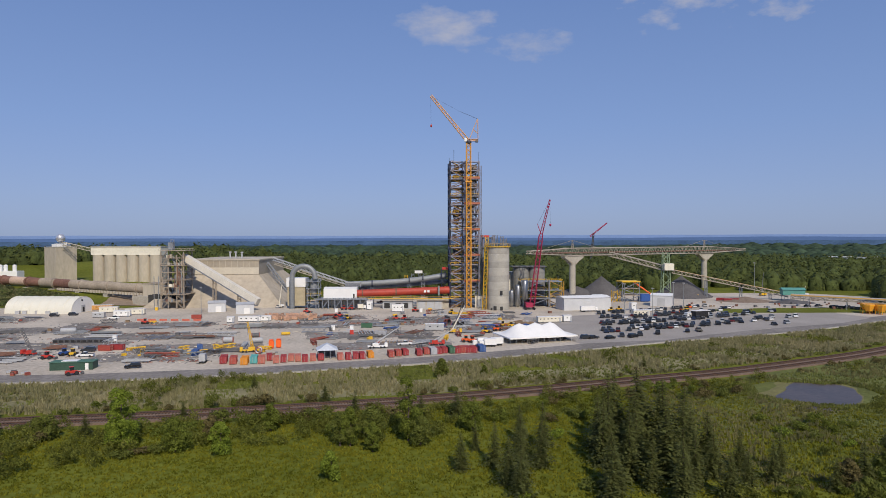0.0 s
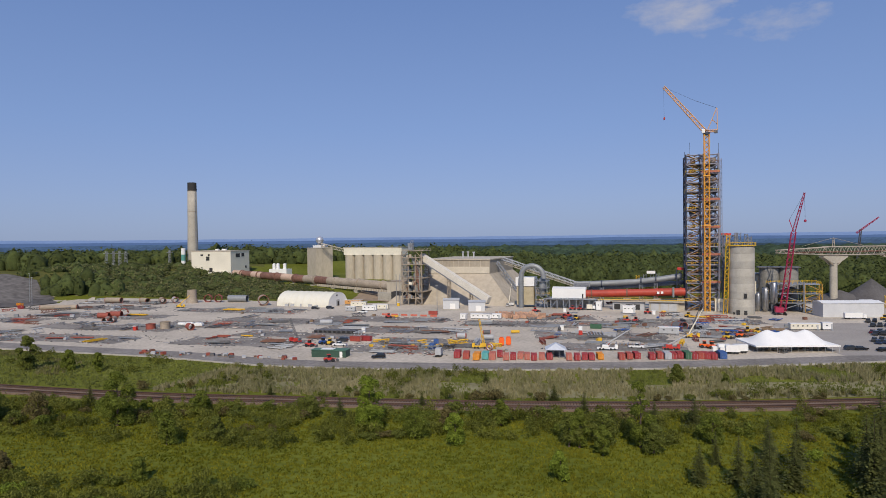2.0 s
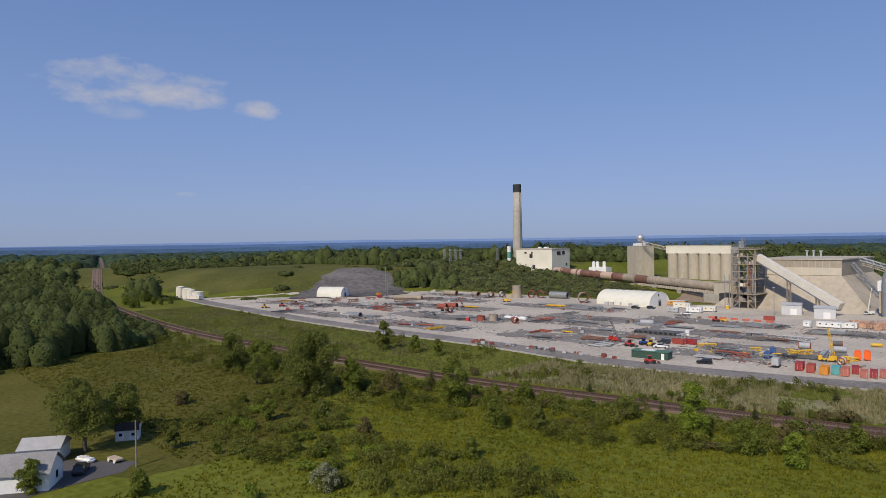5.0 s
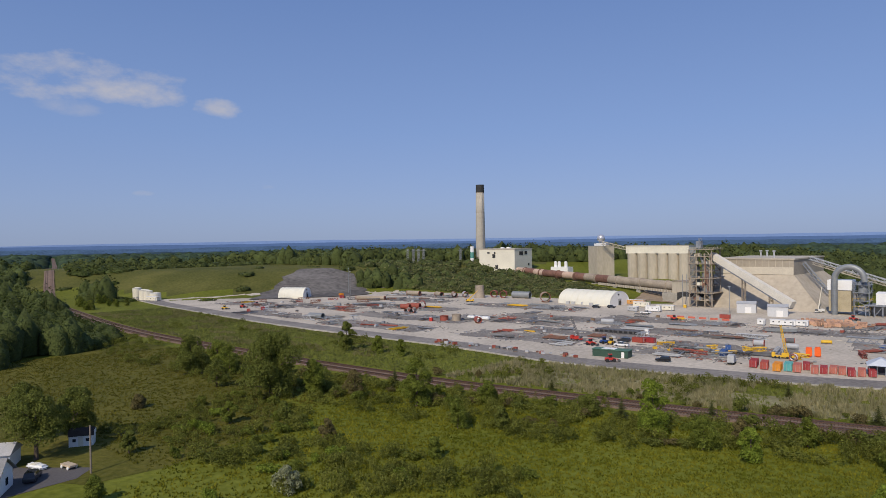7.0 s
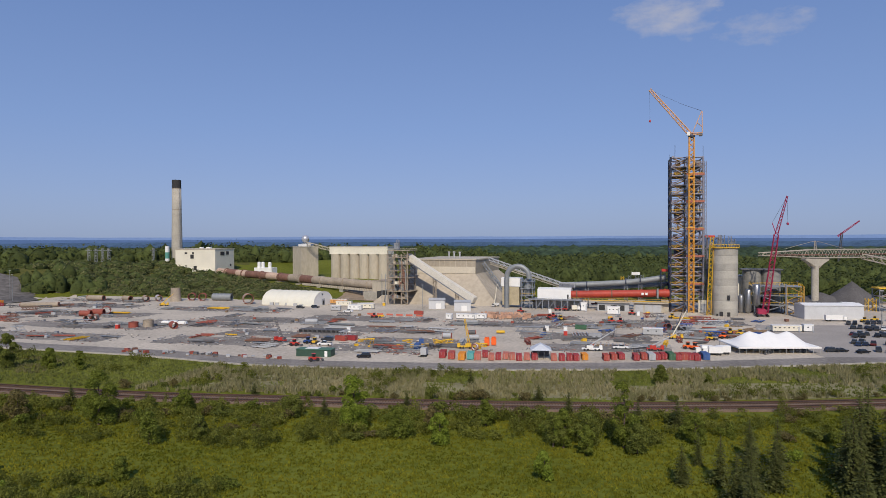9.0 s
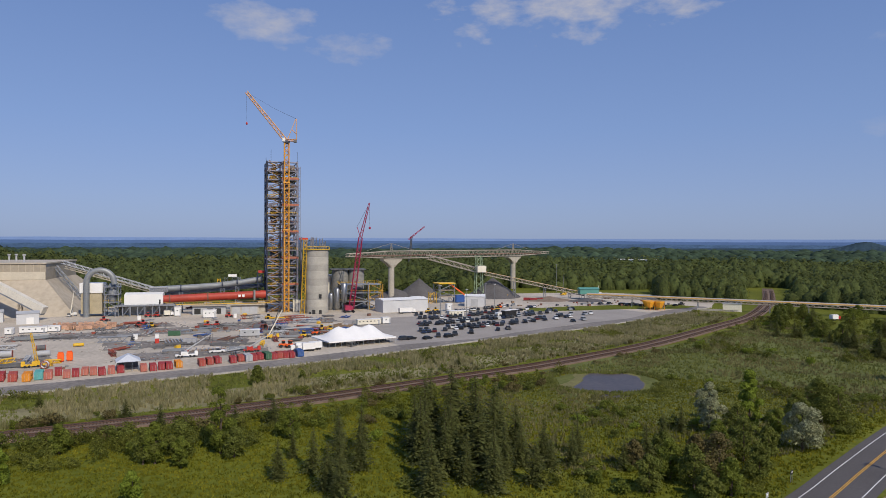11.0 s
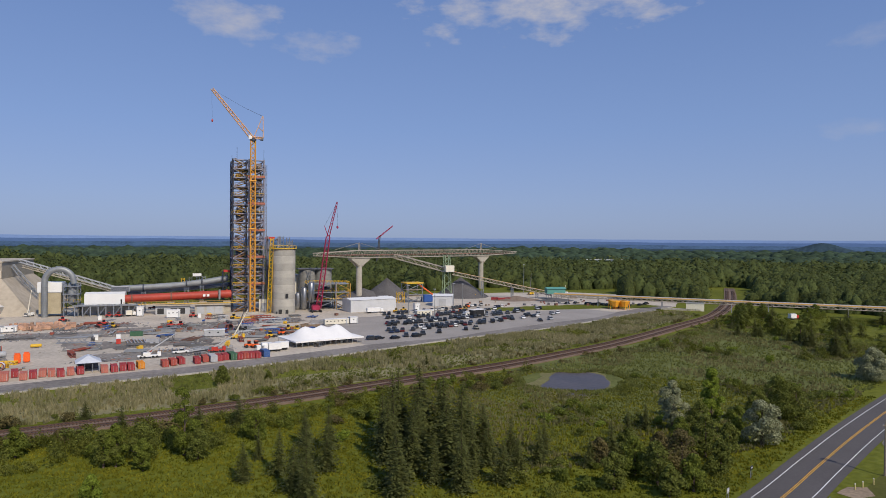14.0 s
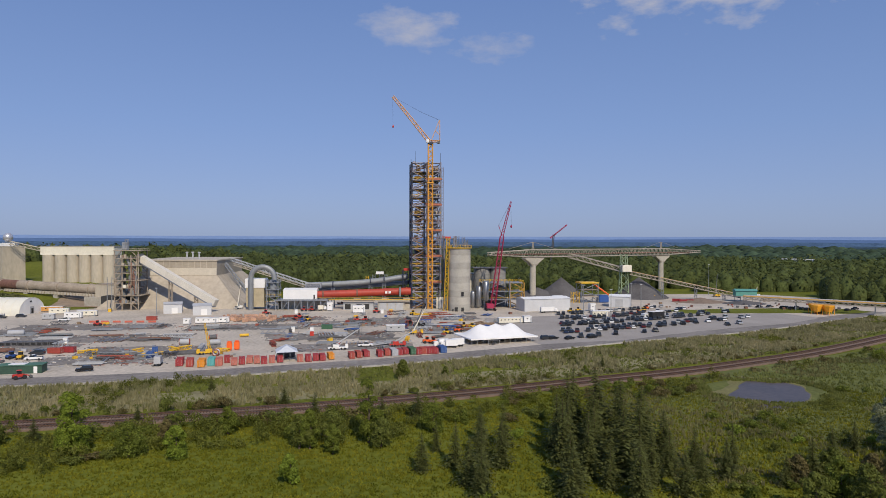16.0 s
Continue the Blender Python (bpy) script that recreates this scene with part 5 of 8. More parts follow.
gallery = thing("conveyor_gallery", 0, 0, 0, 0, "white sheet-clad sloping conveyor gallery", "conveyor")
g0, g1 = Vector((-150.5, 392, 30.0)), Vector((-103, 376, 5.0))
q = (g1 - g0).to_track_quat("Y", "Z").to_matrix().to_4x4()
gm = Matrix.Translation((g0 + g1) / 2) @ q
gl = (g1 - g0).length
bm = B()
bmesh.ops.create_cube(bm, size=1, matrix=gm @ Matrix.Diagonal((3.6, gl, 3.6, 1)))
part("casing", bm, GALLERYWHITE, gallery)
bm = B()
bmesh.ops.create_cube(bm, size=1, matrix=gm @ Matrix.Translation((0, 0, -2.2)) @ Matrix.Diagonal((3.0, gl, 0.8, 1)))
part("underside", bm, STEEL, gallery)
for k in range(1, 24):
    bm = B()
    bmesh.ops.create_cube(bm, size=1, matrix=gm @ Matrix.Translation((0, gl * (k / 24 - 0.5), 0)) @ Matrix.Diagonal((3.68, 0.12, 3.68, 1)))
    part("seam", bm, CREAM, gallery)
for f in (0.42, 0.75):
    c = g0.lerp(g1, f)
    part("trestle", lattice(B(), (c.x, c.y, 0), (c.x, c.y, c.z - 2), 1.6, bay=2.2, chord=0.25, web=0.15), DUSTY, gallery)

silo = thing("concrete_silo", 31, 380, 0, 0, "tall bare slip-formed concrete silo with banding", "silo")
for i in range(9):
    part("lift", lathe(B(), [(6.15, 3.9 * i - (0.5 if i == 0 else 0)), (6.22, 3.9 * i + 0.2), (6.22, 3.9 * i + 3.7), (6.15, 3.9 * i + 3.9)], 56), mat("silo_concrete_pale" if i % 2 else "silo_concrete", (0.44, 0.42, 0.37) if i % 2 else (0.37, 0.355, 0.315), 0.92, vary=0.2, scale=0.2, fine=12), silo)
part("deck", lathe(B(), [(6.9, 35.1), (6.9, 35.5)], 40), YELLOW, silo)
part("guard_rail", rail_ring(B(), [(6.8 * math.cos(k * math.tau / 16), 6.8 * math.sin(k * math.tau / 16)) for k in range(16)], 35.5, 1.4, 0.12), YELLOW, silo)
for x, y, h in ((-3, -2, 5), (-1, 1, 6.5), (2, -2, 6), (4, 1, 4.5), (3, -3, 3)):
    part("formwork_frame", lattice(B(), (x, y, 35.4), (x, y, 35.4 + h), 1.5, bay=1.5, chord=0.18, web=0.12), STEEL, silo)
# doorways: slabs coloured dark for the shade within
for x, w, h in ((-2.2, 1.6, 2.4), (1.3, 1.5, 2.2), (-4.0, 1.0, 1.2)):
    part("doorway", slab((x, -math.sqrt(6.2 ** 2 - x * x) - 0.0, h / 2), (w, 0.6, h)), SOOTSHADE, silo, "dark doorway")
part("work_cradle", slab((1.2, -6.5, 9.8), (1.4, 0.8, 2.2), 0.05), BLACK, silo)
stairs = thing("scaffold_stair", 24.2, 378, 0, 0, "yellow scaffold stair tower against the silo", "stair tower")
part("frame", lattice(B(), (-1.2, 0, 0), (0.3, 0, 41), 2.0, 1.7, bay=2.2, chord=0.22, web=0.16), YELLOW, stairs)

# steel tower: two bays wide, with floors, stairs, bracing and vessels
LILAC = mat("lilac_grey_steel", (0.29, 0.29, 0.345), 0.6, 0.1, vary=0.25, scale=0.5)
tower = thing("preheater_tower", 12, 398, 0, 3, "tall open steel preheater tower under construction", "steel tower")
XS, YS, TOP, LEVELS = (-8.2, 0.3, 8.3), (-8.2, 8.2), 84.0, 17
# west columns in darker steel: the tower's shaded side put into their colour
for x in XS:
    for y in YS:
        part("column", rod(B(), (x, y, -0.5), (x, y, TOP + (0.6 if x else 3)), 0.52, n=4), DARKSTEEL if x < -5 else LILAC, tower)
step = TOP / LEVELS
fit_out = random.Random(9)
for i in range(LEVELS):
    z = i * step
    part("girt", beam(B(), (XS[0], YS[0] - 0.2, z + step * 0.5), (XS[2], YS[0] - 0.2, z + step * 0.5), 0.26), LILAC if i % 3 else DARKSTEEL, tower)
    part("guard_rail", rail_ring(B(), [(XS[0], YS[0] - 0.6), (XS[2], YS[0] - 0.6), (XS[2], YS[1]), (XS[0], YS[1])], z + 0.4, 1.15, 0.13), YELLOW if i % 2 else RUST, tower)
    part("brace", beam(B(), (XS[1], YS[0] - 0.2, z if i % 2 else z + step), (XS[2], YS[0] - 0.2, z + step if i % 2 else z), 0.34), LILAC, tower)
    for _ in range(4):
        w, h = fit_out.uniform(0.7, 3.0), fit_out.uniform(0.8, 3.2)
        part("plant_box", slab((fit_out.uniform(-6.6, 6.6), fit_out.uniform(-6.5, 2.0), z + 0.45 + h / 2), (w, fit_out.uniform(0.8, 2.5), h), 0.05), fit_out.choice((RUST, DUSTY, STEEL, DGREY, TIMBER, GREY, DARKSTEEL)), tower)
for i in range(1, LEVELS + 1):
    z = i * step
    for x in XS:
        part("floor_beam", beam(B(), (x, YS[0], z), (x, YS[1], z), 0.55), LILAC, tower)
    for y in YS:
        part("floor_beam", beam(B(), (XS[0], y, z), (XS[2], y, z), 0.55), LILAC, tower)
    if i < LEVELS:
        part("floor", slab((0, 0.8, z + 0.35), (15.6, 14.5, 0.18)), mat("grating_floor", (0.16, 0.15, 0.14), 0.8, vary=0.3, scale=0.3), tower)
        if i in (3, 6, 9, 12, 15):
            part("edge_guard", slab((4.4, -8.8, z + 0.9), (9.2, 0.12, 1.1)), mat("dull_red_netting", (0.42, 0.16, 0.11), 0.8, vary=0.3, scale=1), tower)
    a, b = (XS[0], XS[1]) if i % 2 else (XS[1], XS[0])
    part("brace", beam(B(), (a, YS[0] - 0.3, z - step), (b, YS[0] - 0.3, z), 0.38), LILAC, tower)
    part("brace", beam(B(), (XS[0], YS[0] if i % 2 else YS[1], z - step), (XS[0], YS[1] if i % 2 else YS[0], z), 0.38), LILAC, tower)
    part("brace", beam(B(), (XS[2], YS[0] if i % 2 else YS[1], z - step), (XS[2], YS[1] if i % 2 else YS[0], z), 0.38), LILAC, tower)
    part("brace", beam(B(), (XS[1], YS[1], z - step), (XS[2], YS[1], z), 0.38), LILAC, tower)
    for k in (0, 1):
        bm = B()
        x0, x1 = (XS[0] + 1.0, XS[1] - 1.2) if k == 0 else (XS[1] - 1.2, XS[0] + 1.0)
        z0 = z - step + k * step / 2
        for dy in (-1.0, 0.0):
            beam(bm, (x0, -6.4 + dy + k * 1.3, z0), (x1, -6.4 + dy + k * 1.3, z0 + step / 2), 0.36)
            beam(bm, (x0, -6.4 + dy + k * 1.3, z0 + 1.1), (x1, -6.4 + dy + k * 1.3, z0 + 1.1 + step / 2), 0.2)
        box(bm, (x1, -6.4, z0 + step / 2), (1.8, 2.8, 0.16))
        part("stair_flight", bm, mat("ochre_stair_paint", (0.47, 0.27, 0.06), 0.6, vary=0.25, scale=0.4), tower, "ochre yellow stair flight")
for x, y, z, r in ((4.4, 0, 12, 2.7), (4.4, 2, 24, 2.9), (4.2, 0, 35, 2.6), (4.4, 2, 47, 2.8), (4.2, 0, 57, 2.5), (4.4, 1, 68, 2.6), (-3.6, 3, 30, 2.4), (-3.6, 3, 53, 2.4)):
    # west cyclones get the same dark steel as the west columns
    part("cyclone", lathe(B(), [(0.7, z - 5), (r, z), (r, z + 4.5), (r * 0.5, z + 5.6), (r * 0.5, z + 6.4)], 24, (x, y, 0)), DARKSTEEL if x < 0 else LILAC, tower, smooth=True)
for x, y, h in ((-6, -7, 7), (1.5, -6, 8), (8.3, -8.2, 6), (-7.8, 7, 4), (5, 6, 5)):
    part("stub_post", rod(B(), (x, y, TOP - 1), (x, y, TOP + h), 0.1, n=6), DARKSTEEL, tower)
part("side_hoist", lattice(B(), (9.6, -7.5, 0), (9.6, -7.5, 82), 0.9, bay=1.6, chord=0.12, web=0.08), LILAC, tower)
part("lower_annex", lattice(B(), (14.5, 0, -0.3), (14.5, 0, 42), 6.5, bay=6, chord=0.5, web=0.3), LILAC, tower)
for i in range(1, 8):
    part("annex_floor", slab((12.5, 0, i * 5.8), (9, 9, 0.3)), mat("grating_floor", (0.16, 0.15, 0.14)), tower)
part("red_load", slab((12.5, -1, 41.2), (5, 4, 1.2), 0.1), RED, tower, "red load on the annex floor")
part("base_block", slab((9.5, -7.6, 3.4), (7, 3.2, 6.8), 0.1), CREAM, tower)
part("base_door", slab((9, -9.3, 2.6), (3.4, 0.3, 4.6)), GREY, tower)
part("west_annex", lattice(B(), (-10.8, 2, 0), (-10.8, 2, 22), 4, bay=4, chord=0.4, web=0.25), DARKSTEEL, tower)
part("west_load", slab((-10.8, 1, 22.4), (3.4, 3, 1.4), 0.1), RED, tower)

tcrane = thing("tower_crane", 14.5, 381, 0, 0, "orange luffing tower crane beside the steel tower", "tower crane")
part("mast", lattice(B(), (0, 0, 0), (0, 0, 93.5), 2.5, bay=2.6, chord=0.42, web=0.26), CRANEY, tcrane)
part("footing", slab((0, 0, 0.4), (6, 6, 1), 0.1), CONCRETE, tcrane)
for z in (46, 72):
    part("collar", slab((0, 0.6, z), (3.6, 4.6, 0.7), 0.05), CRANEY, tcrane)
    part("tie", rod(B(), (0.5, 2.4, z), (4, 9, z), 0.16, n=6), STEEL, tcrane)
part("slewing_ring", lathe(B(), [(1.5, 93.3), (1.7, 93.8), (1.7, 94.6), (1.2, 95)], 24), DARKSTEEL, tcrane)
part("counter_jib", lattice(B(), (-1.5, 0, 95.3), (5.2, 0, 95.3), 1.7, bay=1.5, chord=0.28, web=0.16, h0=0.9, h1=0.9), PALEJIB, tcrane)
part("counterweight", slab((4.6, 0, 94.8), (1.6, 2.0, 1.5), 0.1), DGREY, tcrane)
part("cab", slab((-1.6, -1.4, 95.2), (1.6, 1.5, 2.0), 0.15), WHITE, tcrane, "white driver's cab")
part("jib", lattice(B(), (-0.8, 0, 95.3), (-21.2, 0, 120.3), 1.9, 1.2, bay=1.9, chord=0.3, web=0.18), PALEJIB, tcrane)
bm = B()
for y in (-0.7, 0.7):
    beam(bm, (0.4, y, 95.6), (5.0, 0, 107.2), 0.28)
    beam(bm, (5.3, y, 95.6), (5.2, 0, 107.2), 0.28)
    beam(bm, (2.7, y, 101.2), (5.2, y, 99), 0.16)
part("a_frame", bm, PALEJIB, tcrane)
part("luffing_rope", rod(B(), (5.1, 0, 107.2), (-5.3, 0, 111.6), 0.09, n=5), DARKSTEEL, tcrane)
part("luffing_rope", rod(B(), (-5.3, 0, 111.6), (-20, 0, 119.5), 0.05, n=5), DARKSTEEL, tcrane)
part("hoist_rope", rod(B(), (-21.3, 0, 120.0), (-21.0, 0, 104.2), 0.045, n=5), DARKSTEEL, tcrane)
part("hook_block", lathe(B(), [(0.15, 102.6), (0.5, 103.0), (0.5, 103.6), (0.15, 104.2)], 12, (-21.0, 0, 0)), RED, tcrane, "red hook block")

rcrane = thing("crawler_crane", 49.8, 379, 0, 0, "crimson lattice boom crawler crane", "crawler crane")
part("boom", lattice(B(), (0, 0, 2.0), (5.2, 0, 42), 2.6, 2.0, bay=2.4, chord=0.26, web=0.15), PINK, rcrane)
part("jib", lattice(B(), (5.2, 0, 42), (10.2, 0, 61.6), 1.4, 0.6, bay=1.7, chord=0.18, web=0.11), PINK, rcrane)
part("strut", rod(B(), (5.2, 0, 42), (3.2, 0, 48), 0.2, n=6), PINK, rcrane)
part("pendant", rod(B(), (3.2, 0, 48), (10.0, 0, 61), 0.07, n=5), DARKSTEEL, rcrane)
part("hoist_rope", rod(B(), (10.1, 0, 61.2), (10.4, 0, 48), 0.06, n=5), DARKSTEEL, rcrane)
part("hook_block", lathe(B(), [(0.1, 46.6), (0.6, 47.1), (0.6, 47.8), (0.1, 48.2)], 10, (10.4, 0, 0)), PINK, rcrane)
part("house", slab((-1.5, 1, 2.6), (4, 6.5, 2.6), 0.2), PINK, rcrane)
part("counterweight", slab((-1.5, 5, 2.4), (4.5, 1.6, 2.6), 0.15), DARKSTEEL, rcrane)
for x in (-3.6, 1.2):
    part("crawler_track", slab((x, 0.5, 0.65), (1.2, 8, 1.3), 0.4), BLACK, rcrane)

gantry = thing("overhead_conveyor_bridge", 0, 0, 0, 0, "pale lattice conveyor bridge on tall concrete columns", "conveyor bridge")
ga, gb = Vector((89.6, 467.7, 30.5)), Vector((208.2, 538.5, 30.4))
gd = (gb - ga).normalized()
PALE = mat("pale_weathered_steel", (0.40, 0.35, 0.285), 0.7, 0.1, vary=0.2, scale=0.4)
part("truss", lattice(B(), ga - gd * 6, gb + gd * 8, 5, 5, bay=2.5, chord=0.5, web=0.24, h0=5, h1=5), PALE, gantry)
part("cantilever", lattice(B(), ga - gd * 6, ga - gd * 39, 5, 3.5, bay=2.4, chord=0.42, web=0.2, h0=4.6, h1=1.6), PALE, gantry)
part("cantilever", lattice(B(), gb + gd * 8, gb + gd * 50, 5, 3.5, bay=2.4, chord=0.42, web=0.2, h0=4.6, h1=1.2), PALE, gantry)
part("belt", rod(B(), ga - gd * 34 + Vector((0, 0, -0.6)), gb + gd * 40 + Vector((0, 0, -0.6)), 0.5, n=4), RUST, gantry)
for c in (ga, gb):
    part("column", lathe(B(), [(2.2, -0.5), (2.1, 23)], 28, (c.x, c.y, 0)), CONCRETE, gantry, smooth=False)
    bm = B()
    n = Vector((-gd.y, gd.x, 0))
    for s in (-1, 1):
        p = [c + gd * s * k for k in (1.5, 8)]
        for w in (-1.6, 1.6):
            beam(bm, Vector((*(p[0] + n * w).to_2d(), 22)), Vector((*(p[1] + n * w).to_2d(), 27.8)), 0.8)
    part("bracket", bm, PALE, gantry)
    bm = B()
    low, top = [], []
    for u, v in ((-1, -1), (1, -1), (1, 1), (-1, 1)):
        for row, reach, z in ((low, 2.0, 23.0), (top, 8.5, 27.6)):
            p = c + gd * u * reach + n * v * 2.1
            row.append(bm.verts.new((p.x, p.y, z)))
    lip = [bm.verts.new(v.co + Vector((0, 0, -1.0))) for v in top]
    for k in range(4):
        j = (k + 1) % 4
        bm.faces.new((low[k], low[j], lip[j], lip[k]))
        bm.faces.new((lip[k], lip[j], top[j], top[k]))
    bm.faces.new(top)
    bm.faces.new(low[::-1])
    bmesh.ops.recalc_face_normals(bm, faces=bm.faces[:])
    part("column_head", bm, CONCRETE, gantry)
    part("mast", lattice(B(), c + Vector((0, 0, 3)), c + Vector((0, 0, 8)), 1.2, 0.6, bay=1.2, chord=0.2, web=0.12), PALE, gantry)
    for s in (-1, 1):
        part("stay", rod(B(), c + Vector((0, 0, 8)), c + gd * 22 * s + Vector((0, 0, 3)), 0.1, n=5), PALE, gantry)

stacker = thing("stacker_conveyor", 0, 0, 0, 0, "inclined lattice conveyor on a green steel tower", "conveyor")
part("truss", lattice(B(), (120, 486, 28.5), (150, 455, 19.5), 3, bay=3, chord=0.4, web=0.26), PALE, stacker)
part("tower", lattice(B(), (150, 455, -0.3), (150, 455, 30), 5.5, 3.5, bay=4.5, chord=0.45, web=0.28), mat("pale_green_steel", (0.25, 0.33, 0.20), 0.7, vary=0.2), stacker, "pale green steel tower")
part("cabin", slab((151, 453, 20.6), (6.4, 5, 4.6), 0.15), CREAM, stacker, "cream control cabin")
part("truss", lattice(B(), (154, 454, 17.5), (222, 434, 3.0), 2.2, bay=2.6, chord=0.36, web=0.22), PALE, stacker)
part("belt", rod(B(), (154, 454, 18.6), (222, 434, 4.1), 0.4, n=4), mat("ochre_stair_paint", (0.47, 0.27, 0.06)), stacker)
for f in (0.3, 0.6, 0.85):
    c = Vector((154, 454, 16.5)).lerp(Vector((222, 434, 2)), f)
    part("leg", lattice(B(), (c.x, c.y, -0.2), c, 1.4, bay=2, chord=0.2, web=0.14), STEEL, stacker)

SHALE = mat("dark_grey_stone_pile", (0.115, 0.11, 0.11), 0.95, vary=0.25, scale=0.12, fine=9, bump=0.2)


def heap(name, x, y, r, h, material, label, sx=1.0, turn=0.0):
    """A loose pile at its angle of rest, uneven round its foot."""
    bm = B()
    rows = []
    for j in range(13):
        f = j / 12
        row = []
        for k in range(40):
            a = k * math.tau / 40
            rr = r * (1 - f) * (1 + 0.10 * noise.noise((math.cos(a) * 2, math.sin(a) * 2, x))) + 0.02
            z = h * (f ** 1.08) + (0.25 * noise.noise((x + rr * math.cos(a) / 2, y + rr * math.sin(a) / 2, f * 3)) if 0 < f < 1 else 0)
            row.append(bm.verts.new((rr * math.cos(a) * sx, rr * math.sin(a), z - 0.2)))
        rows.append(row)
    for a, b in zip(rows, rows[1:]):
        for k in range(40):
            bm.faces.new((a[k], a[(k + 1) % 40], b[(k + 1) % 40], b[k]))
    bm.faces.new(rows[-1])
    ob = part(name, bm, material, None, smooth=True)
    ob.matrix_basis = pose(x, y, 0, 0, 0, turn)
    return tagged(ob, label, "stockpile")


heap("stockpile", 163, 462, 21, 14.5, SHALE, "conical dark grey crushed stone stockpile")
heap("stockpile", 112, 478, 18, 13.5, SHALE, "dark grey stone stockpile with a worn flank", 1.0)
heap("stockpile", 94, 474, 12, 6.5, SHALE, "low dark grey stone stockpile", 1.7)
heap("gravel_mound", 190, 425, 12, 3.2, mat("brown_gravel", (0.22, 0.17, 0.13), 0.95, vary=0.25, scale=0.3, fine=7), "low brown gravel heap beside the conveyor", 1.6)
heap("gravel_mound", 214, 414, 10, 2.4, SHALE, "low dark gravel heap beside the conveyor", 1.6)

kiln = thing("new_kiln", 0, 0, 0, 0, "new red rotary kiln on concrete piers", "rotary kiln")
RA, RB = Vector((-49.6, 389.5, 8.4)), Vector((4, 391.5, 10.1))
for i in range(6):
    part("shell", rod(B(), RA.lerp(RB, i / 6), RA.lerp(RB, (i + 1) / 6), 2.1 + 0.02 * (i % 2), n=36), KILNRED, kiln)
for f in (0.06, 0.42, 0.72, 0.95):
    c, d = RA.lerp(RB, f), (RB - RA).normalized()
    part("tyre", rod(B(), c - d * 0.4, c + d * 0.4, 2.5, n=36), RUST if f < 0.5 else KILNRED, kiln)
    part("pier", slab((c.x, c.y + 0.5, 2.9), (4, 6, 6.6), 0.1), CONCRETE, kiln)
bar = box(B(), (-10.4, 387.25, 9.7), (1.3, 0.15, 1.3))
part("lettering", bar, WHITE, kiln, "white painted marking")
part("lettering", box(B(), (-8.4, 387.3, 9.75), (1.3, 0.15, 1.3)), WHITE, kiln, "white painted marking")
part("ring_gear", slab((-2.5, 390, 9.9), (1.0, 5.4, 5.4), 0.2), GALV, kiln)
part("walkway", slab((-22, 386.4, 5.7), (56, 1.4, 0.25)), YELLOW, kiln)
part("guard_rail", rail_ring(B(), [(-50, 385.8), (6, 385.8), (6, 387), (-50, 387)], 5.8), mat("ochre_stair_paint", (0.47, 0.27, 0.06)), kiln)

deck = thing("cooler_building", -60, 391, 0, 0, "white clinker cooler shed on an open steel deck", "industrial building")
part("shed", gable(B(), (1, 0), 19, 9, 6.0, 11.4, 12.2), WHITE, deck)
part("shed_door", slab((8.9, -4.55, 7.3), (0.8, 0.15, 2.4)), BLACK, deck)
part("deck_slab", slab((2, -1, 5.6), (30, 12, 0.6)), STEEL, deck)
for i in range(9):
    part("column", slab((-12.5 + 3.6 * i, -6.4, 2.6), (0.45, 0.45, 5.6)), STEEL, deck)
    if i % 2:
        part("brace", beam(B(), (-12.5 + 3.6 * i, -6.4, 0.2), (-8.9 + 3.6 * i, -6.4, 5.3), 0.3), STEEL, deck)
part("back_wall", slab((2, 2, 2.6), (29, 0.4, 5.4)), GREY, deck)
part("louvre_house", slab((7.5, 3, 13.4), (9, 4, 3), 0.1), GREY, deck)
for k in range(5):
    part("louvre", slab((7.5, 0.9, 12.3 + 0.5 * k), (8.6, 0.2, 0.2)), DARKSTEEL, deck)

filterh = thing("filter_house", -84, 392, 0, 0, "white topped filter house with a big arched grey duct", "industrial building")
part("hopper_house", slab((-0.5, 0, 15), (11, 9, 5.2), 0.1), WHITE, filterh)
part("lower_house", slab((-0.5, 0, 7), (10, 8, 11)), mat("tan_cladding", (0.42, 0.36, 0.24), 0.8, vary=0.2, scale=0.3), filterh)
arch = [(-2.4, -6, -0.3), (-2.4, -6, 8), (-2.4, -6, 17)] + [(4.2 - 6.6 * math.cos(a), -6, 18 + 6.4 * math.sin(a)) for a in [radians(12 * k) for k in range(1, 14)]] + [(11.0, -6, 17)]
part("arched_duct", bend(B(), arch, 1.45, 20), GALV, filterh)
for k in range(1, 20):
    part("duct_flange", lathe(B(), [(1.6, 0.9 * k), (1.6, 0.9 * k + 0.14)], 20, (-2.4, -6, 0)), STEEL, filterh)
part("steel_frame", lattice(B(), (9.5, -3, 0), (9.5, -3, 17), 6.5, bay=4, chord=0.35, web=0.24), STEEL, filterh)
for i in range(4):
    part("platform", slab((9.5, -3, 3.5 + 4 * i), (7.6, 7.4, 0.25)), STEEL, filterh)
    part("guard_rail", rail_ring(B(), [(5.7, -6.7), (13.3, -6.7), (13.3, 0.7), (5.7, 0.7)], 3.6 + 4 * i), YELLOW if i < 2 else STEEL, filterh)
part("cyclone_pipe", lathe(B(), [(1.6, 6), (2.1, 10), (2.1, 16), (1.2, 17.5)], 20, (9.5, -3, 0)), GALV, filterh, smooth=True)

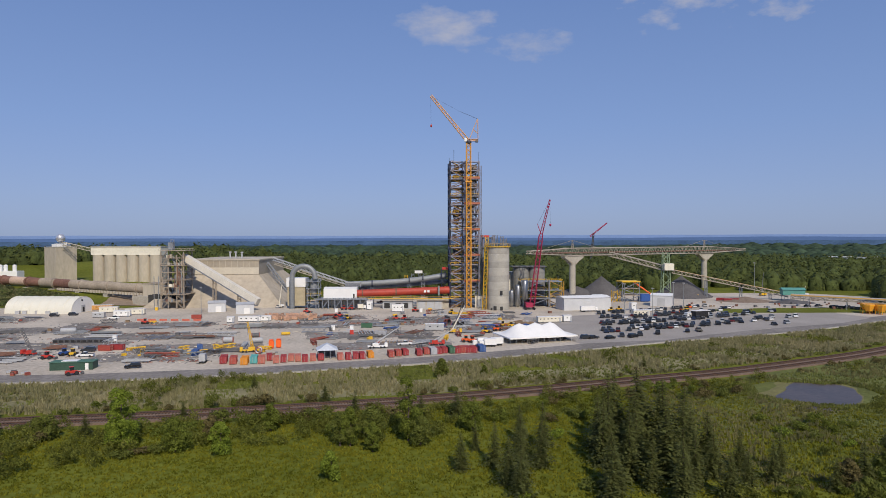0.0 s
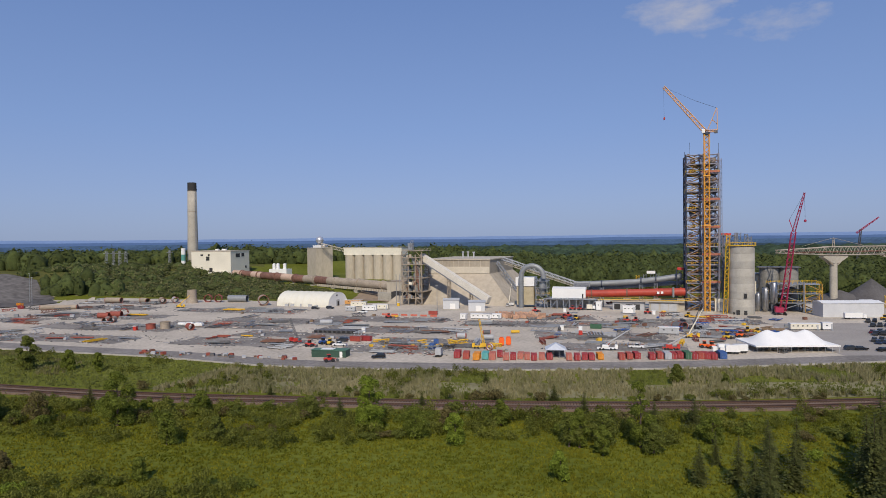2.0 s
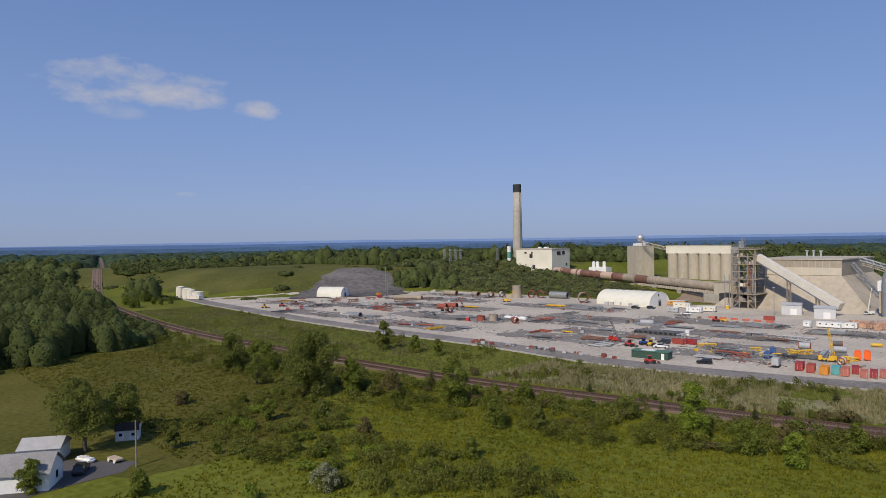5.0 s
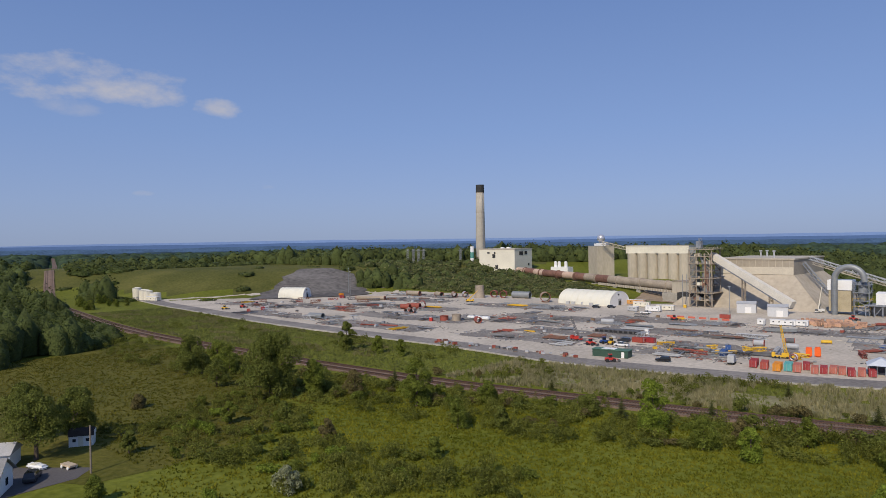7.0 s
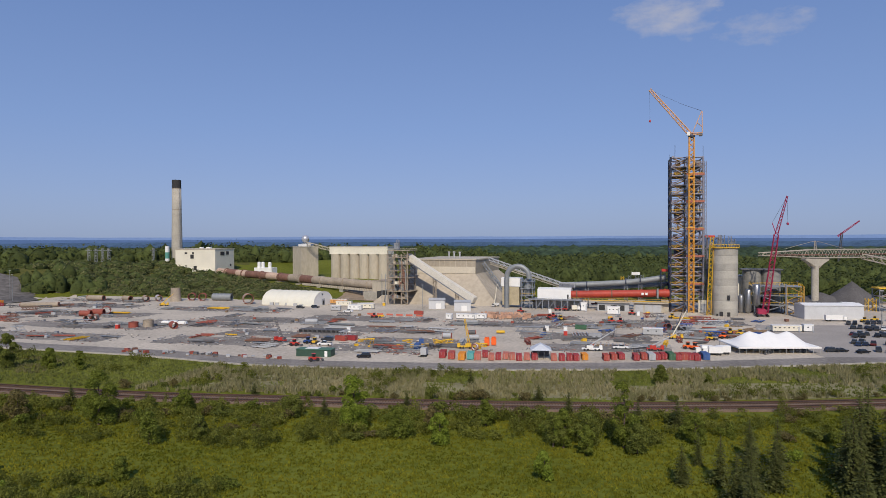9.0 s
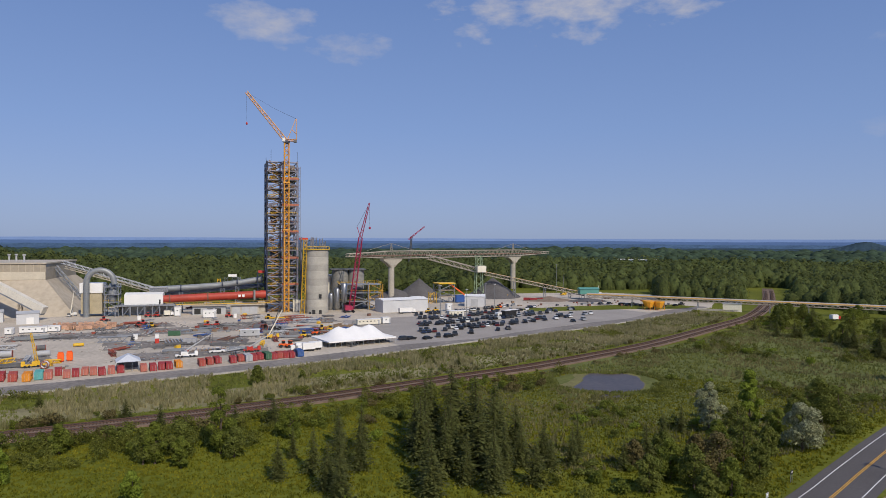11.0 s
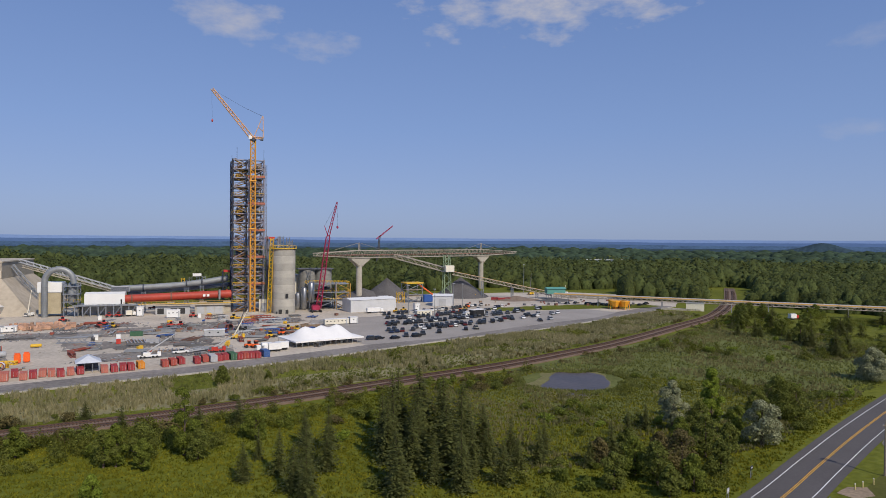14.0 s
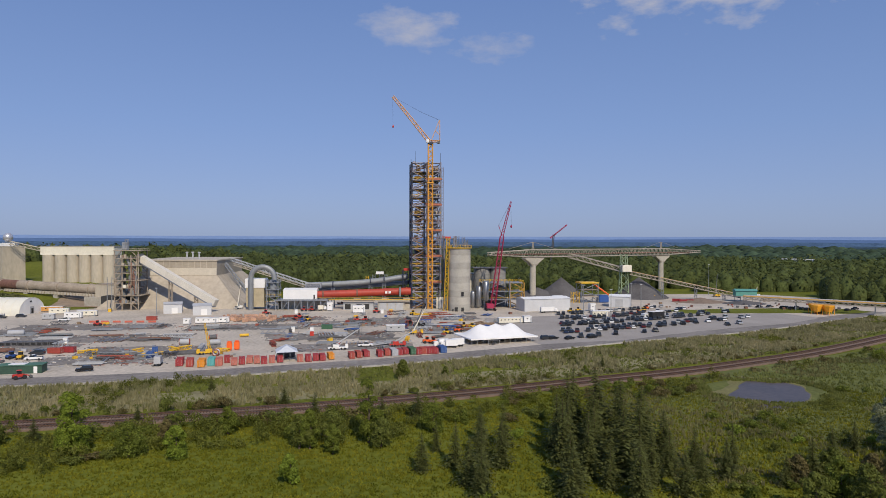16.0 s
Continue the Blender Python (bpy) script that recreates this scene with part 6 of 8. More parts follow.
duct = thing("tertiary_air_duct", 0, 0, 0, 0, "long sloping grey duct on steel trestles", "duct")
part("pipe", bend(B(), [(-53, 401, 13.0), (-40, 401, 13.6), (-24, 401, 14.6), (-10, 401, 16.2), (2, 401, 18.2)], 1.7, 20), GALV, duct)
part("pipe", bend(B(), [(-50, 404, 10.5), (-20, 404, 12.5), (3, 404, 14.5)], 1.2, 16), STEEL, duct)
for f, z in ((-42, 13), (-20, 15), (-12, 16)):
    part("trestle", lattice(B(), (f, 400, 0), (f, 400, z - 1.6), 1.8, bay=2.4, chord=0.25, web=0.16), STEEL, duct)
    part("saddle", rod(B(), (f - 0.4, 401, z + 0.5), (f + 0.4, 401, z + 0.5), 1.95, n=20), DARKSTEEL, duct)
for x in (-22, -18, -14, -11):
    part("access_frame", lattice(B(), (x, 402, 14), (x, 402, 20 - abs(x + 14) * 0.2), 1.6, bay=1.5, chord=0.16, web=0.1), YELLOW if x == -22 else STEEL, duct)
part("sign_board", slab((-14.5, 399.6, 20.3), (4.6, 0.3, 1.6)), WHITE, duct)

motors = thing("kiln_drive_house", -7.5, 386, 0, 0, "low concrete kiln drive house with grey doors", "industrial building")
part("wall", slab((0, 0, 2.4), (15, 6, 5.2)), CONCRETE, motors)
part("canopy", slab((0, -0.5, 5.2), (17, 7.4, 0.4)), BEIGE, motors)
for x in (-4.6, 0.4, 4.6):
    part("roller_door", slab((x, -3.05, 2.2), (4.0, 0.15, 4.2)), GREY, motors)
motors2 = thing("kiln_service_house", -26, 387, 0, 0, "low grey kiln service rooms below the kiln", "industrial building")
part("wall", slab((0, 0, 2.3), (17, 5, 5)), GREY, motors2)
# open bays, their inner shade painted as dark slabs
for x in (-6, 0.5, 4.5):
    part("opening", slab((x, -2.55, 1.9), (3.2, 0.15, 3.0)), SOOTSHADE, motors2)
part("canopy", slab((0, -0.6, 4.95), (18, 6.4, 0.3)), BEIGE, motors2)

# process block between the silo and the bridge
block = thing("raw_mill_block", 54, 398, 0, 0, "half-built steel mill building with tanks and yellow frames", "steel frame building")
part("frame", lattice(B(), (0, 0, -0.3), (0, 0, 16), 15, bay=5.2, chord=0.5, web=0.3, h0=13, h1=13), STEEL, block)
part("frame", lattice(B(), (12, -2, -0.3), (12, -2, 15), 8, bay=4, chord=0.45, web=0.3), mat("ochre_stair_paint", (0.47, 0.27, 0.06)), block)
for i in range(1, 4):
    part("floor", slab((3, 0, 4.9 * i), (24, 13, 0.3)), STEEL, block)
    part("guard_rail", rail_ring(B(), [(-9, -6.6), (15.5, -6.6), (15.5, 6), (-9, 6)], 4.9 * i + 0.2, 1.2, 0.1), YELLOW, block)
for x, y, r, z0, z1 in ((-10.5, -5, 1.7, 0, 12), (-6.6, -6.2, 1.9, 4, 15), (-14, -4, 1.4, 0, 9)):
    part("tank", lathe(B(), [(0.6, z0), (r, z0 + 1.5), (r, z1), (r * 0.6, z1 + 1)], 24, (x, y, 0)), mat("bright_steel_tank", (0.38, 0.39, 0.40), 0.35, 0.8, vary=0.2), block, "shiny steel tank", smooth=True)
twin = thing("concrete_bin", 52, 412, 0, 0, "pair of grey concrete bins with a steel deck", "silo")
for x in (-4.6, 5.0):
    part("bin", lathe(B(), [(5.0, -0.3), (5.0, 22.6)], 36, (x, 0, 0)), mat("shuttered_grey_concrete", (0.25, 0.245, 0.225), 0.9, vary=0.25, scale=0.3, fine=8, stretch=(1, 1, 3)), twin)
part("deck", slab((0, 0, 22.9), (21, 11, 0.5)), DGREY, twin)
beige_house = thing("mill_office", 38.5, 420, 0, 0, "cream clad plant house behind the silo", "industrial building")
part("wall", slab((0, 0, 9.2), (13, 9, 19)), CREAM, beige_house)
part("roof", slab((0, 0, 18.9), (13.6, 9.6, 0.5)), GREY, beige_house)

shed_long = thing("storage_shed", 79, 381, 0, 13, "long low light grey metal storage shed", "shed")
part("wall", slab((0, 0, 3.3), (28, 12, 7)), mat("light_grey_cladding", (0.55, 0.56, 0.57), 0.6, vary=0.08, scale=0.3), shed_long)
part("roof", gable(B(), (0, 0), 28.6, 12.8, 6.8, 6.9, 7.8), WHITE, shed_long)
shed_mid = thing("storage_shed", 130, 401, 0, -22, "white gable metal shed with grey side wall", "shed")
part("wall", gable(B(), (0, 0), 12, 14, -0.2, 6.2, 7.0), mat("light_grey_cladding", (0.55, 0.56, 0.57)), shed_mid)
part("roof", gable(B(), (0, 0), 12.6, 14.8, 6.3, 6.4, 7.3), WHITE, shed_mid)
part("door", slab((0, -7.05, 2.4), (4.4, 0.15, 4.8)), GREY, shed_mid)

crusher = thing("crusher_frame", 117, 427, 0, 8, "yellow topped steel crusher structure with blue machinery", "steel frame building")
part("frame", lattice(B(), (0, 0, -0.3), (0, 0, 12.4), 11, bay=4, chord=0.45, web=0.3, h0=9, h1=9), STEEL, crusher)
part("top_deck", slab((0, 0, 12.7), (12, 10, 0.7)), YELLOW, crusher)
for i in (1, 2):
    part("floor", slab((0, 0, 4.1 * i), (11.4, 9.4, 0.3)), DUSTY, crusher)
part("stair", lattice(B(), (-9, -2, 0), (-9, -2, 7), 4, bay=3, chord=0.3, web=0.2), YELLOW, crusher)
part("machine", slab((9, -3, 2.4), (6, 5, 4.8), 0.4), BLUE, crusher, "blue machine housing")
part("machine", slab((14, -2, 1.8), (4, 4, 3.6), 0.4), BLUE, crusher, "blue machine housing")
part("boom", rod(B(), (4, 0, 12), (15, -2, 4), 0.5, n=8), ORANGE, crusher)

transfer = thing("transfer_house", 221, 427, 0, -12, "teal roofed conveyor transfer house on stilts", "industrial building")
part("cab", slab((0, 0, 5.6), (13, 7, 3.4)), TEAL, transfer)
part("roof", gable(B(), (0, 0), 13.8, 8, 7.2, 7.3, 8.4), TEAL, transfer)
for x in (-5.5, -1.8, 1.8, 5.5):
    for y in (-3, 3):
        part("leg", rod(B(), (x, y, -0.2), (x, y, 4), 0.16, n=6), STEEL, transfer)

overland = thing("overland_conveyor", 0, 0, 0, 0, "long level overland conveyor on low trestles", "conveyor")
OA, OB = Vector((203, 394, 5.4)), Vector((395, 204, 5.4))
part("truss", lattice(B(), OA, OB, 2.0, bay=3.0, chord=0.3, web=0.2, h0=1.4, h1=1.4), PALE, overland)
part("walkway", rod(B(), OA + Vector((0, 0, 1.0)), OB + Vector((0, 0, 1.0)), 0.55, n=4), mat("ochre_stair_paint", (0.47, 0.27, 0.06)), overland)
part("cover", rod(B(), OA + Vector((0.8, 0.8, 1.3)), OB + Vector((0.8, 0.8, 1.3)), 0.6, n=6), GREY, overland)
for k in range(14):
    c = OA.lerp(OB, (k + 0.5) / 14)
    bm = B()
    for s in (-1.1, 1.1):
        beam(bm, (c.x + s, c.y + s, -0.2), (c.x + s * 0.6, c.y + s * 0.6, 4.6), 0.26)
    part("trestle", bm, STEEL, overland)
pump = thing("pump_house", 265, 334, 0, -40, "small cream pump house beside the conveyor", "industrial building")
part("wall", slab((0, 0, 2.2), (10, 5, 4.8)), CREAM, pump)
part("roof", slab((0, 0, 4.7), (10.6, 5.6, 0.4)), GREY, pump)
part("bank", slab((-8, -1, 0.4), (22, 3, 1.2)), CONCRETE, pump)

# ---- yard: vehicles, containers, stock ----
def paint(name, rgb, rough=0.45):
    return mat(name, rgb, rough, vary=0.12, scale=0.8)


CARPAINT = [paint("black_car_paint", (0.012, 0.012, 0.014), 0.25), paint("charcoal_car_paint", (0.035, 0.037, 0.042), 0.25), paint("dark_red_car_paint", (0.10, 0.012, 0.012), 0.25),
            paint("white_car_paint", (0.75, 0.75, 0.74), 0.3), paint("silver_car_paint", (0.33, 0.34, 0.35), 0.3), paint("navy_car_paint", (0.015, 0.025, 0.06), 0.25)]
CARWORD = ("black", "charcoal grey", "dark red", "white", "silver", "dark blue")


def car(kind, k):
    """A parked car at the origin, facing +x."""
    nm = {"sedan": "car", "suv": "car", "pickup": "pickup_truck"}[kind]
    ob = thing(nm, 0, 0, 0, 0, "%s %s parked on grey gravel" % (CARWORD[k], {"sedan": "saloon car", "suv": "sport utility car", "pickup": "pickup truck"}[kind]), "car" if kind != "pickup" else "pickup truck", "parked cars")
    ln, wd, belt = {"sedan": (4.6, 1.8, 0.9), "suv": (4.8, 1.9, 1.05), "pickup": (5.5, 1.95, 1.05)}[kind]
    side = [(-ln / 2, 0.35), (ln / 2, 0.35), (ln / 2, 0.75), (ln / 2 - 0.2, belt - 0.1), (ln / 2 - 1.3, belt), (-ln / 2 + 0.1, belt), (-ln / 2, 0.8)]
    bm = B()
    l, r = [[bm.verts.new((x, s * wd / 2, z)) for x, z in side] for s in (-1, 1)]
    n = len(side)
    for i in range(n):
        bm.faces.new((l[i], l[(i + 1) % n], r[(i + 1) % n], r[i]))
    bm.faces.new(l[::-1])
    bm.faces.new(r)
    bmesh.ops.recalc_face_normals(bm, faces=bm.faces[:])
    part("body", bm, CARPAINT[k], ob)
    x0, x1, top = {"sedan": (-1.7, 1.0, 1.42), "suv": (-2.3, 1.1, 1.72), "pickup": (-0.6, 1.35, 1.75)}[kind]
    for nm2, m, z0, z1, t0, t1 in (("glasshouse", GLASS, belt - 0.02, top - 0.08, 0.0, 0.72), ("roof", CARPAINT[k], top - 0.08, top, 0.72, 0.8)):
        bm = B()
        rows = []
        for z, t in ((z0, t0), (z1, t1)):
            rows.append([bm.verts.new(p) for p in ((x0 + 0.5 * t, -wd / 2 + 0.05 + 0.15 * t, z), (x1 - 0.8 * t, -wd / 2 + 0.05 + 0.15 * t, z), (x1 - 0.8 * t, wd / 2 - 0.05 - 0.15 * t, z), (x0 + 0.5 * t, wd / 2 - 0.05 - 0.15 * t, z))])
        for i in range(4):
            bm.faces.new((rows[0][i], rows[0][(i + 1) % 4], rows[1][(i + 1) % 4], rows[1][i]))
        bm.faces.new(rows[1])
        part(nm2, bm, m, ob)
    for sx in (-0.31, 0.31):
        for s in (-1, 1):
            part("wheel", rod(B(), (ln * sx, s * (wd / 2 - 0.2), 0.34), (ln * sx, s * (wd / 2 + 0.02), 0.34), 0.34, n=12), BLACK, ob)
    if kind == "pickup":
        part("bed", slab((-1.75, 0, belt + 0.02), (1.9, wd - 0.35, 0.06)), BLACK, ob)
    return ob


PARK = [car(kd, k) for kd, k in (("sedan", 0), ("suv", 0), ("sedan", 1), ("suv", 1), ("pickup", 0), ("pickup", 2), ("sedan", 3), ("suv", 4), ("pickup", 3), ("sedan", 5), ("pickup", 1), ("sedan", 2))]
used = set()


def park(x, y, turn, k):
    if k in used:
        return copy_thing(PARK[k], pose(x, y, 0.09, 0, 0, turn))
    used.add(k)
    PARK[k].matrix_basis = pose(x, y, 0.09, 0, 0, turn)
    return PARK[k]


lot_rng = random.Random(5)
lot_edge = [p for p in EDGE if 60 < p[0] < 235]
for off in (20, 33, 38.5, 53, 58.5, 72, 77.5, 92):
    row = along(lot_edge, off)
    s = 0.0
    for (x0, y0), (x1, y1) in zip(row, row[1:]):
        ln = math.hypot(x1 - x0, y1 - y0)
        turn = math.degrees(math.atan2(y1 - y0, x1 - x0))
        while s < ln:
            x, y = x0 + (x1 - x0) * s / ln, y0 + (y1 - y0) * s / ln
            full = 0.72 if x < 130 else 0.42 if x < 165 else 0.18
            if off == 20:
                full = 0.14
            if off > 70:
                full *= 0.75
            if x < 58 + 0.25 * off or x > 205 - off * 0.5 or (off > 60 and x < 50):
                full = 0
            if lot_rng.random() < full:
                park(x, y, 74 + 180 * lot_rng.choice((0, 1)) + lot_rng.uniform(-7, 7), lot_rng.choice((0, 1, 1, 3, 4, 4, 10, 3, 1, 5, 9, 11, 10, 2, 6, 7, 8, 3)))
            s += 3.1
        s -= ln
for x, y, a, k in ((59.7, 268.3, 20, 0), (56.8, 267.7, 15, 3), (76.4, 271.0, 30, 1), (66.3, 267.7, 30, 0), (-96.3, 209.0, 200, 1), (-126.3, 239.8, 190, 3), (-201.5, 349.9, 10, 3), (-194.2, 354.2, 10, 3), (-121.8, 229.4, 190, 8), (-165.0, 337.9, 5, 8),
                   (-14.5, 253.0, 10, 8), (-38.5, 418.0, 0, 5), (230.2, 384.1, 30, 0), (229.7, 377.9, 30, 2), (229.2, 371.9, 30, 1), (223.4, 378.1, 30, 3), (223.9, 384.2, 30, 9), (210.3, 389.5, 30, 0), (217.7, 391.5, 30, 2), (220.8, 382.1, 30, 1), (230.1, 383.5, 30, 0), (241.5, 367.6, 30, 3), (250.8, 368.8, 30, 0), (259.1, 374.6, 30, 4)):
    park(x, y, a, k)
for k in range(len(PARK)):
    if k not in used:
        park(150 + k * 4, 322, 30, k)
for x, y, a, k in ((145.0, 102.8, 200, 0), (148.4, 104.5, 200, 7), (152.4, 105.6, 200, 6), (-130.9, 36.9, 150, 3)):
    tagged(park(x, y, a, k), label=("black", "", "", "charcoal", "", "", "white", "silver")[k] + " car parked beside a house forecourt", group="cars by the houses")


# containers, end on to the service road
def container(rgb, word, long=6.06):
    ob = thing("shipping_container", 0, 0, 0, 0, "%s steel shipping container standing in a row" % word, "container", "container row")
    m = mat("%s_container_paint" % word.replace(" ", "_"), rgb, 0.6, vary=0.22, scale=0.5, fine=6)
    part("body", slab((0, 0, 1.32), (2.30, long - 0.1, 2.4)), m, ob)
    bm = B()
    for i in range(18):
        y = -long / 2 + 0.3 + (long - 0.6) * i / 17
        for s in (-1, 1):
            box(bm, (s * 1.16, y, 1.35), (0.07, 0.16, 2.3))
        box(bm, (0, y, 2.53), (2.2, 0.16, 0.05))
    tagged(part("corrugation", bm, m, ob), kind="stuff")
    for x in (-1.16, 1.16):
        for y in (-long / 2, long / 2):
            part("corner_post", slab((x, y, 1.31), (0.14, 0.14, 2.58)), m, ob)
    for x in (-0.57, 0.57):
        part("door", slab((x, -long / 2 - 0.02, 1.33), (1.1, 0.08, 2.3)), m, ob)
        for d in (0.2,):
            part("lock_rod", rod(B(), (x + d, -long / 2 - 0.09, 0.25), (x + d, -long / 2 - 0.09, 2.4), 0.03, n=5), GREY, ob)
    return ob


BOXES = {"red": container((0.31, 0.035, 0.038), "red"), "pink": container((0.43, 0.14, 0.10), "faded pink red"), "orange": container((0.62, 0.24, 0.02), "orange"), "teal": container((0.10, 0.36, 0.36), "teal"),
         "brick": container((0.36, 0.07, 0.05), "brick red"), "green": container((0.05, 0.13, 0.07), "dark green"), "grey": container((0.40, 0.41, 0.43), "light grey"), "blue": container((0.04, 0.10, 0.28), "blue")}
put = set()


def place_box(colour, x, y, turn=12.0):
    m = pose(x, y, 0.06, 0, 0, turn) @ Matrix.Scale(0.88, 4)
    if colour in put:
        return copy_thing(BOXES[colour], m)
    put.add(colour)
    BOXES[colour].matrix_basis = m
    return BOXES[colour]


for colour, x, y in (("red", -71.5, 215.9), ("brick", -68.0, 212.2), ("orange", -64.1, 214.0), ("teal", -61.7, 214.5), ("pink", -59.2, 215.0), ("red", -58.0, 219.5), ("pink", -54.6, 215.8), ("red", -52.6, 217.3), ("pink", -50.5, 217.7),
                     ("pink", -48.2, 218.1), ("red", -45.7, 218.6), ("pink", -43.4, 219.0), ("red", -41.1, 219.4), ("pink", -34.7, 221.7), ("red", -32.1, 222.2), ("red", -29.8, 222.6), ("red", -27.7, 223.0), ("orange", -25.2, 224.1),
                     ("brick", -18.3, 225.9), ("brick", -16.1, 226.9), ("red", -13.8, 227.8), ("red", -8.9, 229.3), ("brick", -6.5, 229.7), ("grey", -4.2, 230.7), ("red", -2.3, 231.6), ("red", -0.3, 232.0), ("green", 2.1, 233.0),
                     ("red", 4.2, 234.0), ("brick", 6.1, 234.3), ("red", 8.0, 235.2), ("red", 10.1, 235.6), ("blue", 12.9, 236.7)):
    place_box(colour, x + 0.5, y + 3.2 + lot_rng.uniform(-1.5, 1.5), 12 + lot_rng.uniform(-3, 3))
for colour, x, y, a in (("brick", -123.8, 338.9, 90), ("brick", -121.3, 242.1, 80), ("red", -117.9, 244.1, 85), ("blue", -85.4, 232.2, 10), ("blue", -87.1, 241.2, 20), ("brick", -355.1, 214.9, 60), ("red", -387.4, 310.8, 70), ("red", -359.8, 227.5, 65), ("orange", -404.4, 324.0, 80),
                        ("red", 175.6, 427.3, 60), ("red", 178.6, 423.4, 70), ("red", 182.8, 423.3, 60), ("brick", 188.7, 426.9, 80), ("grey", -25.7, 277.7, 80), ("green", -34.3, 303.0, 85)):
    place_box(colour, x, y, a)

shelter = thing("field_shelter", -38.6, 224.3, 0, 12, "light grey gable roof shelter among containers", "shelter")
bm = B()
eave = [bm.verts.new(p) for p in ((-3.5, -1.4, 3.0), (3.5, -1.4, 3.0), (3.5, 6.6, 3.0), (-3.5, 6.6, 3.0))]
ridge = [bm.verts.new(p) for p in ((0, 1.4, 4.9), (0, 4.2, 4.9))]
for f in ((0, 1, 4), (1, 2, 5, 4), (2, 3, 5), (3, 0, 4, 5), (3, 2, 1, 0)):
    bm.faces.new([(eave + ridge)[q] for q in f])
part("roof", bm, mat("pale_grey_sheet", (0.55, 0.58, 0.62), 0.5, vary=0.1), shelter)
for x in (-2.9, -1.0, 1.0, 2.9):
    part("post", slab((x, -1.0, 1.5), (0.14, 0.14, 3.1)), STEEL, shelter)
    part("post", slab((x, 6.0, 1.5), (0.14, 0.14, 3.1)), STEEL, shelter)
part("back_panel", slab((0, 5.9, 1.4), (5.8, 0.1, 2.8)), DGREY, shelter)

# marquee with three peaks
tent = thing("marquee", 36, 266, 0, 17, "large white marquee with three peaks and open sides", "tent")
bm = B()
NX, NY, LX, LY = 48, 20, 14.2, 9.0
grid = []
for j in range(NY + 1):
    row = []
    for i in range(NX + 1):
        u, v = i / NX * 2 - 1, j / NY * 2 - 1
        x, y = LX * u, LY * v
        cx = min((-6.6, 0, 6.6), key=lambda c: abs(c - x))
        d = math.hypot((x - cx) / 6.4, y / 9.0)
        z = 2.4 + 1.9 * max(0, 1 - d) ** 1.2 + 2.5 * (1 - abs(v)) ** 0.9 * (1 - smooth01(0.55, 1.0, abs(u)))
        row.append(bm.verts.new((x, y, z)))
    grid.append(row)
for j in range(NY):
    for i in range(NX):
        bm.faces.new((grid[j][i], grid[j][i + 1], grid[j + 1][i + 1], grid[j + 1][i]))
part("canopy", bm, CANVAS, tent, smooth=True)
for x in (-14.2, 14.2):
    part("valance", slab((x, 0, 2.2), (0.06, 18, 0.5)), CANVAS, tent)
for y in (-9.0, 9.0):
    part("valance", slab((0, y, 2.2), (28.4, 0.06, 0.5)), CANVAS, tent)
for i in range(13):
    for y in (-8.9, 8.9):
        part("side_pole", rod(B(), (-13.8 + 2.3 * i, y, -0.1), (-13.8 + 2.3 * i, y, 2.5), 0.06, n=6), GREY, tent)
for x in (-6.6, 0, 6.6):
    part("centre_pole", rod(B(), (x, 0, -0.1), (x, 0, 6.6), 0.09, n=8), GREY, tent)
for i in range(8):
    part("banquet_table", slab((-12 + 3.4 * i, -2 + 3 * (i % 3 - 1), 0.4), (2.4, 1, 0.8)), DGREY, tent)


def quonset(x, y, turn, ln, wd, h, label, door=True):
    """A round-topped fabric building with ribs and an end wall."""
    ob = thing("fabric_building", x, y, 0, turn, label, "fabric building")
    prof = [(wd / 2 * math.cos(a), h * math.sin(a) ** 0.72 * (0.86 + 0.14 * math.sin(a))) for a in [math.pi * k / 20 for k in range(21)]]
    bm = B()
    a, b = [[bm.verts.new((s * ln / 2, py, pz)) for py, pz in prof] for s in (-1, 1)]
    for k in range(20):
        bm.faces.new((a[k], a[k + 1], b[k + 1], b[k]))
    bmesh.ops.recalc_face_normals(bm, faces=bm.faces[:])
    part("cover", bm, FABRIC, ob, smooth=True)
    for s in (-1, 1):
        bm = B()
        f = bm.faces.new([bm.verts.new((s * (ln / 2 - 0.05), py, pz - 0.05)) for py, pz in prof])
        part("end_wall", bm, WHITE, ob)
    for k in range(9):
        xx = -ln / 2 + ln * k / 8
        part("rib", bend(B(), [(xx, py * 1.004, pz * 1.004 + 0.02) for py, pz in prof], 0.10, 5), CREAM, ob)
    if door:
        part("door", slab((ln / 2 + 0.02, 0, 2.0), (0.1, 3.4, 4.0)), GREY, ob)
        # open doorway: a black slab paints the shade behind it
        part("door_leaf", slab((ln / 2 + 0.08, 0.2, 1.6), (0.1, 1.6, 2.6)), BLACK, ob, "dark open doorway")
        part("window", slab((ln / 2 + 0.05, -wd * 0.05, h * 0.78), (0.1, 1.2, 0.8)), GLASS, ob)
    return ob


quonset(-217, 373, -5, 38, 21, 8.6, "long cream white fabric building beside the yard")
quonset(-422.2, 294.5, 28, 20, 14, 7.6, "white round-topped fabric building with a dark doorway")
for x, y in ((-237.3, 367.5), (-228.4, 362.0), (-224.9, 362.5), (-218.7, 363.4), (-211.7, 361.2), (-204.5, 355.8)):
    ob = thing("crate", x, y, 0.05, lot_rng.uniform(10, 30), "pale grey crate beside the fabric building", "crate", "crates by the fabric building")
    part("box", slab((0, 0, 1.2), (3.0, 2.4, 2.4), 0.05), GREY, ob)
    part("lid", slab((0, 0, 2.45), (3.1, 2.5, 0.12)), CREAM, ob)


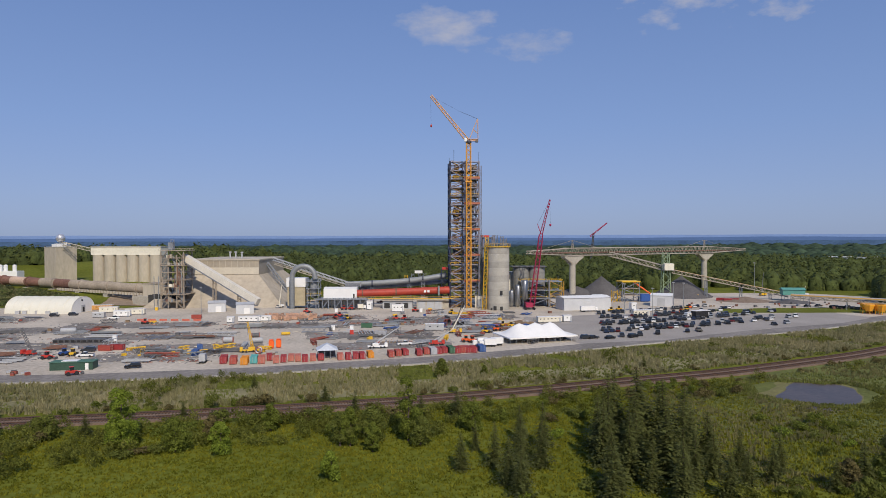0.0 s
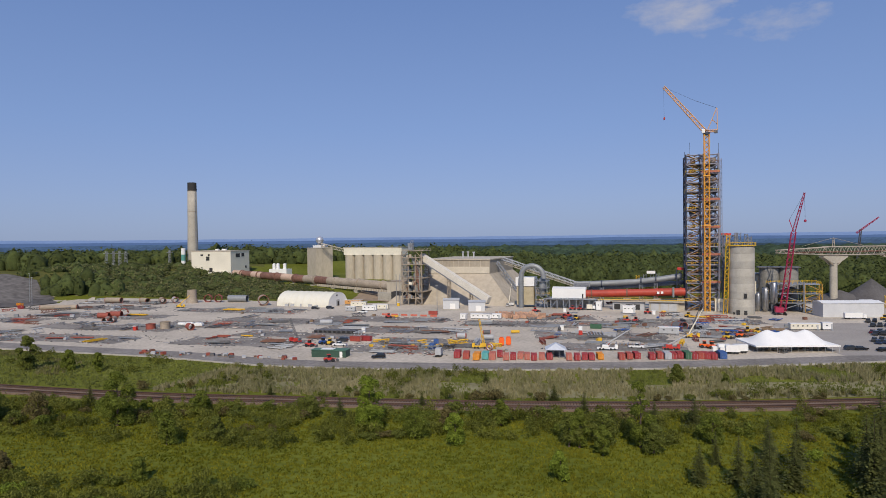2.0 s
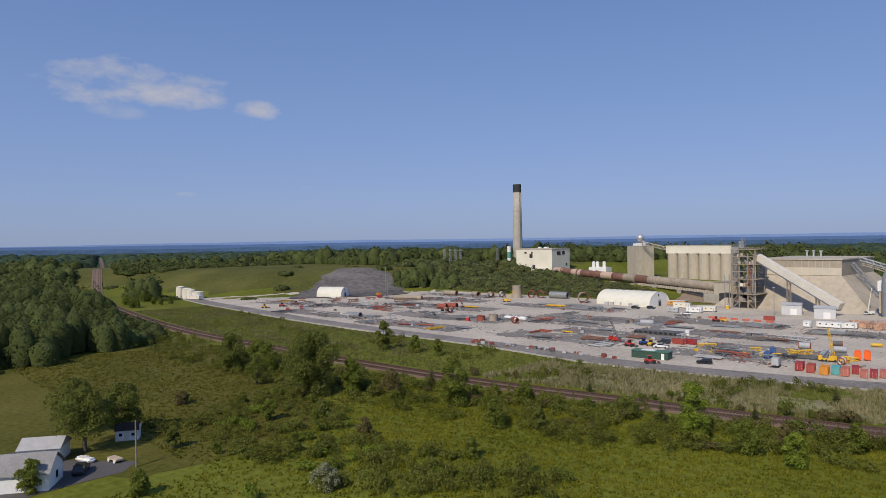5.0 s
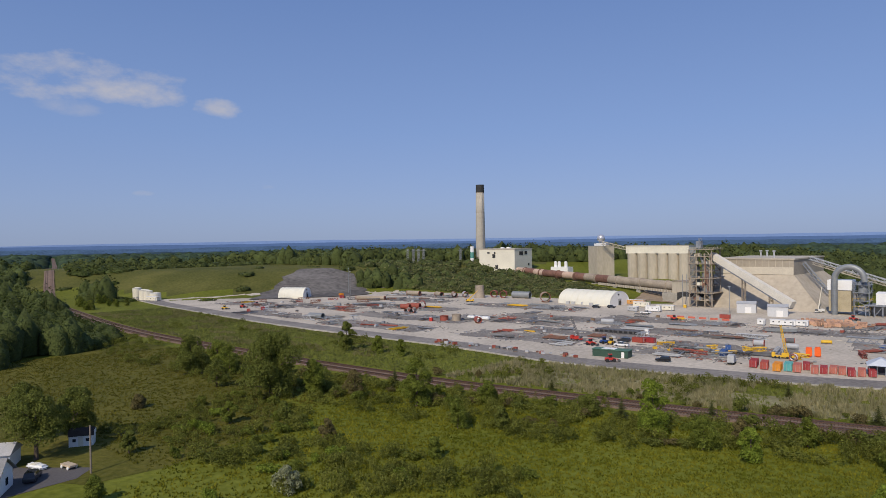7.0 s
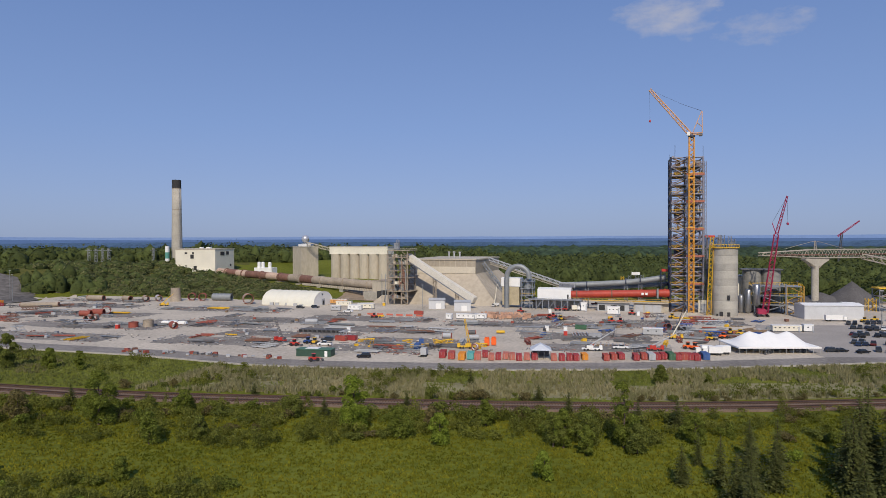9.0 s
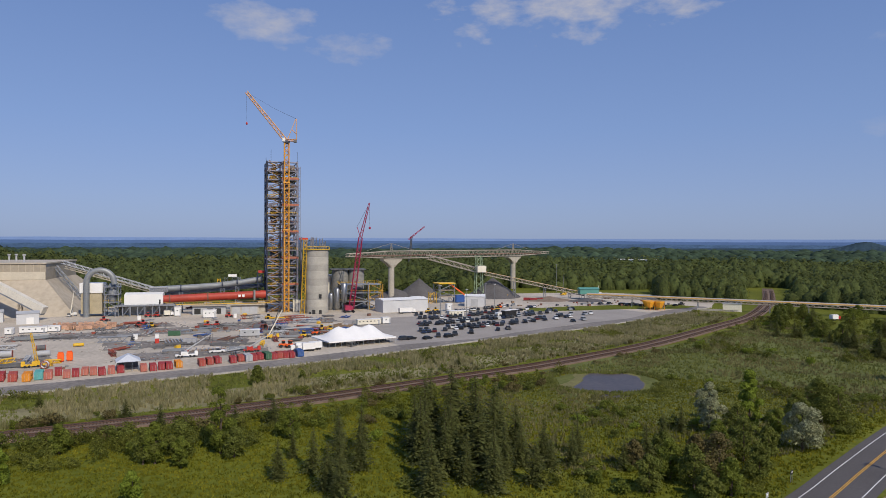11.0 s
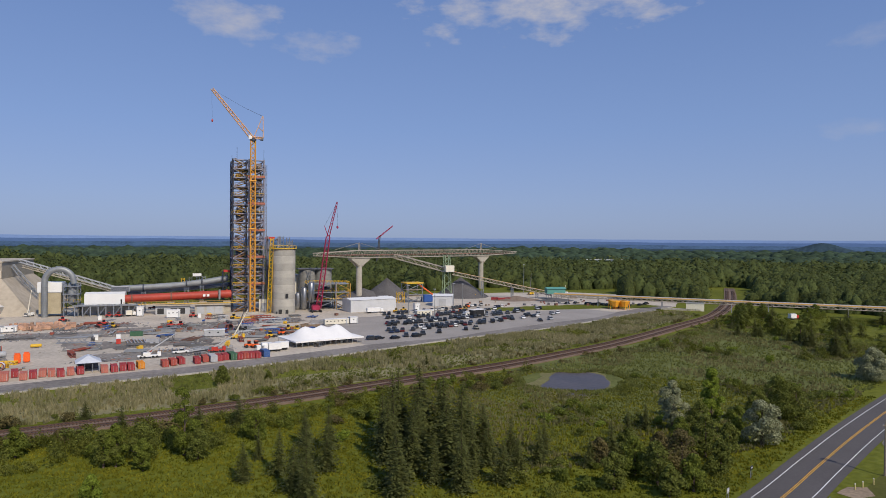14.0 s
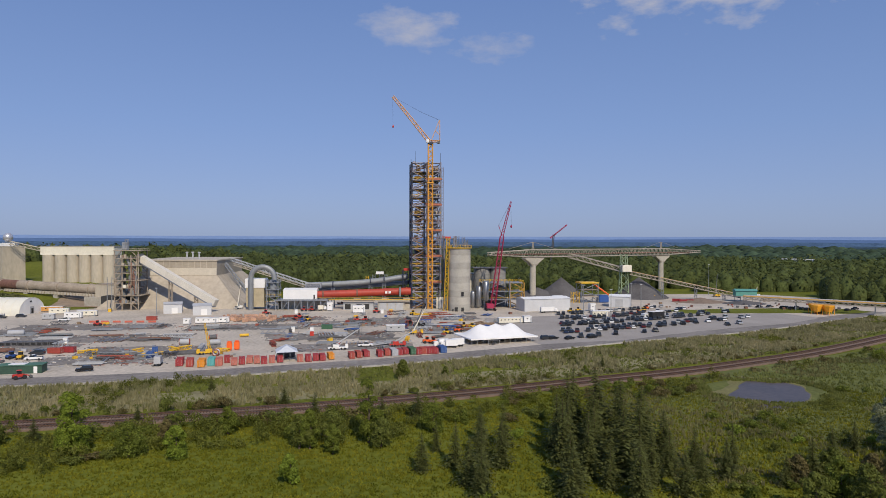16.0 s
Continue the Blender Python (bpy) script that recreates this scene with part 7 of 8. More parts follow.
def office(x, y, turn, ln, wd, h, m, label, windows=4, name="site_office"):
    """A site trailer with roof, windows, door and skirt."""
    ob = thing(name, x, y, 0.05, turn, label, "site office")
    part("wall", slab((0, 0, 0.55 + h / 2), (ln, wd, h), 0.04), m, ob)
    part("roof", slab((0, 0, 0.6 + h), (ln + 0.3, wd + 0.3, 0.18)), WHITE, ob)
    part("skirt", slab((0, 0, 0.28), (ln - 0.2, wd - 0.2, 0.56)), DGREY, ob)
    for i in range(windows):
        part("window", slab((-ln / 2 + ln * (i + 0.6) / (windows + 0.4), -wd / 2 - 0.02, 0.55 + h * 0.60), (0.8, 0.06, 0.55)), GLASS, ob)
    part("door", slab((ln * 0.40, -wd / 2 - 0.03, 0.55 + h * 0.42), (0.9, 0.06, h * 0.78)), GREY, ob)
    part("step", slab((ln * 0.40, -wd / 2 - 0.6, 0.25), (1.1, 0.9, 0.5)), STEEL, ob)
    return ob


office(-93.5, 325.9, 6, 13, 3.2, 2.7, WHITE, "long white site office trailer")
office(-88.2, 328.0, 6, 11, 3.2, 2.7, WHITE, "white site office trailer")
office(-101.5, 322.2, 6, 4, 3, 2.9, WHITE, "small white site cabin", 1)
office(-166.1, 349.3, 8, 10, 3.4, 3.2, WHITE, "white site office with stained roof", 3)
office(-163.6, 358.8, 8, 12, 3.4, 3.0, CREAM, "plain cream site office trailer", 3)
office(-182.6, 368.8, 8, 12, 3.4, 3.2, CREAM, "cream site cabin below the bank", 3)
office(-192.5, 381.2, 8, 14, 3.4, 3.0, mat("tan_orange_panel", (0.55, 0.28, 0.08), 0.7), "tan and orange timber site cabin", 2)
office(-175.9, 344.8, 8, 7, 3, 2.8, GREY, "small plain grey site cabin", 2)
office(50.4, 320.4, 12, 15, 3.4, 2.9, CREAM, "long pale grey site office trailer", 6)
office(59.0, 322.4, 12, 5, 3.4, 3.4, WHITE, "small plain white site cabin", 1)
office(100.7, 344.9, 12, 11, 4, 3.4, CREAM, "cream site office with a second cabin on it", 4)
office(104.6, 371.9, 12, 4, 4, 5, WHITE, "tall white site cabin", 1)
office(95.0, 414.4, 12, 8, 4, 6, CREAM, "cream two storey site cabin", 2)
office(128.6, 337.0, 25, 12, 4, 4.0, BLACK, "black open-fronted field shelter", 2)
office(123.0, 337.1, 25, 6, 3, 2.6, WHITE, "white site cabin beside a shelter", 2)
office(-24.6, 368.3, 3, 8, 3.6, 4.6, WHITE, "white two storey site cabin", 3)
office(-3.8, 293.4, 3, 10, 4, 3, GREY, "grey flat roofed site hut", 2)
office(-41.4, 380.5, 3, 4, 4, 5.5, WHITE, "tall white container cabin", 1)
office(-488.5, 217.4, 20, 14, 4, 3.2, CREAM, "cream site cabin at the yard end", 3)
for x, y, h, r in ((-514.7, 217.5, 8.5, 3.2), (-524.2, 223.3, 6, 3.0), (-504.6, 218.2, 7.5, 3.4), (-501.9, 220.0, 6.8, 3.2), (-496.9, 223.3, 5.0, 4.0)):
    ob = thing("storage_tank", x, y, 0, 0, "cream upright storage tank at the yard end", "tank", "cream tanks")
    part("shell", lathe(B(), [(r, -0.2), (r, h), (r * 0.3, h + 0.6)], 24), CREAM, ob)
    part("rim", lathe(B(), [(r + 0.08, h - 0.2), (r + 0.08, h)], 24), GREY, ob)
for x, y, s in ((-124.8, 368.6, 11), (-106.8, 359.9, 11)):
    ob = thing("metal_shed", x, y + 4, 0, 15, "light grey metal shed with a gable roof", "shed", "grey sheds")
    part("wall", gable(B(), (0, 0), s, s * 0.8, -0.1, 5.8, 7.0), mat("light_grey_cladding", (0.55, 0.56, 0.57)), ob)
    part("roof", gable(B(), (0, 0), s + 0.5, s * 0.8 + 0.6, 5.9, 6.0, 7.3), GREY, ob)
    part("door", slab((s * 0.1, -s * 0.4 - 0.03, 1.9), (3.6, 0.1, 3.8)), WHITE, ob)

green_hut = thing("green_shed", -114, 208, 0.05, 8, "dark green flat-roofed shed with a white roof patch", "shed")
part("wall", slab((0, 0, 1.2), (12.4, 4.4, 2.4)), GREENP, green_hut)
part("roof", slab((0, 0, 2.45), (12.8, 4.8, 0.16)), mat("faded_green_roof", (0.07, 0.16, 0.11), 0.7, vary=0.2), green_hut)
part("roof_patch", slab((-1.0, 0.3, 2.58), (4.6, 3, 0.1)), WHITE, green_hut)
part("door", slab((4.5, -2.22, 1.05), (1, 0.1, 2.0)), WHITE, green_hut)


def wheels(ob, xs, half, r=0.5):
    for x in xs:
        for s in (-1, 1):
            part("wheel", rod(B(), (x, s * (half - 0.35), r), (x, s * half, r), r, n=14), BLACK, ob)


def mobile_crane(x, y, turn, m, label, boom, rise, base=9.0, lattice_boom=False, boom_mat=None):
    """A wheeled crane: carrier, cab, turntable, boom and outriggers."""
    ob = thing("mobile_crane", x, y, 0.05, turn, label, "mobile crane")
    part("carrier", slab((0, 0, 1.1), (base, 2.5, 0.8), 0.1), m, ob)
    part("cab", slab((base / 2 - 0.8, 0, 2.1), (1.7, 2.4, 1.8), 0.2), m, ob)
    part("windscreen", slab((base / 2 + 0.03, 0, 2.4), (0.08, 2.0, 0.8)), GLASS, ob)
    part("turntable", slab((-1.2, 0, 2.1), (3.6, 2.4, 1.5), 0.2), m, ob)
    part("counterweight", slab((-3.2, 0, 2.1), (1.0, 2.5, 1.4), 0.1), DGREY, ob)
    wheels(ob, [-base * 0.36, -base * 0.2, base * 0.16, base * 0.34], 1.3, 0.6)
    e = radians(rise)
    p0 = Vector((-1.5, 0, 2.6))
    tip = p0 + Vector((math.cos(e), 0, math.sin(e))) * boom
    bmat = boom_mat or m
    if lattice_boom:
        part("boom", lattice(B(), p0, tip, 1.2, 0.7, bay=1.3, chord=0.2, web=0.13), bmat, ob)
    else:
        for f0, f1, w in ((0, 0.45, 0.40), (0.4, 0.75, 0.31), (0.7, 1, 0.23)):
            part("boom_section", rod(B(), p0.lerp(tip, f0), p0.lerp(tip, f1), w, n=6), bmat, ob)
    part("lift_ram", rod(B(), (0.6, 0, 2.0), p0.lerp(tip, 0.3), 0.2, n=8), GREY, ob)
    part("hook_rope", rod(B(), tip, tip - Vector((0, 0, boom * math.sin(e) * 0.5)), 0.04, n=4), DARKSTEEL, ob)
    for sx in (-base * 0.45, base * 0.1):
        part("outrigger", slab((sx, 0, 0.5), (0.4, 5.6, 0.35)), STEEL, ob)
    return ob


mobile_crane(-68.4, 237.9, 195, YELLOW, "yellow truck crane with a raised lattice boom", 14, 80, 10, True)
mobile_crane(-24.0, 246.1, 8, WHITE, "white and grey truck crane with a low boom", 17, 33, 11, boom_mat=GREY)
mobile_crane(-2.5, 252.6, 6, RED, "red rough-terrain crane with a grey boom", 17, 30, 9, boom_mat=GREY)
mobile_crane(4.9, 284.7, 5, YELLOW, "yellow mobile crane with a white telescopic boom", 17, 62, 9, boom_mat=CREAM)
mobile_crane(6.8, 310.0, 8, BLACK, "dark crane with a steep black boom", 18, 70, 8, boom_mat=DGREY)
mobile_crane(-143.0, 232.4, 170, RED, "red crawler crane with a black lattice boom", 13, 64, 8, True, DGREY)
mobile_crane(-289.7, 339.6, 30, YELLOW, "yellow telescopic crane with a raised boom", 13, 42, 8)
mobile_crane(-94.6, 392.0, 60, WHITE, "white crane with a steep narrow boom", 18, 78, 8, boom_mat=CREAM)
mobile_crane(219.7, 463.9, 20, YELLOW, "yellow mobile crane with a thin black boom", 22, 84, 8, boom_mat=DGREY)
mobile_crane(248.4, 463.1, 20, WHITE, "white crane with a pale leaning boom", 8, 78, 7, boom_mat=CREAM)


def truck(x, y, turn, m, body, label, ln=8.0):
    ob = thing("truck", x, y, 0.06, turn, label, "truck")
    part("cab", slab((ln / 2 - 1, 0, 1.7), (2.0, 2.3, 2.2), 0.2), m, ob)
    part("windscreen", slab((ln / 2 + 0.02, 0, 2.1), (0.06, 2.0, 0.8)), GLASS, ob)
    part("cargo_body", slab((-1.1, 0, 2.3), (ln - 2.4, 2.45, 2.8), 0.05), body, ob)
    part("chassis", slab((0, 0, 0.8), (ln - 0.2, 1.0, 0.4)), BLACK, ob)
    wheels(ob, [ln / 2 - 1.2, -ln / 2 + 1.2, -ln / 2 + 2.4], 1.2)
    return ob


truck(16.4, 248.8, 190, WHITE, WHITE, "white box truck beside the marquee")
truck(19.1, 251.4, 195, WHITE, WHITE, "white box truck beside the marquee")
truck(13.7, 250.2, 190, WHITE, WHITE, "white box truck beside containers", 7)
truck(79.2, 366.8, 12, WHITE, WHITE, "white box truck beside a grey shed", 12)
truck(285.9, 282.1, 10, RED, WHITE, "white and red truck beyond the marsh", 8)
truck(-77.7, 218.0, 100, GREY, GREY, "grey tipper truck on the service road", 6)
truck(-46.1, 381.4, 20, WHITE, CREAM, "white service truck near the kiln", 6)


def loader(x, y, turn, m, label, arm=True):
    """A wheel loader or telehandler."""
    ob = thing("loader", x, y, 0.05, turn, label, "loader", "site machines")
    part("body", slab((-0.7, 0, 1.3), (3.2, 1.9, 1.1), 0.2), m, ob)
    part("cab", slab((-0.2, 0, 2.4), (1.3, 1.4, 1.4), 0.1), GLASS, ob)
    part("cab_roof", slab((-0.2, 0, 3.15), (1.5, 1.6, 0.14)), m, ob)
    wheels(ob, (-1.5, 1.3), 1.2, 0.75)
    if arm:
        part("arm", rod(B(), (0.4, 0.3, 1.8), (3.0, 0.3, 0.9), 0.2, n=6), m, ob)
        part("bucket", slab((3.4, 0, 0.6), (0.9, 2.3, 0.9), 0.15), DGREY, ob)
    ob.scale = (0.8, 0.8, 0.8)
    return ob


for x, y, a, m, w in ((91.4, 366.5, 20, YELLOW, "yellow"), (96.8, 372.1, 160, YELLOW, "yellow"), (125.0, 354.7, 30, ORANGE, "orange"), (132.3, 368.4, 200, YELLOW, "yellow"), (139.8, 383.1, 90, ORANGE, "orange"), (-47.5, 333.4, 40, YELLOW, "yellow"), (-53.8, 337.2, 120, RED, "red"),
                      (-52.9, 344.9, 20, RED, "red"), (-130.2, 231.9, 60, BLUE, "blue"), (-127.0, 231.2, 100, YELLOW, "yellow"), (-132.1, 224.9, 0, RED, "red"), (-109.2, 198.2, 40, RED, "red"), (-140.5, 318.3, 10, RED, "red"), (-73.6, 363.6, 30, RED, "red"), (-55.5, 378.4, 0, RED, "red"),
                      (-51.4, 379.0, 40, RED, "red"), (-22.9, 330.4, 10, RED, "red"), (-18.9, 331.0, 60, RED, "red"), (-4.6, 298.6, 20, ORANGE, "orange"), (8.9, 260.0, 15, ORANGE, "orange"), (11.3, 259.1, 35, ORANGE, "orange"), (30.6, 302.4, 20, YELLOW, "yellow"), (27.1, 306.4, 80, YELLOW, "yellow"), (18.0, 284.5, 30, YELLOW, "yellow"),
                      (23.3, 291.4, 30, ORANGE, "orange"), (-383.6, 228.2, 30, RED, "red"), (-389.6, 242.2, 80, RED, "red"), (-383.3, 215.5, 40, YELLOW, "yellow"), (-457.6, 323.6, 0, YELLOW, "yellow"), (226.3, 356.9, 20, ORANGE, "orange"), (176.0, 456.2, 140, YELLOW, "yellow"), (-15.2, 368.9, 20, RED, "red"), (4.7, 357.4, 40, YELLOW, "yellow")):
    loader(x, y, a, m, w + " wheeled site loader in the yard")
digger = thing("excavator", 167.9, 447.8, 0, 150, "yellow excavator beside a stone pile", "excavator")
part("house", slab((0, 0, 2.2), (4.0, 2.8, 1.8), 0.2), YELLOW, digger)
part("cab", slab((1.2, 0.8, 3.2), (1.4, 1.2, 1.6), 0.1), GLASS, digger)
for y in (-1.2, 1.2):
    part("track", slab((0, y, 0.6), (4.8, 0.7, 1.1), 0.3), BLACK, digger)
part("boom", bend(B(), [(1.5, 0, 2.5), (4, 0, 5.6), (6.5, 0, 6.0)], 0.35, 6), YELLOW, digger)
part("stick", rod(B(), (6.5, 0, 6.0), (8.2, 0, 2.4), 0.28, n=6), YELLOW, digger)
part("bucket", slab((8.2, 0, 1.6), (1.2, 1.2, 1.2), 0.2), DGREY, digger)
for x, y in ((222.6, 352.6), (227.3, 349.8), (224.2, 357.6), (227.7, 352.8)):
    ob = thing("orange_screen", x, y, 0, 20, "orange screening machine on legs", "machine", "orange screens")
    part("hopper", lathe(B(), [(1.6, 1.6), (3.0, 4.6), (3.0, 5.2)], 8), mat("deep_yellow_orange", (0.80, 0.36, 0.02), 0.5, vary=0.15), ob)
    for sx in (-2, 2):
        for sy in (-2, 2):
            part("leg", rod(B(), (sx, sy, -0.1), (sx * 0.9, sy * 0.9, 4.0), 0.16, n=6), mat("deep_yellow_orange", (0.8, 0.36, 0.02)), ob)

# large round steel: kiln sections, rings, pipes, tanks
REDLEAD = mat("red_lead_primer", (0.30, 0.075, 0.05), 0.7, vary=0.3, scale=0.4)


def pipe(x, y, turn, ln, r, m, label, name="pipe_section", up=False, z=0.0):
    ob = thing(name, x, y, z, turn, label, "pipe section", "round steel sections")
    if up:
        part("shell", tube(B(), (0, 0, 0), (0, 0, ln), r, 0.12, 28), m, ob)
        part("flange", tube(B(), (0, 0, ln - 0.2), (0, 0, ln), r + 0.2, 0.25, 28), m, ob)
        return ob
    part("shell", tube(B(), (-ln / 2, 0, r + 0.25), (ln / 2, 0, r + 0.25), r, 0.12, 28), m, ob)
    for e in (-1, 1):
        part("end_ring", tube(B(), (e * ln / 2 - 0.15, 0, r + 0.25), (e * ln / 2 + 0.15, 0, r + 0.25), r + 0.12, 0.3, 28), REDLEAD if m is not GALV else GALV, ob)
        part("cradle", slab((e * ln * 0.3, 0, 0.2), (0.5, r * 1.5, 0.5)), TIMBER, ob)
    return ob


pipe(-294.2, 218.7, 8, 13, 2.0, GALV, "large grey steel pipe on timber cradles")
pipe(-358.2, 312.9, 25, 30, 1.9, DUSTY, "very long grey kiln shell section on cradles")
pipe(-82.8, 259.6, 10, 5, 1.5, GREY, "short grey steel pipe section")
pipe(-273.6, 266.5, -58, 9, 1.9, DUSTY, "grey steel pipe with a red primed end")
pipe(-271.8, 269.0, -58, 9, 1.9, DUSTY, "grey steel pipe with a red primed end")
pipe(-290.8, 281.6, 15, 8, 2.0, REDLEAD, "red primed ring section")
pipe(-287.5, 286.9, 15, 8, 2.2, REDLEAD, "red primed ring section")
pipe(-287.1, 291.9, -50, 5, 2.9, REDLEAD, "large red primed ring section")
pipe(-359.4, 356.7, 8, 16, 2.4, DUSTY, "long grey steel pipe with a dark end")
pipe(-336.6, 360.1, -20, 12, 2.3, DUSTY, "grey steel pipe with a dark open end")
pipe(-323.5, 362.0, -40, 12, 2.5, DUSTY, "grey steel pipe with a dark open end")
pipe(-317.0, 366.6, -40, 11, 2.6, GREY, "grey steel pipe with a red rimmed end")
pipe(-298.7, 376.8, -62, 6, 3.3, REDLEAD, "large red primed kiln ring on edge")
pipe(-291.2, 377.9, -62, 6, 3.3, REDLEAD, "large red primed kiln ring on edge")
pipe(-277.2, 380.0, 10, 18, 3.2, GALV, "large ribbed grey duct section")
pipe(-248.0, 365.9, -50, 11, 4.3, DUSTY, "very large grey ring with a red interior")
pipe(-232.2, 251.9, 0, 3.4, 3.0, REDLEAD, "upright red primed ring section", up=True)
pipe(-226.4, 254.8, 0, 4.6, 3.2, DUSTY, "upright grey ring section", up=True)
pipe(-211.4, 253.7, -35, 6, 2.0, REDLEAD, "red primed ring on cradles")
pipe(-64.3, 234.8, 90, 2.5, 1.5, WHITE, "short white ring section")
pipe(-0.5, 306.8, -30, 5, 2.2, DGREY, "dark steel ring on the gravel")
pipe(1.4, 309.1, -55, 5, 2.2, DGREY, "dark steel ring on the gravel")
pipe(-76.2, 273.8, 20, 4, 1.2, DGREY, "dark steel drum on the gravel")
flare = thing("flared_stack_base", -305.0, 368.4, 0, 0, "upright grey flared steel stack base", "steel section")
part("shell", lathe(B(), [(6.4, -0.1), (6.0, 2.4), (5.2, 6.5), (4.9, 14.5), (4.6, 14.5), (4.6, 12)], 36), DUSTY, flare, smooth=False)
for x, y, m, w, r, ln in ((-158.9, 285.9, GREY, "pale grey", 1.9, 9), (-65.2, 279.2, YELLOW, "yellow", 1.0, 5.5), (-71.2, 258.5, GREY, "grey", 1.6, 6), (-24.7, 344.4, YELLOW, "yellow", 1.1, 3), (-7.4, 371.0, YELLOW, "yellow", 1.2, 3)):
    ob = thing("tank", x, y, 0.05, 20, "%s cylindrical tank lying on saddles" % w, "tank", "site tanks")
    prof = [(0.05, -ln / 2 - r * 0.35), (r * 0.7, -ln / 2 - r * 0.25), (r, -ln / 2), (r, ln / 2), (r * 0.7, ln / 2 + r * 0.25), (0.05, ln / 2 + r * 0.35)]
    bm = lathe(B(), prof, 24)
    bmesh.ops.rotate(bm, verts=bm.verts[:], matrix=Matrix.Rotation(radians(90), 3, "Y"))
    bmesh.ops.translate(bm, verts=bm.verts[:], vec=(0, 0, r + 0.4))
    part("shell", bm, m, ob, smooth=True)
    for s in (-1, 1):
        part("saddle", slab((s * ln * 0.3, 0, 0.4), (0.4, r * 1.4, 0.9)), STEEL, ob)
for x, y in ((-62.6, 245.6), (-60.4, 247.4)):
    ob = thing("orange_bin", x, y, 0.05, 10, "bright orange steel hopper standing in the yard", "hopper", "orange hoppers")
    part("shell", slab((0, 0, 2.3), (2.6, 2.2, 4.2), 0.4), ORANGE, ob)
    part("lid", slab((0, 0, 4.5), (2.2, 1.8, 0.3), 0.1), ORANGE, ob)
for x, y in ((-224.7, 264.6), (-221.7, 266.1), (-216.5, 266.0)):
    ob = thing("covered_bale", x, y, 0.05, 6, "white plastic wrapped bundle on the ground", "bundle", "wrapped bundles")
    part("wrap", slab((0, 0, 1.1), (5.6, 3, 2.2), 0.5), WHITE, ob)
    part("pallet", slab((0, 0, 0.1), (5.8, 3.2, 0.2)), TIMBER, ob)
toilet_list = ((-129.6, 266.2, WHITE, "white"), (-235.5, 245.9, RED, "red"), (-40.0, 294.4, WHITE, "white"), (-38.3, 282.1, RED, "red"), (-48.1, 294.9, WHITE, "white"), (-160.9, 378.8, YELLOW, "yellow"), (-12.1, 366.0, WHITE, "white"), (-58.2, 367.1, WHITE, "white"))
for x, y, m, w in toilet_list:
    ob = thing("cabinet", x, y, 0.05, 10, "%s upright site cabinet" % w, "cabinet", "site cabinets")
    part("body", slab((0, 0, 1.4), (2.2, 2.2, 2.8), 0.1), m, ob)
    part("roof", slab((0, 0, 2.85), (2.4, 2.4, 0.16)), WHITE, ob)

# steel stock laid out over the yard
STOCK = [(DGREY, "dark grey"), (STEEL, "grey"), (GALV, "galvanised"), (REDLEAD, "red primed"), (YELLOW, "yellow"), (GREY, "light grey"), (RUST, "rusty"), (BLUE, "blue"), (TIMBER, "timber")]
BEAMS = {}


def bundle(x, y, turn, k, ln, n, spread):
    """Beams laid side by side on bearers."""
    ob = thing("steel_bundle", x, y, 0.09, turn, "%s beams laid side by side on the ground" % STOCK[k][1], "steel stock", "laid out steel")
    key = (k, round(ln))
    if key not in BEAMS:
        me = part("beam", slab((0, 0, 0), (ln, 0.28, 0.34)), STOCK[k][0])
        BEAMS[key] = me.data
        bpy.data.objects.remove(me)
    for i in range(n):
        b = new("beam", BEAMS[key])
        b.parent = ob
        b.matrix_basis = pose(lot_rng.uniform(-0.5, 0.5), (i - n / 2) * spread, 0.34 + (0.34 if i % 3 == 0 else 0), 0, 0, lot_rng.uniform(-2, 2))
    for s in (-1, 1):
        part("bearer", slab((s * ln * 0.3, 0, 0.08), (0.2, n * spread + 0.4, 0.17)), TIMBER, ob)


def frame_stack(x, y, turn, k, ln, h):
    ob = thing("girder", x, y, 0.09, turn, "%s welded steel lattice frame lying on the ground" % STOCK[k][1], "steel frame", "laid out frames")
    part("frame", lattice(B(), (-ln / 2, 0, h / 2 + 0.1), (ln / 2, 0, h / 2 + 0.1), h, bay=h * 1.1, chord=0.22, web=0.16), STOCK[k][0], ob)
    part("bearer", slab((-ln * 0.3, 0, 0.06), (0.2, h + 0.6, 0.14)), TIMBER, ob)
    part("bearer", slab((ln * 0.3, 0, 0.06), (0.2, h + 0.6, 0.14)), TIMBER, ob)


def crate(x, y, turn, k, s):
    ob = thing("crate", x, y, 0.09, turn, "%s equipment crate in the yard" % STOCK[k][1], "crate", "yard crates")
    part("box", slab((0, 0, s * 0.45), (s * 1.3, s, s * 0.8), 0.06), STOCK[k][0], ob)
    part("pallet", slab((0, 0, 0.06), (s * 1.35, s * 1.05, 0.14)), TIMBER, ob)


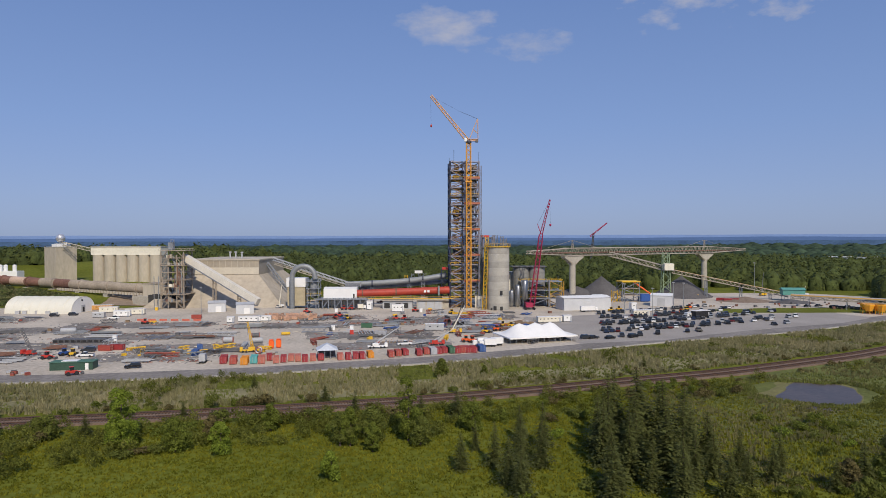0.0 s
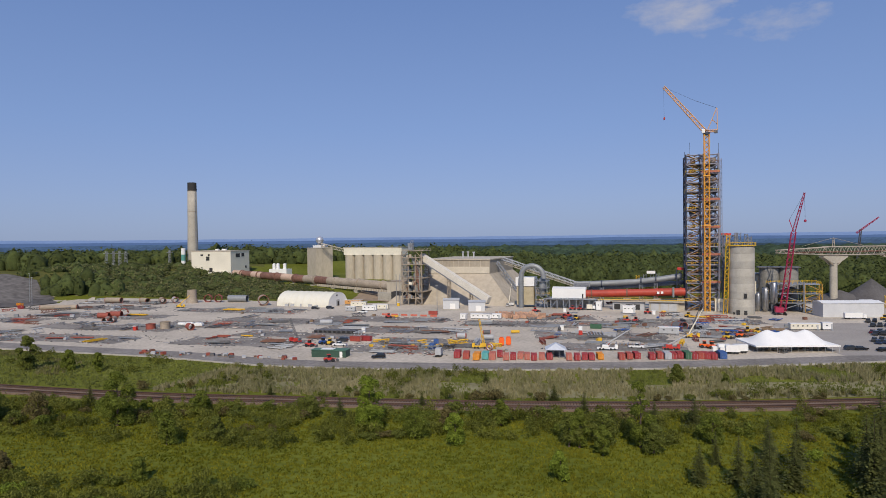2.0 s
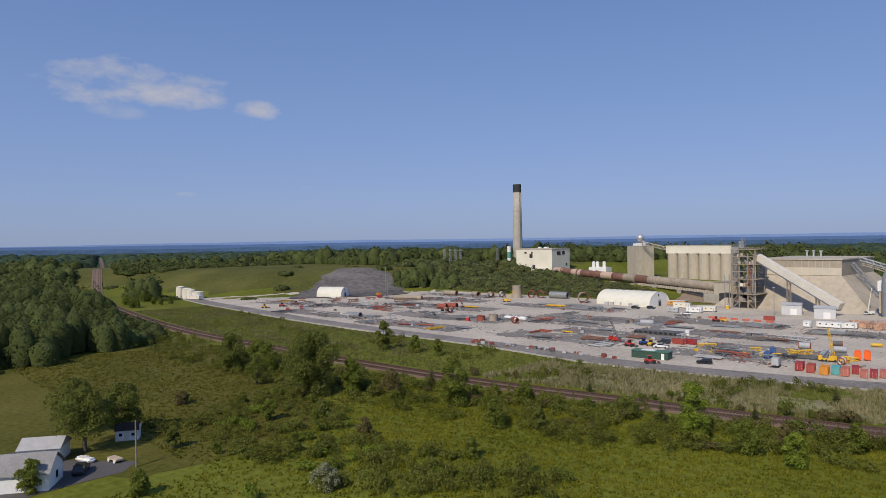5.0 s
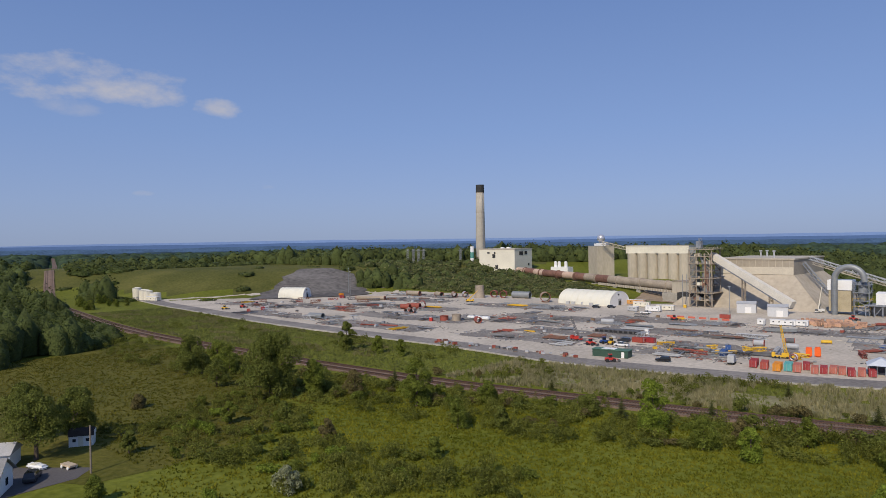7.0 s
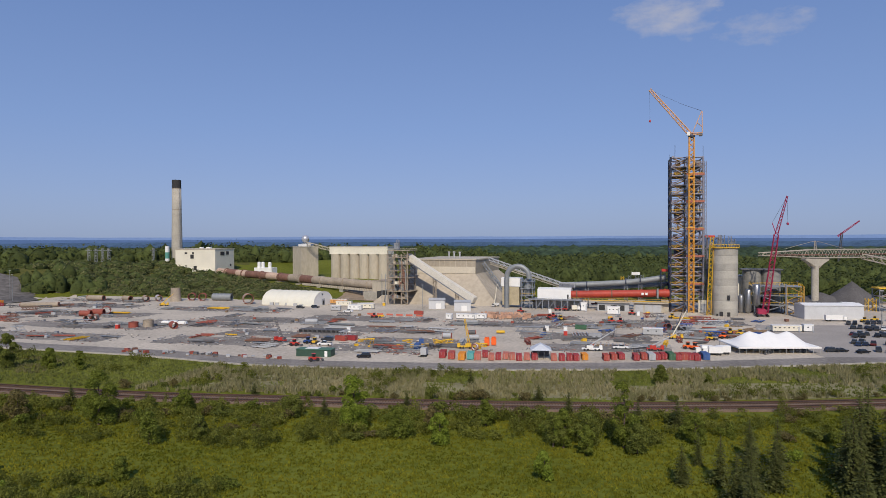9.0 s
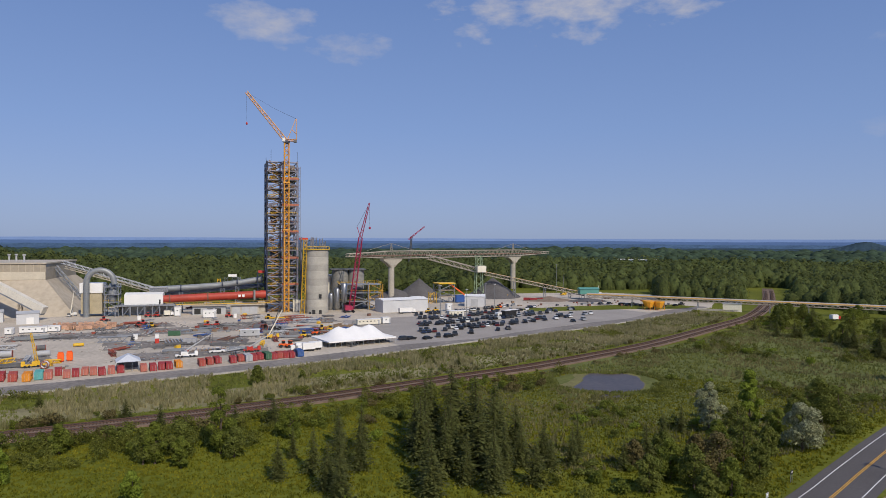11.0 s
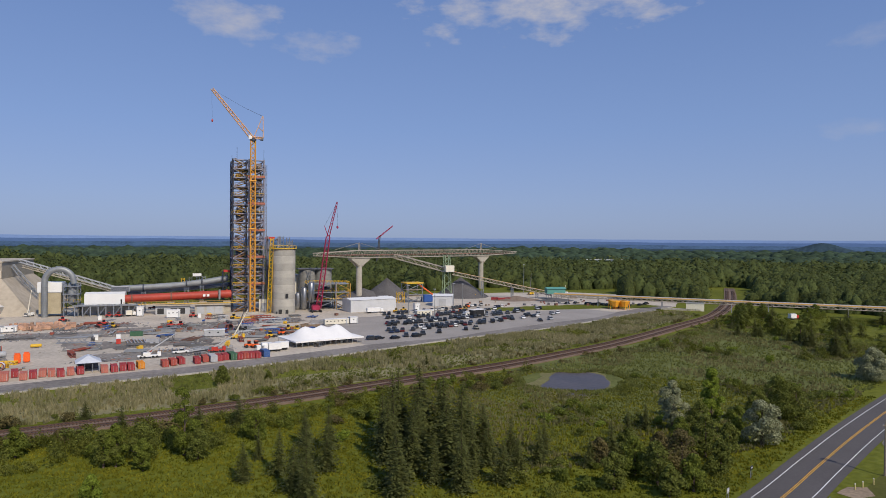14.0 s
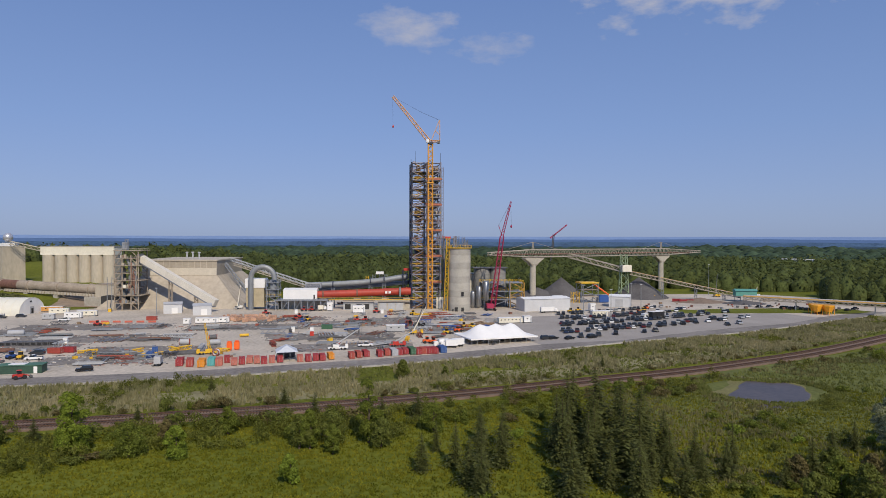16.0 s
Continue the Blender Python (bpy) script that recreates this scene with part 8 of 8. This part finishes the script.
yard_rng = random.Random(21)
PADS = [o for o in bpy.data.objects if o.name.startswith("hardstanding")]
for o in PADS:
    vs = [v.co for v in o.data.vertices]
    x0, x1, y0, y1 = min(v.x for v in vs), max(v.x for v in vs), min(v.y for v in vs), max(v.y for v in vs)
    n = int((x1 - x0) * (y1 - y0) / (170 if x0 > -160 else 240)) + 2
    for _ in range(min(n, 11)):
        x, y = yard_rng.uniform(x0 + 3, x1 - 3), yard_rng.uniform(y0 + 1, y1 - 1)
        turn = yard_rng.choice((5, 8, 95, 3)) + yard_rng.uniform(-8, 8)
        t = yard_rng.random()
        k = yard_rng.choice((0, 0, 0, 1, 1, 2, 2, 5, 5, 6, 0, 1, 2, 5, 3, 4))
        if t < 0.62:
            bundle(x, y, turn, k, yard_rng.choice((4, 6, 9, 12)), yard_rng.randint(3, 7), yard_rng.uniform(0.6, 1.5))
        elif t < 0.78:
            frame_stack(x, y, turn, k, yard_rng.uniform(5, 13), yard_rng.uniform(0.9, 2.2))
        else:
            crate(x, y, turn, yard_rng.choice((0, 1, 3, 5, 5, 8, 8)), yard_rng.uniform(0.9, 1.9))
# a row of grey steel boxes and the busier eastern yard
for i in range(9):
    x0, y0, x1, y1 = -149.2, 261.0, -131.9, 262.3
    ob = thing("steel_box", x0 + (x1 - x0) * i / 8, y0 + (y1 - y0) * i / 8, 0.09, 92, "dark grey open steel box section in a row", "steel box", "row of steel boxes")
    part("shell", slab((0, 0, 0.7), (4, 2.0, 1.25), 0.05), DGREY, ob)
    # hollow end of the box, its inside shade painted black
    part("opening", slab((-2.0, 0, 0.7), (0.1, 1.4, 0.9)), BLACK, ob)
for _ in range(105):
    x, y = yard_rng.uniform(-52, 62), yard_rng.uniform(255, 362)
    if abs(x + 40 - (y - 240) * 0.02) < 6 or (x > 44 and y < 318):
        continue
    t = yard_rng.random()
    k = yard_rng.choice((0, 1, 1, 3, 5, 5, 6, 2, 0, 8, 3, 5, 1, 4, 7))
    if t < 0.4:
        bundle(x, y, yard_rng.uniform(-10, 100), k, yard_rng.choice((6, 9)), yard_rng.randint(3, 7), yard_rng.uniform(0.6, 1.1))
    elif t < 0.62:
        frame_stack(x, y, yard_rng.uniform(-20, 110), k, yard_rng.uniform(4, 9), yard_rng.uniform(0.9, 2.0))
    else:
        crate(x, y, yard_rng.uniform(0, 90), k, yard_rng.uniform(0.9, 2.2))
for _ in range(46):
    x, y = yard_rng.uniform(-105, -58), yard_rng.uniform(232, 250)
    if yard_rng.random() < 0.5:
        x, y = yard_rng.uniform(-112, -78), yard_rng.uniform(228, 246)
    crate(x, y, yard_rng.uniform(0, 90), yard_rng.choice((4, 5, 1, 7, 0, 6, 2)), yard_rng.uniform(0.7, 1.5)) if yard_rng.random() < 0.6 else frame_stack(x, y, yard_rng.uniform(0, 180), yard_rng.choice((4, 0, 5, 4)), yard_rng.uniform(3, 7), yard_rng.uniform(0.7, 1.3))
for _ in range(40):
    x = yard_rng.uniform(-185, -122)
    crate(x, 197 + (x + 150) * 0.06 + yard_rng.uniform(-1.5, 3), yard_rng.uniform(0, 90), yard_rng.choice((3, 6, 3, 5, 0)), yard_rng.uniform(0.8, 1.9))
for _ in range(60):
    x, y = yard_rng.uniform(-430, -300), yard_rng.uniform(232, 345)
    if x + 437 > (y - 251) * 0.35 + 14:
        crate(x, y, yard_rng.uniform(0, 90), yard_rng.choice((6, 5, 0, 6, 2, 0, 5)), yard_rng.uniform(1.0, 2.4)) if yard_rng.random() < 0.6 else frame_stack(x, y, yard_rng.uniform(0, 90), yard_rng.choice((3, 6, 0)), yard_rng.uniform(4, 9), yard_rng.uniform(0.8, 1.7))
for _ in range(45):
    x, y = yard_rng.uniform(150, 262), yard_rng.uniform(372, 432)
    crate(x, y, yard_rng.uniform(0, 90), yard_rng.choice((3, 6, 6, 0, 1, 8)), yard_rng.uniform(0.9, 2.2))

# loose small stuff over the hardstandings
def litter(name, n, material, label, seed, low, high):
    r = np.random.default_rng(seed)
    V, F = [], []
    corners = np.array([(-1, -1, 0), (1, -1, 0), (1, 1, 0), (-1, 1, 0), (-1, -1, 1), (1, -1, 1), (1, 1, 1), (-1, 1, 1)], float)
    quads = np.array([(4, 5, 6, 7), (0, 1, 5, 4), (1, 2, 6, 5), (2, 3, 7, 6), (3, 0, 4, 7)])
    while len(V) < n:
        o = PADS[int(r.integers(len(PADS)))]
        vs = o.data.vertices[int(r.integers(len(o.data.vertices)))].co
        for _ in range(6):
            x, y = vs.x + r.normal(scale=4), vs.y + r.normal(scale=2.2)
            a = r.choice([0.1, 1.65]) + r.normal(scale=0.25)
            s = np.array([r.uniform(low, high) * r.choice([1, 1, 3]), r.uniform(low, high) * 0.6, r.uniform(0.15, 0.6) * high])
            c = corners * s
            c = np.stack([c[:, 0] * math.cos(a) - c[:, 1] * math.sin(a) + x, c[:, 0] * math.sin(a) + c[:, 1] * math.cos(a) + y, c[:, 2] + 0.05], 1)
            F.append(quads + 8 * len(V))
            V.append(c)
    np_mesh(name, np.concatenate(V), np.concatenate(F), material, None, label, "loose stock", "stuff")


litter("steel_offcuts", 4200, mat("mixed_grey_steel", (0.20, 0.20, 0.205), 0.7, vary=0.3, islands=0.8), "small grey steel pieces laid about the yard", 31, 0.14, 0.42)
litter("rusty_offcuts", 1200, mat("mixed_rusty_steel", (0.22, 0.09, 0.06), 0.8, vary=0.3, islands=0.6), "small rusty and red primed pieces in the yard", 32, 0.14, 0.42)
litter("pale_offcuts", 1400, mat("mixed_pale_stock", (0.50, 0.46, 0.38), 0.8, vary=0.3, islands=0.5), "small pale timber and boxed pieces in the yard", 33, 0.12, 0.36)

# pallets of tan blocks
TAN = mat("tan_block_wrap", (0.50, 0.30, 0.20), 0.8, vary=0.25, scale=0.6, each=0.35)
first = None
for i in range(150):
    cx, cy = -78 + yard_rng.gauss(0, 8), 340 + yard_rng.gauss(0, 6)
    if not (-95 < cx < -60 and 328 < cy < 354):
        continue
    m = pose(cx, cy, 0.06, 0, 0, yard_rng.uniform(0, 20))
    if first is None:
        first = thing("pallet_of_blocks", 0, 0, 0, 0, "tan wrapped pallet of refractory blocks", "pallet", "pallets of blocks")
        part("load", slab((0, 0, 0.85), (1.3, 1.1, 1.3), 0.04), TAN, first)
        part("pallet", slab((0, 0, 0.09), (1.4, 1.2, 0.18)), TIMBER, first)
        first.matrix_basis = m
    else:
        copy_thing(first, m)

# concrete barriers, orange fencing, light poles
for i in range(6):
    ob = thing("orange_fence", -148 + 5.6 * i, 330 - 0.2 * i, 0.06, 2, "orange mesh safety fence panel", "fence", "orange fence")
    part("mesh", slab((0, 0, 0.55), (3.6, 0.08, 0.9)), mat("orange_red_mesh", (0.55, 0.14, 0.09), 0.7, vary=0.2), ob)
    part("post", rod(B(), (-2.6, 0, -0.1), (-2.6, 0, 1.4), 0.05, n=5), STEEL, ob)
for x, y, h in ((90.7, 337.8, 17), (128.8, 377.3, 15), (137.7, 386.3, 14), (-130.3, 363.2, 14), (222.6, 482.9, 22), (99.8, 321.4, 16), (-417.3, 341.7, 20), (-407.0, 334.9, 18), (83.1, 487.1, 12)):
    ob = thing("light_pole", x, y, 0, 0, "tall grey yard light pole", "light pole", "yard light poles")
    part("mast", rod(B(), (0, 0, -0.3), (0, 0, h), 0.22, 0.12, 8), GALV, ob)
    part("lamp_head", slab((0, 0, h + 0.1), (1.4, 0.4, 0.3), 0.05), GREY, ob)

# ---- roadside and house ----
def utility_pole(x, y, h, arms=True, label="weathered wooden utility pole with crossarm"):
    ob = thing("utility_pole", x, y, 0, 20, label, "utility pole", "utility poles")
    part("mast", rod(B(), (0, 0, -0.4), (0, 0, h), 0.19, 0.13, 10), POLE, ob)
    if arms:
        part("crossarm", slab((0, 0, h - 0.6), (2.4, 0.12, 0.14)), POLE, ob)
        for s in (-1, 0.4, 1):
            part("insulator", lathe(B(), [(0.06, h - 0.5), (0.09, h - 0.35), (0.03, h - 0.25)], 8, (s, 0, 0)), GREY, ob)
        part("transformer", lathe(B(), [(0.25, h - 2.2), (0.28, h - 1.2), (0.1, h - 1.1)], 12, (0.35, 0, 0)), GREY, ob)
    return ob


utility_pole(108.6, 87.0, 9.5)
utility_pole(160.4, 114.7, 9.0)
utility_pole(-126.8, 44.9, 8.5, False, "plain grey wooden utility pole beside a driveway")
for x, y, h, w in ((85.6, 92.9, 2.1, "black"), (73.9, 85.0, 2.3, "grey"), (87.2, 78.8, 1.6, "blue")):
    ob = thing("road_sign", x, y, 0, 30, "small %s road sign on posts" % w, "sign")
    part("board", slab((0, 0, h - 0.35), (1.0, 0.05, 0.7)), {"black": BLACK, "grey": GREY, "blue": BLUE}[w], ob)
    part("lettering", slab((0, -0.04, h - 0.3), (0.6, 0.02, 0.14)), WHITE, ob)
    for s in (-0.35, 0.35):
        part("post", rod(B(), (s, 0.05, -0.2), (s, 0.05, h), 0.04, n=6), STEEL, ob)
for x, y in ((97.7, 83.4), (99.8, 83.8), (102.9, 84.4), (121.6, 96.3), (123.9, 96.7)):
    ob = thing("marker_post", x, y, 0, 0, "short pale yellow marker post in the lawn", "post", "marker posts")
    part("shaft", rod(B(), (0, 0, -0.1), (0, 0, 1.0), 0.10, n=8), mat("faded_yellow_post", (0.6, 0.5, 0.22), 0.8), ob)
    part("cap", lathe(B(), [(0.11, 1.0), (0.09, 1.1), (0.02, 1.13)], 8), WHITE, ob)

house = thing("house", -131, 27.5, 0, 58, "white clapboard house with a grey gable roof", "house")
part("wall", gable(B(), (0, 0), 11, 7, -0.2, 3.0, 5.2), WHITE, house)
ROOFG = mat("grey_shingle_roof", (0.28, 0.27, 0.26), 0.9, vary=0.2, scale=0.6, fine=6)
for s in (-1, 1):
    bm = B()
    a, b = Vector((0, 0, 5.45)), Vector((0, s * 4.0, 2.85))
    vs = [bm.verts.new(p) for p in ((-5.9, *a.yz), (5.9, *a.yz), (5.9, *b.yz), (-5.9, *b.yz))]
    up = [bm.verts.new(v.co + Vector((0, 0, 0.15))) for v in vs]
    for k in range(4):
        bm.faces.new((vs[k], vs[(k + 1) % 4], up[(k + 1) % 4], up[k]))
    bm.faces.new(up)
    bm.faces.new(vs[::-1])
    bmesh.ops.recalc_face_normals(bm, faces=bm.faces[:])
    part("roof_slope", bm, ROOFG, house)
for x in (-3, 2.5):
    part("window", slab((x, -3.53, 1.6), (1.0, 0.08, 1.2)), GLASS, house)
for s in (-1, 1):
    part("window", slab((s * 5.53, 0.5, 1.6), (0.08, 1.0, 1.2)), GLASS, house)
garage = thing("garage", -144.5, 34.5, 0, 58, "white garage with a pale grey gable roof", "garage")
part("wall", gable(B(), (0, 0), 7, 6, -0.2, 2.6, 4.0), WHITE, garage)
part("roof", gable(B(), (0, 0), 7.6, 6.8, 2.7, 2.75, 4.3), mat("pale_grey_shingle", (0.42, 0.41, 0.40), 0.9, vary=0.15, scale=0.6), garage)
part("door", slab((0, -3.05, 1.1), (2.6, 0.1, 2.2)), CREAM, garage)
barn = thing("garden_shed", -146.6, 50.4, 0, 60, "small white garden shed with a dark gambrel roof", "garden shed")
part("wall", slab((0, 0, 1.1), (4.4, 2.8, 2.3)), WHITE, barn)
bm = B()
prof = [(-1.55, 2.1), (-1.1, 3.0), (0, 3.5), (1.1, 3.0), (1.55, 2.1)]
a, b = [[bm.verts.new((s * 2.35, py, pz)) for py, pz in prof] for s in (-1, 1)]
for k in range(5):
    bm.faces.new((a[k], a[(k + 1) % 5], b[(k + 1) % 5], b[k]))
bm.faces.new(a[::-1])
bm.faces.new(b)
bmesh.ops.recalc_face_normals(bm, faces=bm.faces[:])
part("roof", bm, mat("dark_brown_shingle", (0.06, 0.05, 0.045), 0.9), barn)
part("gable_panel", slab((2.37, 0, 2.6), (0.06, 2.0, 0.9)), WHITE, barn)
for x in (-1.2, 1.2):
    part("window", slab((x, -1.43, 1.3), (0.6, 0.06, 0.6)), GLASS, barn)
part("door", slab((0, -1.43, 1.0), (0.9, 0.06, 1.9)), CREAM, barn)
boat = thing("small_boat", -137.0, 39.4, 0, 20, "small white boat on the grass", "boat")
part("hull", slab((0, 0, 0.5), (4.4, 1.6, 0.8), 0.35), WHITE, boat)
part("seat", slab((-0.4, 0, 0.92), (1.2, 1.2, 0.1)), CREAM, boat)
dolly = thing("flat_trailer", -132.8, 43.3, 0.06, 10, "small tan flat trailer on two wheels", "trailer")
part("bed", slab((0, 0, 0.6), (3.2, 1.5, 0.35), 0.05), mat("tan_timber_bed", (0.5, 0.4, 0.28), 0.8), dolly)
for x in (-1.0, 1.0):
    part("wheel", rod(B(), (x, -0.85, 0.3), (x, -0.65, 0.3), 0.3, n=12), WHITE, dolly)
    part("wheel", rod(B(), (x, 0.65, 0.3), (x, 0.85, 0.3), 0.3, n=12), WHITE, dolly)

# power pylons and far buildings
for x, y in ((-493.6, 482.2), (-489.5, 486.3), (-485.8, 490.0), (-482.1, 493.6), (-454.6, 519.1)):
    ob = thing("power_pylon", x, y, 8, 0, "grey lattice power pylon behind trees", "pylon", "pylons")
    part("mast", lattice(B(), (0, 0, -1), (0, 0, 25), 2.4, 1.2, bay=2.6, chord=0.28, web=0.18), GALV, ob)
    part("crossarm", slab((0, 0, 23), (7, 0.4, 0.4)), GALV, ob)
warehouse = thing("far_warehouse", 577, 950, 8, -28, "long low pale blue-grey warehouse in far woods", "warehouse")
part("wall", slab((0, 0, 0), (58, 20, 9)), mat("pale_blue_cladding", (0.45, 0.52, 0.60), 0.7, vary=0.1), warehouse)
part("roof", slab((0, 0, 4.7), (60, 22, 0.6)), WHITE, warehouse)
for i, (x, y, w) in enumerate(((455, 372, 8), (464, 370, 6), (472, 374, 9), (448, 380, 7), (520, 345, 8))):
    ob = thing("parked_camper", x, y, lie(x, y), 20 * i, "white camper trailer among trees", "camper", "far campers")
    part("body", slab((0, 0, 1.9), (w, 3, 3.2), 0.2), WHITE, ob)
    part("window", slab((0, -1.52, 2.2), (w * 0.6, 0.06, 0.9)), GLASS, ob)
far_crane = thing("far_derrick", 178, 790, 6, 0, "far red derrick crane with a black mast", "crane")
part("jib", lattice(B(), (-6, 0, 36), (14, 0, 52), 1.4, 0.8, bay=2, chord=0.3, web=0.2), PINK, far_crane)
part("mast", lattice(B(), (-6, 0, -2), (-2, 0, 40), 1.6, bay=2.4, chord=0.35, web=0.25), DGREY, far_crane)
